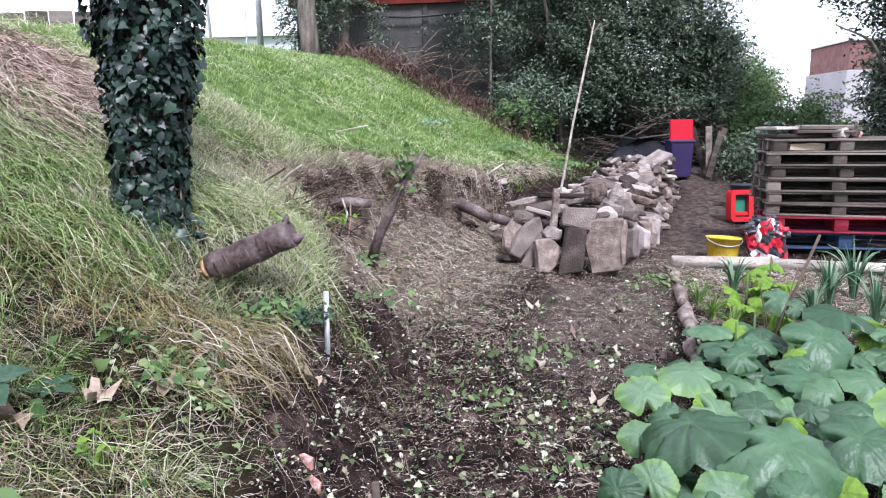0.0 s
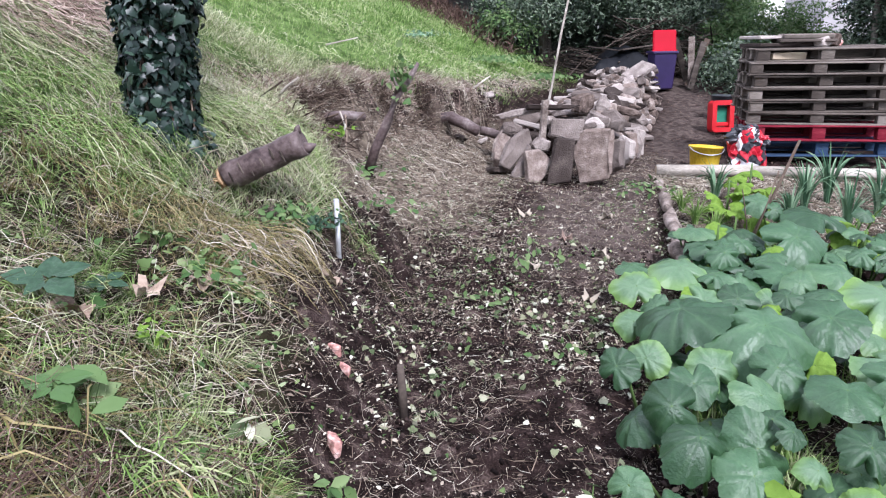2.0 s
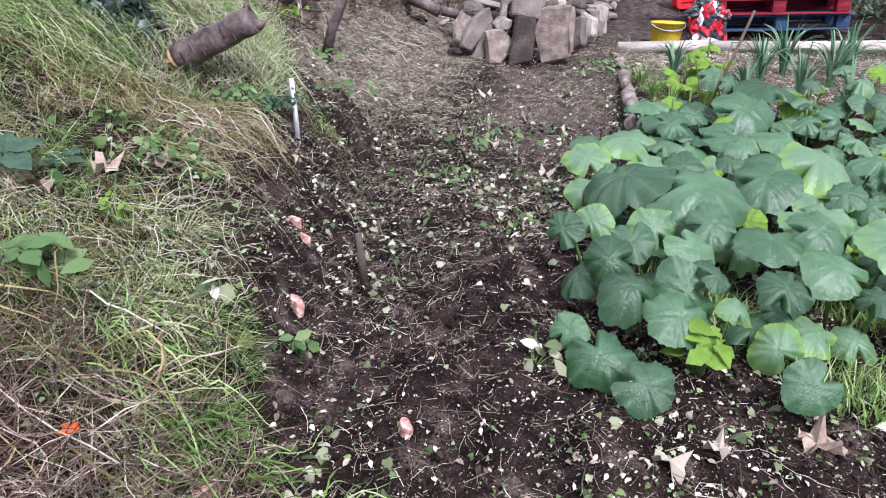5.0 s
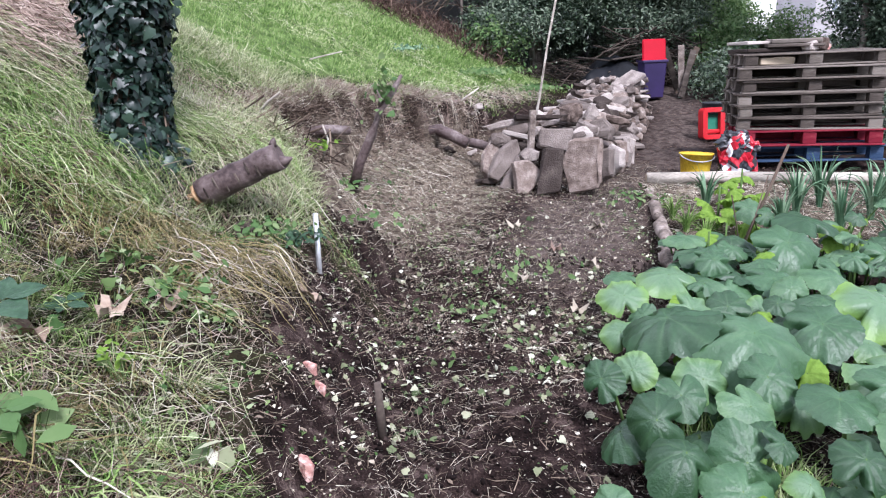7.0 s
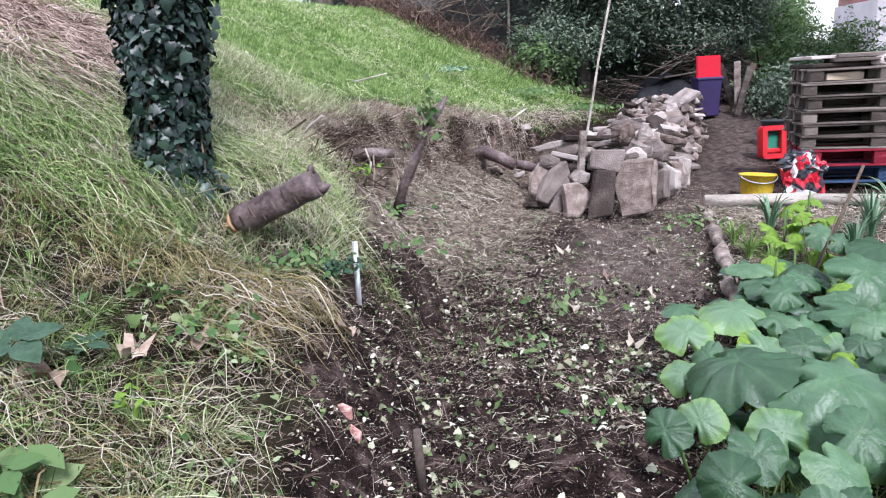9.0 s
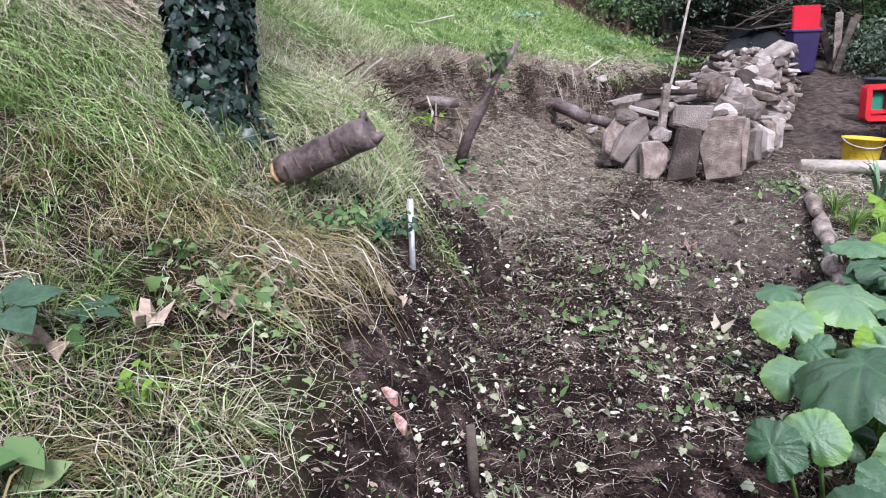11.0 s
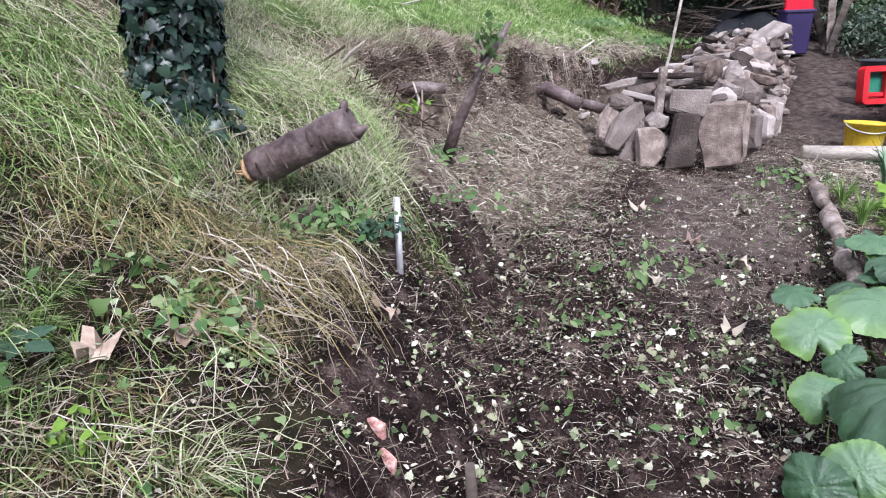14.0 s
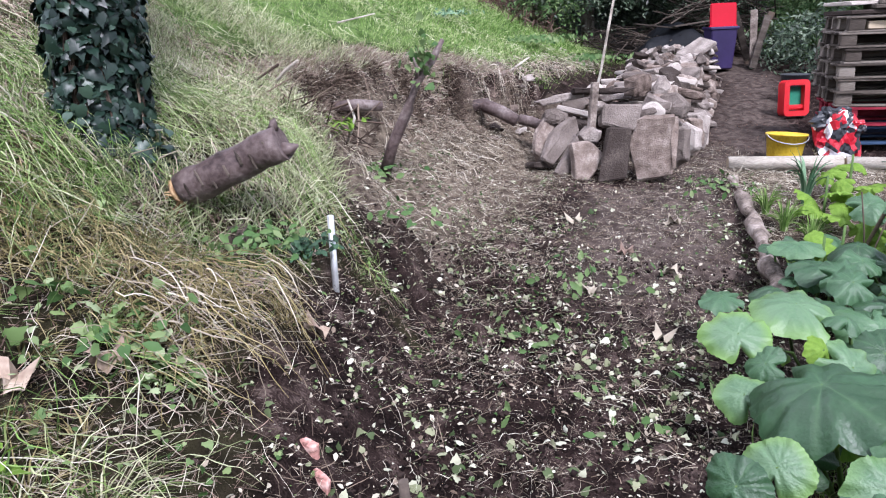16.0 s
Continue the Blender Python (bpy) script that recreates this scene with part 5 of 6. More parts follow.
EDGE_LEAVES = [(0.78, 3.05, 0.36, 0.42, 14, -10), (1.03, 2.88, 0.38, 0.46, 30, 10), (0.5, 2.75, 0.2, 0.2, 52, -30), (0.89, 3.35, 0.2, 0.24, 10, 0), (0.83, 2.75, 0.24, 0.22, 50, 10), (0.6, 2.4, 0.25, 0.23, 46, -8), (0.52, 2.5, 0.16, 0.24, 10, -25),
               (0.72, 2.6, 0.24, 0.2, 46, -5), (0.9, 2.52, 0.26, 0.22, 40, 8), (1.0, 2.66, 0.3, 0.24, 36, 0), (0.62, 2.85, 0.24, 0.2, 42, -20), (0.64, 3.2, 0.24, 0.2, 36, -25)]
FRONT_LEAVES = [(0.64, 2.24, 0.24, 0.26, 26, 5), (0.82, 2.3, 0.2, 0.26, 60, 10), (0.76, 2.16, 0.18, 0.24, 38, 5), (0.51, 2.02, 0.12, 0.24, 32, -20), (0.6, 1.87, 0.13, 0.2, 48, 0), (0.44, 2.16, 0.1, 0.15, 40, -30)]
RIGHT_LEAVES = [(1.1, 2.26, 0.26, 0.2, 30, 0), (1.05, 2.14, 0.12, 0.2, 60, -20), (1.31, 2.38, 0.3, 0.28, 30, 10), (1.06, 1.94, 0.12, 0.2, 50, 0), (1.14, 2.5, 0.32, 0.28, 14, 0), (1.39, 2.72, 0.34, 0.34, 20, 5),
                (1.34, 3.06, 0.36, 0.36, 24, -5), (1.7, 3.36, 0.4, 0.42, 24, 8), (1.5, 3.41, 0.38, 0.36, 20, 0), (1.55, 2.2, 0.3, 0.3, 30, 0), (1.6, 2.55, 0.34, 0.34, 20, 6)]
MAIN = [(*leaf, 47 * k % 360) for k, leaf in enumerate(FAR_LEAVES + EDGE_LEAVES + FRONT_LEAVES + RIGHT_LEAVES)]
q = random.Random(31)
fill = []
for _ in range(800):
    x, y = q.uniform(0.6, 3.4), q.uniform(2.1, 5.2)
    lo = float(np.interp(y, [2.0, 2.6, 3.6, 4.4, 5.2], [1.25, 0.7, 0.85, 1.3, 1.6]))
    if x < lo or (y < 2.5 and x < 1.5):
        continue
    s = q.uniform(0.15, 0.27)
    if any((x - a[0]) ** 2 + (y - a[1]) ** 2 < (0.25 * (s + a[3])) ** 2 for a in MAIN + fill):
        continue
    fill.append((x, y, q.uniform(0.2, 0.4), s, q.uniform(-15, 75), q.uniform(-35, 35), q.uniform(0, 360)))
for _ in range(190):
    x, y = q.uniform(0.55, 2.6), q.uniform(2.1, 4.8)
    if x > float(np.interp(y, [2.0, 2.6, 3.6, 4.4, 5.2], [0.95, 0.62, 0.8, 1.1, 1.3])):
        fill.append((x, y, q.uniform(0.08, 0.26), q.uniform(0.12, 0.22), q.uniform(0, 60), q.uniform(-25, 25), q.uniform(0, 360)))
plants = [((0.8, 2.45), None), ((1.1, 3.1), None), ((1.35, 3.9), None), ((1.7, 3.2), None), ((2.2, 4.3), None), ((1.35, 2.3), None), ((2.5, 3.3), None)]
plants = [(c, thing("pumpkin_plant", "sprawling pumpkin plant with large blue-green leaves", "pumpkin plant", pose(c[0], c[1], h1(*c)), "pumpkin plants")) for c, _ in plants]
for k, (x, y, hh, s, rx, ry, rz) in enumerate(MAIN + fill):
    c, t = min(plants, key=lambda p: (p[0][0] - x) ** 2 + (p[0][1] - y) ** 2)
    z = h1(x, y) + hh
    loc = Matrix.Translation((-c[0], -c[1], -t.location.z))
    yg = k % 13 == 7 and k > len(MAIN)
    ob = part("leaf", YOUNG[k % 3] if yg else LEAVES[(k * 5) % 14], t, loc @ pose(x, y, z, rx * (0.6 if k >= len(MAIN) or s > 0.36 else 0.9) + q.uniform(-8, 8), ry + q.uniform(-10, 10), 0) @ pose(0, 0, 0, 0, 0, rz))
    sc = s * (0.55 if yg else 0.9 if s > 0.41 else 0.78)
    ob.scale = (sc * 1.06, sc * q.uniform(0.9, 1.05), sc * q.uniform(0.7, 1.2))
    g = (x + (c[0] - x) * 0.35, max(y + (c[1] - y) * 0.35, y + 0.04))
    p0, p2 = Vector((g[0] - c[0], g[1] - c[1], h1(*g) - t.location.z - 0.01)), Vector((x - c[0], y - c[1], z - t.location.z))
    part("leaf_stalk", tube("leaf_stalk", [p0, p0.lerp(p2, 0.55) + Vector((0, 0, 0.05)), p2], [0.007, 0.006, 0.004], M["stem"], 6), t)


def strap_plant(name, label, x, y, n, L, w, material, seed, category="leek"):
    t = thing(name, label, category, pose(x, y, h1(x, y)), "leeks")
    r = random.Random(seed)
    V, F = [], []
    for k in range(n):
        a, ll, bend = r.uniform(0, 6.28), L * r.uniform(0.6, 1.1), r.uniform(0.2, 1.0)
        d, s = Vector((math.cos(a), math.sin(a), 0)), Vector((-math.sin(a), math.cos(a), 0))
        i0 = len(V)
        for j in range(7):
            u = j / 6
            c = d * (0.02 + ll * 0.55 * bend * u * u) + Vector((0, 0, ll * (u - 0.45 * bend * u ** 3)))
            ww = w * (1 - u ** 3) * 0.5 + 0.001
            V += [c - s * ww + Vector((0, 0, 0.004)), c, c + s * ww + Vector((0, 0, 0.004))]
        for j in range(6):
            p = i0 + 3 * j
            F += [(p, p + 1, p + 4, p + 3), (p + 1, p + 2, p + 5, p + 4)]
    part("leaves", mesh_of("leaves", V, F, material, True), t)


for k, (x, y, n, L, w) in enumerate([(1.75, 5.9, 9, 0.34, 0.03), (2.35, 5.75, 12, 0.4, 0.035), (2.6, 5.95, 12, 0.42, 0.035), (2.85, 5.7, 12, 0.42, 0.035), (2.5, 5.4, 12, 0.42, 0.035), (3.05, 5.9, 12, 0.4, 0.035), (3.2, 5.5, 12, 0.42, 0.035), (2.15, 5.5, 9, 0.34, 0.03), (2.75, 5.2, 12, 0.4, 0.035)]):
    strap_plant("leek", "leek plant with blue-green strap leaves", x, y, (n + 4) * 2, L * 1.2, w * 0.5, M["leek"], k)
for k, (x, y) in enumerate([(1.52, 5.55), (1.6, 5.35), (1.47, 5.75)]):
    strap_plant("chive_clump", "clump of thin green chives by the edging log", x, y, 60, 0.22, 0.006, M["lawn"], 40 + k, "chives")
for k, (x, y) in enumerate([(1.85, 5.35), (1.6, 4.95), (1.95, 5.1), (2.9, 4.9), (2.4, 5.05), (1.75, 5.6), (1.45, 4.8), (2.3, 4.75), (1.7, 2.9), (2.0, 5.9)]):
    t = thing("young_squash", "young yellow-green squash plant", "squash plant", pose(x, y, h1(x, y)), "young squashes")
    for j in range(6):
        ob = part("leaf", YOUNG[j % 3], t, pose(0.11 * math.cos(j * 1.1 + k), 0.11 * math.sin(j * 1.1 + k), 0.12 + 0.025 * ((j * 5 + k) % 6), 25 * math.sin(j * 2 + k), 30 * math.cos(j * 1.3 + k), j * 70))
        ob.scale = [0.13 + 0.012 * ((j * 3 + k) % 5)] * 3
    part("stem", tube("stem", [(0, 0, -0.02), (0, 0, 0.32)], [0.01, 0.006], M["stem"], 6), t)
for a, b, r in (((1.72, 5.0, 0.0), (1.95, 5.0, 0.64), 0.011), ((1.6, 4.7, 0.0), (1.75, 4.75, 0.5), 0.004), ((1.62, 4.75, 0.0), (1.5, 4.6, 0.42), 0.004)):
    s = thing("bean_stick", "thin bare stick standing in the vegetable bed", "stick")
    a, b = Vector(a), Vector(b)
    part("shaft", tube("shaft", [a, a.lerp(b, 0.5) + Vector((0.008, 0, 0)), b], [r, r * 0.9, r * 0.8], M["twig"], 7, 0.1), s)


# ---- grass, straw and leaf litter ----
def field(n, x0, x1, y0, y1, want, grow=0.0, lift=-0.01):
    x, y = ground_points(n, x0, x1, y0, y1)
    keep = want(x, y) > rng.uniform(size=n)
    x, y = x[keep], y[keep]
    return on_ground(x, y, lift)


above = lambda x, y: step(0.62, 0.9, height(x, y, False)) * turf(x, y)
P = field(215000, -6.5, 1.6, 4.3, 14.8, lambda x, y: turf(x, y) * (1 - 0.85 * step(7.8, 8.3, y) * step(0.4, 0.12, np.interp(y, [8.2, 14], [-0.1, 1.7]) - x)) * np.clip(1.5 - (y - 4) / 13, 0.3, 1) * (0.35 + 0.65 * step(0.3, 0.5, vnoise(x, y, 0.5, 6))))
L = rng.uniform(0.04, 0.085, len(P)) * (0.7 + 0.7 * vnoise(P[:, 0], P[:, 1], 0.45, 9))
blades("lawn_grass", P, L, rng.uniform(0.0025, 0.005, len(P)) * (1 + 1.0 * (P[:, 1] > 8)), (0.5, -0.2), M["lawn"], "rough green grass covering the bank", flop=0.9)
P = field(90000, -4.5, -0.05, -2.5, 5.4, lambda x, y: turf(x, y) * (1 - 0.35 * step(3.75, 4.0, y) * step(-2.8, -2.5, x)) * (0.1 + 0.5 * step(0.45, 0.6, vnoise(x, y, 0.33, 5))))
blades("long_grass", P, rng.uniform(0.05, 0.19, len(P)) * step(-0.05, 0.45, edge_x(P[:, 1]) - P[:, 0] + 0.12), rng.uniform(0.002, 0.005, len(P)), (0.6, -0.15), M["sedge"], "long tangled green grass on the near bank", flop=0.75)
P = field(9000, -3.2, -0.1, 0.7, 5.6, lambda x, y: turf(x, y) * step(0.5, 0.7, vnoise(x, y, 0.4, 14)))
blades("dead_grass", P, rng.uniform(0.06, 0.2, len(P)) * step(-0.05, 0.4, edge_x(P[:, 1]) - P[:, 0] + 0.15), rng.uniform(0.0012, 0.0026, len(P)), (0.8, -0.1), M["straw"], "pale dead grass lying over the bank", flop=1.1)


def tussocks(n, x0, x1, y0, y1, per, lmin, lmax, material, name, label, seed):
    """Tufts whose blades spread from one root and fall downhill."""
    x, y = ground_points(n, x0, x1, y0, y1)
    keep = (turf(x, y) > 0.6) & (vnoise(x, y, 0.45, seed) > 0.4) & (np.hypot(x + 0.7, y - 3.68) > 0.2) & (np.hypot(x + 0.6, y - 2.72) > 0.2) 
    keep &= ~((y > 3.85) & (x > -2.7) & (rng.uniform(size=n) < 0.8))
    x, y = x[keep], y[keep]
    k = len(x)
    a = rng.uniform(0, 6.28, (k, per))
    size = rng.uniform(0.6, 1.25, (k, 1))
    r = rng.uniform(0, 1, (k, per)) * 0.045 * size
    px, py = (x[:, None] + np.cos(a) * r).ravel(), (y[:, None] + np.sin(a) * r).ravel()
    out = rng.uniform(0.15, 0.8, (k, per))
    lean = rng.normal(0, 0.25, (k, 1))
    up = np.stack([(np.cos(a) * out + 0.45 + lean).ravel(), (np.sin(a) * out - 0.15 + lean * 0.5).ravel(), np.ones(k * per)], 1)
    up /= np.linalg.norm(up, axis=1, keepdims=True)
    yv = np.stack([up[:, 0], up[:, 1], -up[:, 2] - 0.2], 1)
    yv -= up * (yv * up).sum(1, keepdims=True)
    yv /= np.linalg.norm(yv, axis=1, keepdims=True)
    rot = np.stack([np.cross(yv, up), yv, up], 2)
    ln = (rng.uniform(lmin, lmax, (k, per)) * size).ravel() * step(-0.25, 0.2, edge_x(py) - px + 0.1)
    me = scatter(name, BLADE_V, BLADE_F, on_ground(px, py, -0.008), rot, np.stack([rng.uniform(0.002, 0.005, k * per), ln * 0.5, ln], 1), material)
    tagged(new(name, me), label, "grass", kind="stuff")


def bundles(n, x0, x1, y0, y1, per, lmin, lmax, material, name, label, seed, want=turf, thresh=0.45):
    """Strands of dead grass combed together, lying nearly flat."""
    x, y = ground_points(n, x0, x1, y0, y1)
    keep = (want(x, y) > 0.5) & (vnoise(x, y, 0.5, seed) > thresh) & (np.hypot(x + 0.75, y - 3.6) > 0.4) & (np.hypot(x + 0.6, y - 2.72) > 0.25) & (y > 1.3)
    x, y = x[keep], y[keep]
    k = len(x)
    a = rng.normal(-0.15, 0.7, (k, 1)) + rng.normal(0, 0.28, (k, per))
    px, py = (x[:, None] + rng.normal(0, 0.05, (k, per))).ravel(), (y[:, None] + rng.normal(0, 0.05, (k, per))).ravel()
    up = np.stack([np.cos(a).ravel(), np.sin(a).ravel(), rng.uniform(-0.5, 0.15, k * per)], 1)
    up[:, 2] += -0.25 * np.cos(a).ravel() + 0.25
    ln = rng.uniform(lmin, lmax, k * per) * step(-0.2, 0.3, edge_x(py) - px + 0.15) + 0.02
    up /= np.linalg.norm(up, axis=1, keepdims=True)
    yv = np.stack([0 * ln, 0 * ln, -np.ones(k * per)], 1) + rng.normal(0, 0.3, (k * per, 3))
    yv -= up * (yv * up).sum(1, keepdims=True)
    yv /= np.linalg.norm(yv, axis=1, keepdims=True)
    rot = np.stack([np.cross(yv, up), yv, up], 2)
    me = scatter(name, BLADE_V, BLADE_F, on_ground(px, py, 0.05) + np.stack([0 * ln, 0 * ln, 0.05 * rng.uniform(0, 1, k * per)], 1), rot, np.stack([rng.uniform(0.001, 0.0024, k * per), ln * 0.6, ln], 1), material)
    tagged(new(name, me), label, "dead grass", kind="stuff")


def strands(name, x, y, heading, length, width, lift, arch, curl, material, label, category="dead grass", home=None):
    """Long curved ribbons of grass or straw that lie along the ground, each bowed and bent its own way."""
    n, k = len(x), 7
    u = np.linspace(0, 1, k)[None]
    a = heading[:, None] + rng.normal(0, curl, (n, 1)) * u + rng.normal(0, curl * 0.5, (n, 1)) * np.sin(u * 6.28)
    st = length[:, None] / (k - 1)
    X = x[:, None] + np.cumsum(np.cos(a) * st, 1)
    Y = y[:, None] + np.cumsum(np.sin(a) * st, 1)
    if home is not None:
        ok = home(X[:, 4], Y[:, 4]) > 0.4
        X, Y, a, width, n = X[ok], Y[ok], a[ok], width[ok], int(ok.sum())
    Z = height(X, Y, False) + rng.uniform(*lift, (n, 1)) + rng.uniform(0, arch, (n, 1)) * np.sin(np.pi * u * rng.uniform(0.6, 1.1, (n, 1))) + rng.normal(0, 0.006, (n, k))
    side = np.stack([-np.sin(a), np.cos(a), rng.normal(0, 0.8, (n, 1)) * np.ones((1, k))], 2)
    side /= np.linalg.norm(side, axis=2, keepdims=True)
    w = (width[:, None] * (1 - 0.75 * u ** 2))[:, :, None] * 0.5
    C = np.stack([X, Y, Z], 2)
    V = np.stack([C - side * w, C + side * w], 2).reshape(-1, 3)
    b = (np.arange(n)[:, None] * k + np.arange(k - 1)[None]).ravel() * 2
    return tagged(new(name, mesh_of(name, V, np.stack([b, b + 1, b + 3, b + 2], 1), material, True)), label, category, kind="stuff")


def spread(n, x0, x1, y0, y1, want):
    x, y = ground_points(n, x0, x1, y0, y1)
    keep = want(x, y) > rng.uniform(size=n)
    return x[keep], y[keep]


def strand_field(n, box_, want, head, lmin, lmax, wmin, wmax, lift, arch, curl, material, name, label, category="dead grass", home=turf):
    x, y = spread(n, *box_, want)
    k = len(x)
    return strands(name, x, y, rng.normal(head[0], head[1], k), rng.uniform(lmin, lmax, k), rng.uniform(wmin, wmax, k), lift, arch, curl, material, label, category, home)


def blot(x, y, cx, cy, rx, ry):
    return np.exp(-((x - cx) / rx) ** 2 - ((y - cy) / ry) ** 2)


patch = lambda x, y, size, seed, lo=0.42, hi=0.62: step(lo, hi, vnoise(x, y, size, seed))
clear = lambda x, y: 1 - np.clip(blot(x, y, -1.2, 2.95, 0.22, 0.14) + blot(x, y, -0.98, 2.82, 0.2, 0.12), 0, 1)
strand_field(2000, (-3.2, -0.35, 1.0, 4.6), lambda x, y: turf(x, y) * patch(x, y, 0.3, 101) * clear(x, y), (-0.3, 1.1), 0.07, 0.28, 0.001, 0.0024, (0.01, 0.06), 0.05, 0.8, M["straw"], "bank_straw", "pale curved straw matted over the near bank")
strand_field(3400, (-3.2, -0.3, 0.9, 4.4), lambda x, y: turf(x, y) * patch(x, y, 0.35, 103), (-0.25, 1.3), 0.06, 0.24, 0.002, 0.0045, (0.0, 0.06), 0.05, 1.0, M["hay"], "brown_stems", "brown dead stems matted over the near bank")
strand_field(7500, (-3.4, -0.4, 1.0, 4.6), lambda x, y: turf(x, y) * patch(x, y, 0.4, 105), (-0.3, 1.0), 0.06, 0.18, 0.0014, 0.0034, (0.02, 0.09), 0.06, 0.6, M["lawn"], "lying_grass", "fresh green grass lying over the near bank", "grass")
strand_field(6500, (-3.2, -0.95, 2.3, 4.5), lambda x, y: turf(x, y) * patch(x, y, 0.38, 131, 0.45, 0.58), (-0.4, 0.5), 0.1, 0.28, 0.0018, 0.004, (0.03, 0.12), 0.06, 0.5, M["lawn"], "green_swathe", "bright green grass falling down the bank", "grass")
strand_field(2600, (-1.6, -0.7, 2.6, 3.5), lambda x, y: turf(x, y) * blot(x, y, -1.1, 3.08, 0.35, 0.2), (-0.4, 0.6), 0.08, 0.2, 0.0015, 0.0035, (0.0, 0.08), 0.05, 0.6, M["tawny"], "tawny_mat", "tawny dead grass round a bare patch")
for colour, many in (("straw", 620), ("pale_green", 420)):
    strand_field(many, (-1.8, -0.45, 1.9, 2.75), lambda x, y: turf(x, y) * (0.1 + 0.9 * patch(x, y, 0.22, 151, 0.5, 0.65)), (-0.2, 1.0), 0.1, 0.3, 0.0012, 0.0028, (0.02, 0.09), 0.05, 0.7, M[colour], "pale_swathe", "pale straw and faded grass lying on the near bank")
# dead grass hanging over the edge between the log and the soil
strand_field(600, (-1.15, -0.62, 2.7, 4.2), lambda x, y: blot(x, y, -0.84, 3.05, 0.14, 0.5), (-0.35, 0.4), 0.12, 0.3, 0.0025, 0.0045, (0.03, 0.11), 0.04, 0.5, M["tawny"], "hanging_straw", "tan dead grass hanging over the bank's edge", home=lambda x, y: turf(x - 0.06, y))
strand_field(500, (-1.15, -0.62, 2.7, 4.4), lambda x, y: blot(x, y, -0.86, 3.3, 0.16, 0.6), (-0.35, 0.4), 0.12, 0.3, 0.0025, 0.0045, (0.03, 0.11), 0.04, 0.5, M["straw"], "hanging_straw", "pale dead grass hanging over the bank's edge", home=lambda x, y: turf(x - 0.06, y))
# combed grass above the log and pale mat round the trunk
strand_field(4600, (-3.0, -1.4, 2.9, 4.4), lambda x, y: 0.25 + 0.75 * patch(x, y, 0.5, 107), (-0.45, 0.35), 0.16, 0.4, 0.0015, 0.0035, (0.03, 0.13), 0.05, 0.35, M["sedge"], "combed_grass", "long combed grass falling down the bank", "grass")
strand_field(6200, (-2.6, -0.95, 3.7, 6.2), lambda x, y: step(0.25, -0.05, inside(x, y)) * (0.3 + 0.7 * patch(x, y, 0.4, 109)), (-0.5, 0.7), 0.08, 0.28, 0.0016, 0.0036, (0.0, 0.08), 0.05, 0.5, M["pale_green"], "pale_mat", "pale matted grass between trunk and hollow")
strand_field(2400, (-1.7, -0.15, 4.9, 8.3), lambda x, y: step(0.25, 0.35, inside(x, y)) * step(0.85, 0.5, inside(x, y)), (-0.7, 1.4), 0.08, 0.28, 0.003, 0.006, (0.0, 0.05), 0.04, 0.8, M["straw"], "fallen_thatch", "straw and thatch fallen down the dug edge", home=None)
strand_field(1100, (-1.7, -0.15, 4.9, 8.3), lambda x, y: step(0.15, 0.3, inside(x, y)) * step(0.7, 0.4, inside(x, y)), (-0.7, 1.6), 0.06, 0.25, 0.003, 0.008, (0.0, 0.06), 0.06, 0.9, M["twig"], "cut_roots", "dark cut roots lying under the dug edge", "roots", home=None)
strand_field(4500, (-2.6, -0.95, 3.5, 6.0), lambda x, y: step(0.25, -0.05, inside(x, y)) * patch(x, y, 0.35, 119), (-0.5, 0.8), 0.08, 0.25, 0.0016, 0.0036, (0.0, 0.07), 0.05, 0.6, M["hay"], "brown_mat", "brown matted stems between trunk and hollow")
# swath of cut stalks at the bank's foot
swath = lambda x, y: step(2.0, 1.75, y + 0.25 * x) * step(0.16, -0.05, x - edge_x(y))
strand_field(1000, (-1.7, 0.1, 0.6, 2.1), swath, (-0.3, 0.9), 0.12, 0.4, 0.002, 0.0045, (0.0, 0.1), 0.06, 0.8, M["rust"], "cut_stalks", "brown cut stalks heaped at the bank's foot")
strand_field(300, (-1.7, 0.1, 0.6, 2.1), swath, (-0.3, 0.8), 0.15, 0.45, 0.003, 0.007, (0.04, 0.13), 0.08, 0.9, M["tawny"], "cut_stalks", "yellow cut grass heaped at the bank's foot")
strand_field(170, (-1.6, 0.1, 0.6, 2.0), lambda x, y: swath(x, y) * patch(x, y, 0.3, 111), (-0.2, 0.7), 0.1, 0.25, 0.003, 0.006, (0.05, 0.11), 0.05, 1.0, M["lawn"], "cut_blades", "broad green cut blades on the heap")
strand_field(260, (-1.6, 0.1, 0.6, 2.1), swath, (-0.3, 1.0), 0.12, 0.4, 0.002, 0.0045, (0.0, 0.12), 0.07, 0.8, M["straw"], "cut_stalks", "pale straw stalks heaped at the bank's foot")
for cx, cy, n in ((-0.72, 1.86, 45), (-0.22, 1.45, 55), (-0.42, 1.62, 22), (-0.62, 1.72, 28)):
    strands("grass_tuft", rng.normal(cx, 0.05, n), rng.normal(cy, 0.04, n), rng.normal(-0.1, 0.5, n), rng.uniform(0.08, 0.22, n), rng.uniform(0.003, 0.007, n), (0.05, 0.1), 0.06, 0.6, M["lawn"], "tuft of broad green grass blades on the heap", "grass")
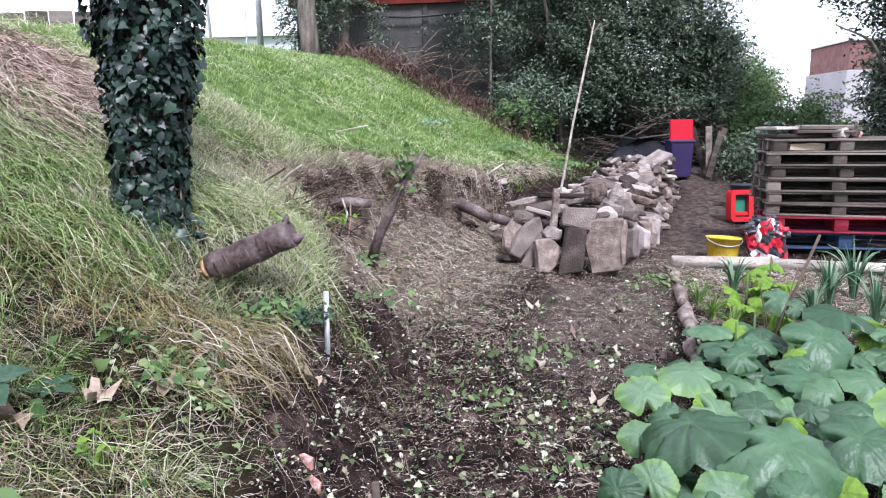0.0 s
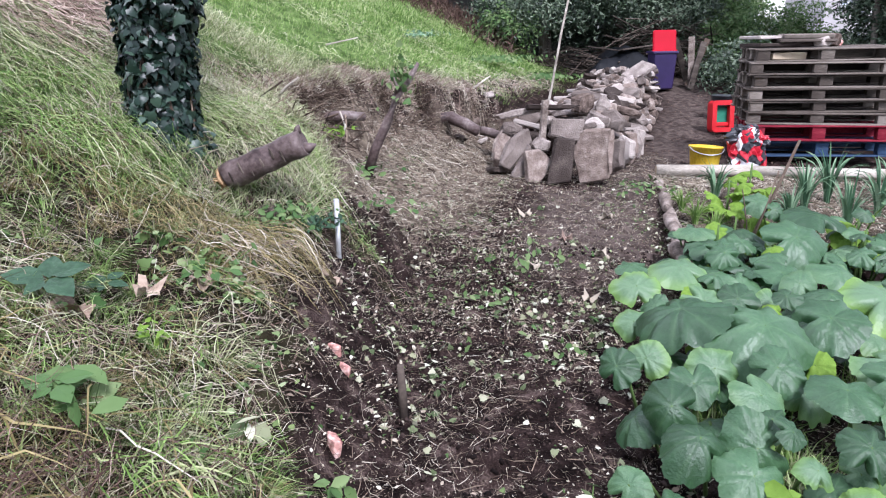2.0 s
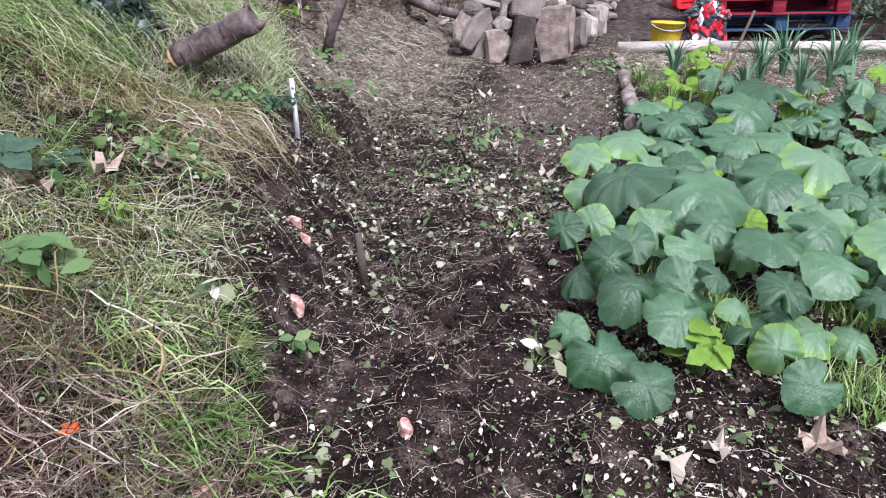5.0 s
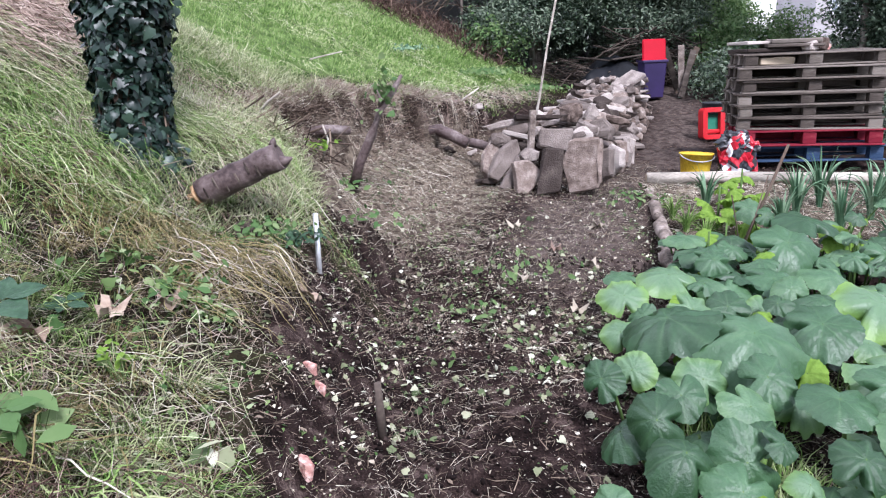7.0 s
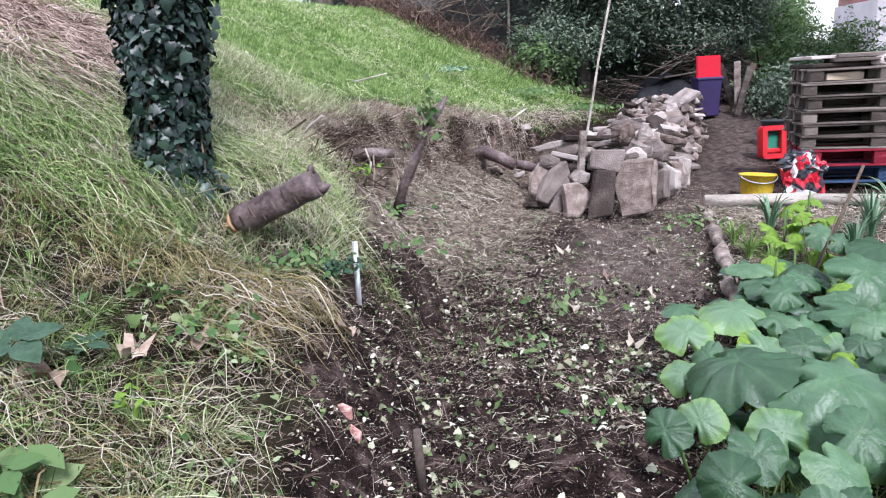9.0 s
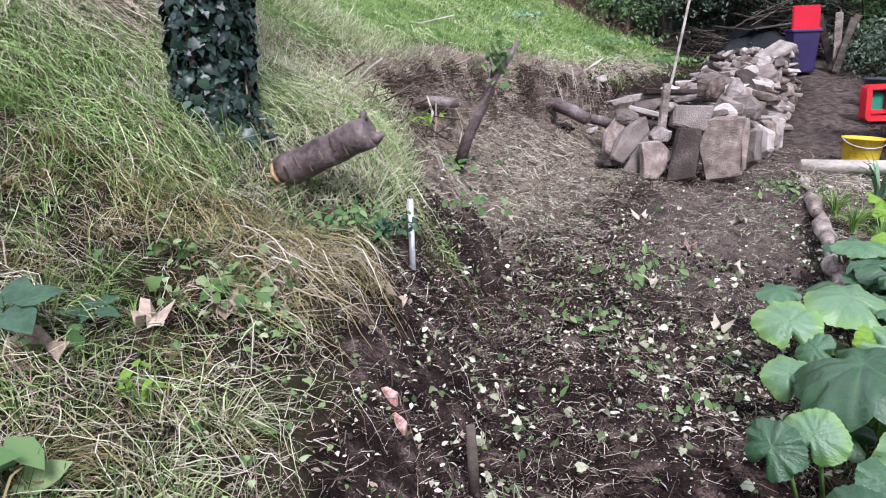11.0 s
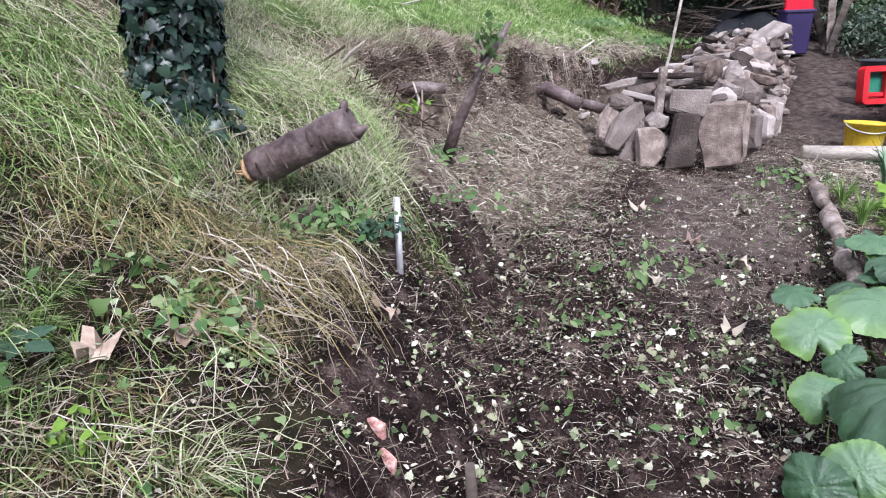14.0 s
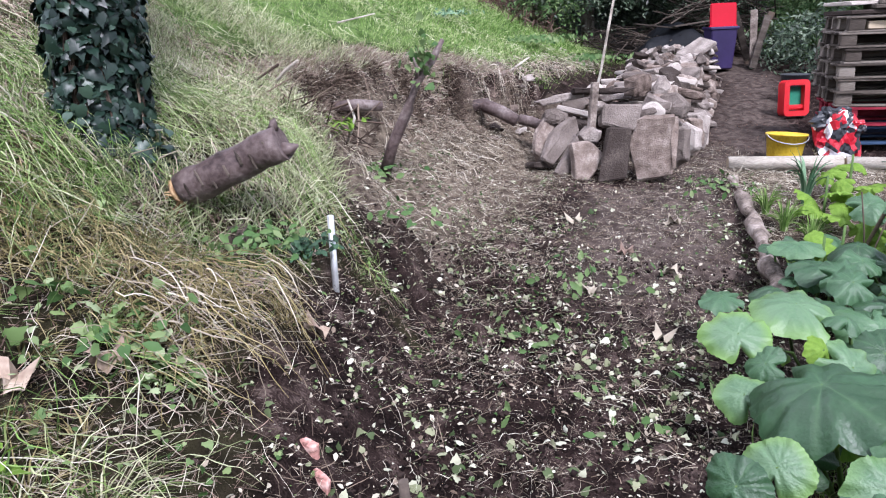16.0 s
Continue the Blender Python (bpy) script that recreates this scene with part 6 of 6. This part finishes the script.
# bent straw on the soil
strand_field(1300, (-0.8, 1.1, 1.0, 6.2), lambda x, y: (1 - turf(x, y)) * (0.2 + 0.8 * patch(x, y, 0.45, 113)), (0.0, 1.6), 0.05, 0.2, 0.001, 0.002, (0.005, 0.03), 0.03, 0.9, M["straw"], "bent_straw", "bent straws strewn on the dug soil", "straw", home=None)
tussocks(1000, -4.4, -0.2, -2.0, 5.4, 80, 0.06, 0.16, M["sedge"], "grass_tussocks", "green tussocks of long grass on the bank", 5)
tussocks(420, -2.8, -0.2, 1.0, 4.6, 80, 0.05, 0.14, M["lawn"], "fresh_tussocks", "bright green tussocks among the dead grass", 9)
tussocks(260, -2.8, -0.25, 1.1, 4.4, 70, 0.05, 0.14, M["tawny"], "tawny_tussocks", "tawny yellow tussocks among the green grass", 27)
bundles(150, -3.2, -0.2, 0.9, 5.2, 30, 0.06, 0.18, M["straw"], "combed_straw", "combed bundles of pale dead grass on the bank", 14)
brow = lambda x, y: np.interp(y, [8.2, 14], [-0.1, 1.7]) - x
strand_field(3800, (-0.9, 1.6, 7.8, 11.5), lambda x, y: step(-0.15, 0.0, brow(x, y)) * step(0.5, 0.2, brow(x, y)), (-0.5, 0.9), 0.06, 0.22, 0.003, 0.006, (0.0, 0.07), 0.05, 0.8, M["straw"], "brow_straw", "tan straw on the slope behind the rubble", home=None)
strand_field(2600, (-0.9, 1.6, 7.8, 11.5), lambda x, y: step(-0.15, 0.0, brow(x, y)) * step(0.4, 0.1, brow(x, y)), (-0.5, 1.0), 0.06, 0.2, 0.003, 0.006, (0.0, 0.06), 0.05, 0.8, M["old_hay"], "brow_straw", "brown straw on the slope behind the rubble", home=None)
strand_field(6000, (-5.0, 0.6, 4.8, 11.0), lambda x, y: step(0.1, 0.4, -inside(x, y)) * patch(x, y, 0.6, 133, 0.5, 0.7), (-0.5, 0.7), 0.08, 0.22, 0.003, 0.006, (0.02, 0.07), 0.05, 0.6, M["pale_green"], "pale_patches", "pale dry patches in the rough lawn", "grass")
# hay heap high on the bank
hx, hy = rng.normal(-2.78, 0.24, 6500), rng.normal(4.6, 0.3, 6500)
strands("hay_heap", hx, hy, rng.normal(-0.4, 0.8, len(hx)), rng.uniform(0.1, 0.35, len(hx)), rng.uniform(0.003, 0.007, len(hx)), (0.0, 0.13), 0.05, 0.8, M["old_hay"], "flattened heap of faded brown cut hay", "hay heap")
# dead grass hanging over the dug edge
seg = np.array(LIP)
u = rng.uniform(0, len(seg) - 1.001, 26000)
u = 3 + u * (len(seg) - 4) / (len(seg) - 1)
i0 = u.astype(int)
p = seg[i0] + (seg[i0 + 1] - seg[i0]) * (u - i0)[:, None] + rng.normal(0, 0.05, (len(u), 2)) + np.array([-0.05, 0.04])
hang = len(u) // 2
for cut, colour in ((slice(0, hang), "straw"), (slice(hang, 2 * hang), "old_hay")):
    c = p[cut]
    blades("overhanging_grass", on_ground(c[:, 0], c[:, 1]), rng.uniform(0.03, 0.12, hang) * (0.4 + vnoise(c[:, 0], c[:, 1], 0.2, 3)), rng.uniform(0.002, 0.005, hang), (0.9, -0.6), M[colour], "dead grass hanging over the dug edge", flop=0.9, down=rng.uniform(-0.5, 0.5, hang))

p = p + np.stack([rng.uniform(0.0, 0.16, len(u)), rng.uniform(-0.12, 0.0, len(u))], 1)
p = p[vnoise(p[:, 0], p[:, 1], 0.16, 5) > 0.5]
# Roots in dark twig brown, which also paints the shadow spots under the lip.
blades("root_fringe", on_ground(p[:, 0], p[:, 1]), rng.uniform(0.03, 0.12, len(p)), rng.uniform(0.002, 0.005, len(p)), (0.5, -0.5), M["twig"], "brown roots and thatch hanging from the dug edge", flop=1.0, down=rng.uniform(-0.6, 0.3, len(p)))
bt = []
for k in range(26):
    a = random.uniform(0, 6.28)
    b0 = Vector((-1.47 + 0.2 * math.cos(a), 3.68 + 0.2 * math.sin(a), 0.0))
    b0.z = h1(b0.x, b0.y) + 0.02
    d = Vector((random.uniform(-0.18, 0.18), random.uniform(-0.15, 0.05), random.uniform(0.02, 0.16)))
    bt.append(([b0, b0 + d * 0.5 + Vector((0, -0.03, 0.03)), b0 + d], [0.004, 0.003, 0.0015]))
tagged(new("dead_stalks", tubes("dead_stalks", bt, M["straw"])), "dead stalks tangled round the ivy-clad trunk", "dead stalks", kind="stuff")


def lying(n, x0, x1, y0, y1, want, lmin, lmax, wmin, wmax, material, name, label, category="straw"):
    P = field(n, x0, x1, y0, y1, want, lift=0.006)
    k = len(P)
    up = rng.normal(size=(k, 3)) * np.array([1, 1, 0.22])
    me = scatter(name, BLADE_V, BLADE_F, P, axes_of(up, rng.uniform(0, 6.28, k)), np.stack([rng.uniform(wmin, wmax, k), rng.uniform(0.01, 0.05, k), rng.uniform(lmin, lmax, k)], 1), material)
    return tagged(new(name, me), label, category, kind="stuff")


soil = lambda x, y: (1 - 0.8 * turf(x, y))
mulch = lambda x, y: soil(x, y) * step(0.08, 0.2, inside(x, y)) * step(0.6, -0.1, x - np.interp(y, [4.5, 7], [-0.45, 0.45])) * step(4.2, 4.8, y) * (0.45 + 0.55 * step(0.3, 0.6, vnoise(x, y, 0.35, 81)))
lying(30000, -1.6, 1.2, 4.0, 8.6, mulch, 0.02, 0.1, 0.0012, 0.0035, M["straw"], "straw_mulch", "pale straw and chippings over the dug bank")
lying(38000, -1.0, 1.7, -0.5, 7.5, lambda x, y: soil(x, y) * (0.3 + 0.7 * step(0.35, 0.65, vnoise(x, y, 0.4, 21))), 0.01, 0.085, 0.0008, 0.0024, M["straw"], "loose_straw", "loose straw scattered on the soil")
lying(22000, -1.0, 1.7, -0.5, 8, soil, 0.015, 0.11, 0.0012, 0.004, M["twig"], "loose_twigs", "dark twigs scattered on the soil", "twigs")
for colour, many in (("straw", 30000), ("old_hay", 26000), ("twig", 7000)):
    lying(many, -1.8, 0.1, 4.8, 8.5, lambda x, y: step(-0.03, 0.03, inside(x, y)) * step(0.32, 0.16, inside(x, y)), 0.02, 0.1, 0.0015, 0.004, M[colour], "wall_thatch", "dead grass and roots matted on the dug wall", "dead grass")
lying(11000, 1.4, 3.8, 5.2, 6.6, lambda x, y: 0 * x + 1, 0.03, 0.12, 0.002, 0.005, M["straw"], "bed_straw", "straw mulch on the vegetable bed")
for colour, many in (("hay", 42000), ("straw", 16000)):
    lying(many, -3.0, -0.2, 0.8, 4.6, lambda x, y: turf(x, y) * (0.4 + 0.6 * vnoise(x, y, 0.3, 141)), 0.02, 0.09, 0.001, 0.0026, M[colour], "bank_thatch", "fine dead thatch at the roots of the bank's grass", "dead grass")
lying(4000, -2.6, -0.1, 0.9, 4.6, lambda x, y: turf(x, y) * step(0.4, 0.6, vnoise(x, y, 0.5, 17)), 0.06, 0.22, 0.001, 0.002, M["straw"], "fallen_straw", "fallen straw lying on the near bank")


P = field(45000, -4.5, 1.2, 4.4, 11.5, lambda x, y: turf(x, y) * step(0.5, 0.1, -inside(x, y)) * step(0.38, 0.6, vnoise(x, y, 0.45, 61)))
blades("pale_grass", P, rng.uniform(0.05, 0.16, len(P)), rng.uniform(0.003, 0.007, len(P)), (0.7, -0.2), M["pale_green"], "pale dead grass above the dug edge", flop=1.2)
P = field(26000, -3.0, -0.8, 3.5, 6.3, lambda x, y: turf(x, y) * step(0.25, 0.5, vnoise(x, y, 0.5, 63)))
blades("pale_tangle", P, rng.uniform(0.05, 0.17, len(P)), rng.uniform(0.002, 0.006, len(P)), (0.6, -0.2), M["pale_green"], "pale tangled grass round the ivy-clad trunk", flop=1.5)
cx, cy = rng.normal(-0.9, 0.45, 3600), rng.normal(1.4, 0.28, 3600)
ok = turf(cx, cy) > 0.5
cx, cy = cx[ok], cy[ok]
cp = on_ground(cx, cy, 0.02) + np.stack([0 * cx, 0 * cx, 0.1 * vnoise(cx, cy, 0.25, 5)], 1)
half = int(len(cp) * 0.6)
blades("cut_grass", cp[:half], rng.uniform(0.08, 0.27, half), rng.uniform(0.0012, 0.0035, half), (0.7, -0.1), M["rust"], "swath of cut russet grass at the bank's foot", "cut grass", 2.2)
blades("cut_grass", cp[half:], rng.uniform(0.06, 0.22, len(cp) - half), rng.uniform(0.0012, 0.0032, len(cp) - half), (0.7, -0.1), M["hay"], "swath of cut brown grass at the bank's foot", "cut grass", 2.0)


def leaves_on(n, x0, x1, y0, y1, want, smin, smax, material, name, label, tv=LEAF_V, tf=LEAF_F, tilt=0.45, lift=0.01):
    P = field(n, x0, x1, y0, y1, want, lift=lift)
    k = len(P)
    up = rng.normal(size=(k, 3)) * tilt + np.array([0, 0, 1.0])
    s = rng.uniform(0, 1, (k, 1)) ** 2.2 * (smax - smin) + smin
    me = scatter(name, tv, tf, P, axes_of(up, rng.uniform(0, 6.28, k)), s * np.array([[1, 1, 1.6]]), material)
    return tagged(new(name, me), label, "leaf litter", kind="stuff")


leaves_on(19000, -0.9, 2.4, 1.0, 9.5, lambda x, y: soil(x, y) * step(7.2, 6.2, y) * (0.35 + 0.65 * step(0.35, 0.6, vnoise(x, y, 0.5, 31))), 0.004, 0.028, M["litter_pale"], "pale_litter", "pale dead leaves and chips scattered on the soil")
leaves_on(7000, -0.9, 1.6, 1.0, 6.5, lambda x, y: soil(x, y) * (0.15 + 0.85 * step(0.5, 0.68, vnoise(x, y, 0.42, 33))), 0.005, 0.024, M["litter_green"], "green_litter", "green weed leaves scattered on the soil", IVY_V, IVY_F, 0.6)
leaves_on(7000, -0.8, 1.7, 1.1, 6.8, lambda x, y: soil(x, y) * (0.12 + 0.88 * step(0.45, 0.62, vnoise(x, y, 0.38, 35))) * step(6.9, 6.2, y), 0.006, 0.042, M["litter_mix"], "torn_leaves", "torn green and pale leaves strewn over the soil", IVY_V, IVY_F, 0.75)
leaves_on(4200, -2.6, -0.2, 1.0, 4.5, lambda x, y: turf(x, y) * step(0.5, 0.65, vnoise(x, y, 0.3, 41)), 0.01, 0.03, M["litter_green"], "bank_weeds", "small ivy and weed leaves among the grass", IVY_V, IVY_F, 0.6, 0.07)
leaves_on(62000, -1.0, 1.8, -0.5, 7.5, lambda x, y: soil(x, y) * (0.25 + 0.75 * step(0.3, 0.6, vnoise(x, y, 0.5, 71))), 0.002, 0.011, M["litter_pale"], "fine_chips", "fine pale chips and fragments over the soil", DIAMOND_V, DIAMOND_F, 0.6, 0.004)
leaves_on(16000, 0.3, 4.2, -1.5, 5.4, lambda x, y: 0 * x + 1, 0.004, 0.02, M["litter_pale"], "bed_chips", "pale chips on the bed's soil", DIAMOND_V, DIAMOND_F, 0.6, 0.004)


def build_clods():
    """Crumbs of dug soil."""
    P = field(24000, -0.9, 1.6, 1.1, 5.0, lambda x, y: soil(x, y) * step(0.3, 0.7, vnoise(x, y, 0.3, 51)), lift=0.004)
    bm = bmesh.new()
    bmesh.ops.create_cube(bm, size=0.8)
    tv = np.array([v.co[:] for v in bm.verts]) * (1 + 0.4 * rng.uniform(-1, 1, (len(bm.verts), 1)))
    tf = [tuple(v.index for v in f.verts) for f in bm.faces]
    bm.free()
    k = len(P)
    s = (0.004 + 0.018 * rng.uniform(0, 1, (k, 1)) ** 4) * rng.uniform(0.6, 1.2, (k, 3))
    clod = mat("soil_clod", [(0.006, 0.004, 0.0035), (0.017, 0.011, 0.0095), (0.05, 0.035, 0.03)], 0.95, 20, 0.6, 90, island=0.5)
    tagged(new("soil_clods", scatter("soil_clods", tv, tf, P, axes_of(rng.normal(size=(k, 3)), rng.uniform(0, 6, k)), s, clod)), "dark crumbs and clods of dug soil", "soil", kind="stuff")


build_clods()
MAPLE_V = [(0, 0, 0.02)] + [(math.cos(a) * r, math.sin(a) * r, 0.11 * math.sin(3 * a) - 0.1 * r) for a, r in zip(np.linspace(-1.57, 4.71, 17)[:-1], [0.2, 0.4, 0.34, 0.48, 0.36, 0.52, 0.38, 0.48, 0.58, 0.48, 0.38, 0.52, 0.36, 0.48, 0.34, 0.4])]
MAPLE_F = [(0, 1 + i, 1 + (i + 1) % 16) for i in range(16)]
for k, (x, y, s, m) in enumerate([(-1.0, 2.52, 0.12, "dry_leaf"), (-0.9, 2.7, 0.12, "dry_leaf"), (-1.09, 2.27, 0.15, "dry_leaf"), (0.64, 1.75, 0.11, "litter_pale"), (1.05, 1.85, 0.15, "dry_leaf"), (0.6, 4.17, 0.12, "litter_pale"), (0.78, 1.8, 0.09, "litter_pale"), (-0.62, 3.3, 0.13, "dry_leaf"), (0.33, 4.6, 0.13, "litter_pale"), (0.75, 4.9, 0.14, "litter_pale"), (0.55, 5.1, 0.12, "hay"), (0.3, 5.6, 0.13, "litter_pale"), (0.9, 5.6, 0.12, "litter_pale")]):
    me = mesh_of("blade", (np.array(MAPLE_V) + np.stack([np.zeros(17), np.zeros(17), 0.2 * np.sin(np.arange(17) * 2.4 + k) * np.hypot(np.array(MAPLE_V)[:, 0], np.array(MAPLE_V)[:, 1]) + 0.9 * np.array(MAPLE_V)[:, 0] ** 2 + 0.35 * np.array(MAPLE_V)[:, 1] ** 2 * (-1) ** k], 1)) * s * np.array([0.85, 0.95, 1.4]), MAPLE_F, M[m])
    o = thing("fallen_leaf", "curled dry fallen maple leaf", "leaf", pose(x, y, h1(x, y) + (0.045 if x < -0.7 else 0.015), 12 * math.sin(k), 14 * math.cos(k), k * 67), "fallen leaves")
    part("blade", me, o)


def weed(name, label, x, y, n, size, material, spread, hgt, seed):
    r = np.random.default_rng(seed)
    t = thing(name, label, "weed", pose(x, y, h1(x, y)))
    P = r.normal(size=(n, 3)) * np.array([spread, spread, 0.02]) + np.array([0, 0, hgt])
    up = np.stack([P[:, 0] * 3, P[:, 1] * 3, np.full(n, 0.6)], 1) + r.normal(0, 0.25, (n, 3)) + [0, -0.2, 0]
    part("foliage", scatter("foliage", LEAF_V, LEAF_F, P, axes_of(up, r.uniform(0, 6, n)), r.uniform(0.7, 1.2, (n, 1)) * size * np.array([[1, 1.1, 0.8]]), material), t)["kind"] = "stuff"
    if spread > 0.1:
        return
    part("stem", tubes("stem", [([(0, 0, -0.02), tuple(P[k] * 0.6), tuple(P[k])], [0.003, 0.002, 0.002]) for k in range(min(n, 14))], M["stem"]), t)["kind"] = "stuff"


leaves_on(6000, 0.8, 3.4, 6.2, 11.5, lambda x, y: soil(x, y), 0.005, 0.022, M["rust"], "path_litter", "small leaves and chips on the worn path")
fl = thing("nasturtium", "single orange nasturtium flower in cut grass", "flower", pose(-0.67, 1.52, h1(-0.67, 1.52) + 0.1))
orange = mat("orange_petal", [(0.75, 0.08, 0.005), (0.85, 0.16, 0.01)], 0.5, 9, 0.05, 50, translucent=0.2)
for k in range(5):
    part("petal", mesh_of("petal", np.array(LEAF_V) * np.array([0.035, 0.03, 0.05]), LEAF_F, orange), fl, pose(0.012 * math.cos(k * 1.257), 0.012 * math.sin(k * 1.257), 0, 35, 0, k * 72 - 90))
part("stem", tube("stem", [(0, 0, -0.1), (0.005, 0, -0.04), (0, 0, 0)], [0.002] * 3, M["stem"], 5), fl)


def palmate(x, y, lift, size, n, material, label, tilt, turn):
    """A bramble leaf: pointed leaflets round one stalk."""
    t = thing("bramble", label, "bramble", pose(x, y, h1(x, y) + lift, tilt, 0, turn))
    for k in range(n):
        a = 360 * k / n + 8 * math.sin(k * 3)
        L = size * (0.85 + 0.25 * math.sin(k * 2.3))
        me = mesh_of("leaflet", [(0, 0, 0), (0.3 * L, 0.25 * L, 0.03 * L), (0.36 * L, 0.55 * L, 0.0), (0.2 * L, 0.85 * L, -0.05 * L), (0, 1.1 * L, -0.14 * L), (-0.2 * L, 0.85 * L, -0.05 * L), (-0.36 * L, 0.55 * L, 0.0), (-0.3 * L, 0.25 * L, 0.03 * L), (0, 0.55 * L, -0.035 * L)],
                     [(8, i, (i + 1) % 8) for i in range(8)], material)
        part("leaflet", me, t, pose(0, 0, 0.004 * k, 0, 0, a) @ pose(0, 0.01, 0, 8))
    part("stem", tube("stem", [(0, 0, 0), (0.01, 0.02, -lift * 0.6), (0, 0.03, -lift - 0.02)], [0.003, 0.003, 0.003], M["stem"], 5), t)


palmate(-1.14, 2.26, 0.12, 0.105, 5, M["bramble"], "dark green bramble leaf on the near bank", 22, 20)
palmate(-1.08, 2.42, 0.06, 0.06, 5, M["bramble"], "small dark bramble leaf on the near bank", 15, 50)
palmate(-0.93, 1.92, 0.12, 0.075, 5, M["shrub_leaf"], "fresh green bramble leaf at the bank's foot", 15, 10)
weed("weed", "yellow-green weeds in the dug hollow", -0.98, 5.0, 40, 0.06, M["young"], 0.08, 0.05, 31)
weed("weed", "low green weeds in the dug hollow", -0.6, 4.6, 40, 0.045, M["shrub_leaf"], 0.14, 0.04, 32)
weed("weed", "low green weeds on the soil", 0.0, 4.3, 46, 0.04, M["shrub_leaf"], 0.25, 0.03, 33)
weed("bramble", "pale green bramble leaves at the bank's foot", -0.9, 1.97, 8, 0.08, M["shrub_leaf"], 0.06, 0.09, 4)
weed("nettle", "bright green seedling among dead grass", -0.88, 2.3, 16, 0.035, M["young"], 0.03, 0.09, 5)
weed("ground_ivy", "trailing ivy leaves below the bank edge", -0.9, 2.78, 26, 0.045, M["shrub_leaf"], 0.09, 0.06, 6)
weed("weed", "leafy green weeds growing beside the pipe", -0.76, 3.7, 130, 0.03, M["bramble"], 0.07, 0.1, 7)
weed("weed", "leafy green weeds under the felled log", -0.86, 3.56, 120, 0.036, M["shrub_leaf"], 0.085, 0.1, 8)
weed("weed", "leafy weeds at the leaning stake's foot", -0.86, 5.3, 70, 0.05, M["shrub_leaf"], 0.14, 0.07, 9)
weed("weed", "fern-like green weeds on the bank edge", 0.1, 10.6, 260, 0.06, M["shrub_leaf"], 0.3, 0.12, 10)
weed("weed", "fern-like green weeds on the bank edge", 0.75, 11.3, 260, 0.06, M["shrub_leaf"], 0.3, 0.1, 11)
weed("weed", "pale weeds spreading over the bank", -0.9, 9.6, 150, 0.038, M["leek"], 0.16, 0.07, 12)
weed("weed", "pale torn leaves of a weed on the soil", 0.34, 2.13, 9, 0.06, M["litter_mix"], 0.035, 0.04, 13)
weed("squash_shoot", "bright yellow-green young shoot before the pumpkins", 0.83, 2.12, 18, 0.075, M["young"], 0.035, 0.12, 23)
weed("weed", "green weed by the brick fragment", -0.35, 2.14, 9, 0.05, M["shrub_leaf"], 0.03, 0.05, 24)
weed("weed", "pale leaves of a weed at the bank's foot", -0.59, 2.11, 8, 0.065, M["litter_mix"], 0.035, 0.05, 25)
leaves_on(330, -1.25, -0.7, 2.6, 3.05, lambda x, y: blot(x, y, -0.94, 2.73, 0.2, 0.1), 0.025, 0.06, M["litter_green"], "ivy_patch", "patch of trailing green ivy on the bank", IVY_V, IVY_F, 0.5, 0.06)
leaves_on(80, -1.2, -0.6, 2.2, 3.0, lambda x, y: turf(x, y) * 0.6, 0.02, 0.045, M["shrub_leaf"], "ivy_patch", "loose pale green ivy leaves on the bank", IVY_V, IVY_F, 0.6, 0.07)
P = field(9000, 0.7, 2.0, 1.9, 3.4, lambda x, y: step(0.0, 0.2, x - np.interp(y, [1.9, 2.3, 3.4], [1.2, 0.75, 0.7])) * patch(x, y, 0.25, 121))
blades("bed_grass", P, rng.uniform(0.05, 0.18, len(P)), rng.uniform(0.003, 0.006, len(P)), (0, 0), M["lawn"], "thin green grass under the pumpkin leaves", flop=0.6)
weed("weed", "low green weeds on the soil", 0.3, 4.9, 60, 0.05, M["shrub_leaf"], 0.22, 0.03, 14)
weed("weed", "low green weeds on the soil", 0.25, 3.5, 40, 0.04, M["shrub_leaf"], 0.2, 0.03, 15)
weed("weed", "low green weeds by the edging log", 1.25, 6.2, 60, 0.045, M["shrub_leaf"], 0.12, 0.04, 16)
tagged(new("root_tangle", tubes("root_tangle", stick_runs(60, -1.15, 5.2, 0.3, 0.45, 0.55, 0.85, 0.15, 0.5, 0.006, 21, 0.7), M["twig"])), "tangle of cut roots and twigs in the dug bank", "roots", kind="stuff")
for pts, r in (([(-1.45, 5.2, 0.85), (-1.3, 5.2, 1.0), (-1.2, 5.15, 1.06)], 0.01), ([(-0.2, 8.4, 0.72), (0.02, 8.5, 0.86)], 0.014), ([(-1.3, 6.4, 1.25), (-1.05, 6.5, 1.3)], 0.008), ([(-0.95, 5.1, 0.62), (-0.9, 5.1, 0.75), (-0.93, 5.1, 0.85)], 0.008)):
    s = thing("stick", "pale dead stick lying on the dug bank", "stick")
    part("shaft", tube("shaft", pts, [r] * (len(pts) - 1) + [r * 0.6], M["pale_log"], 6, 0.1), s)
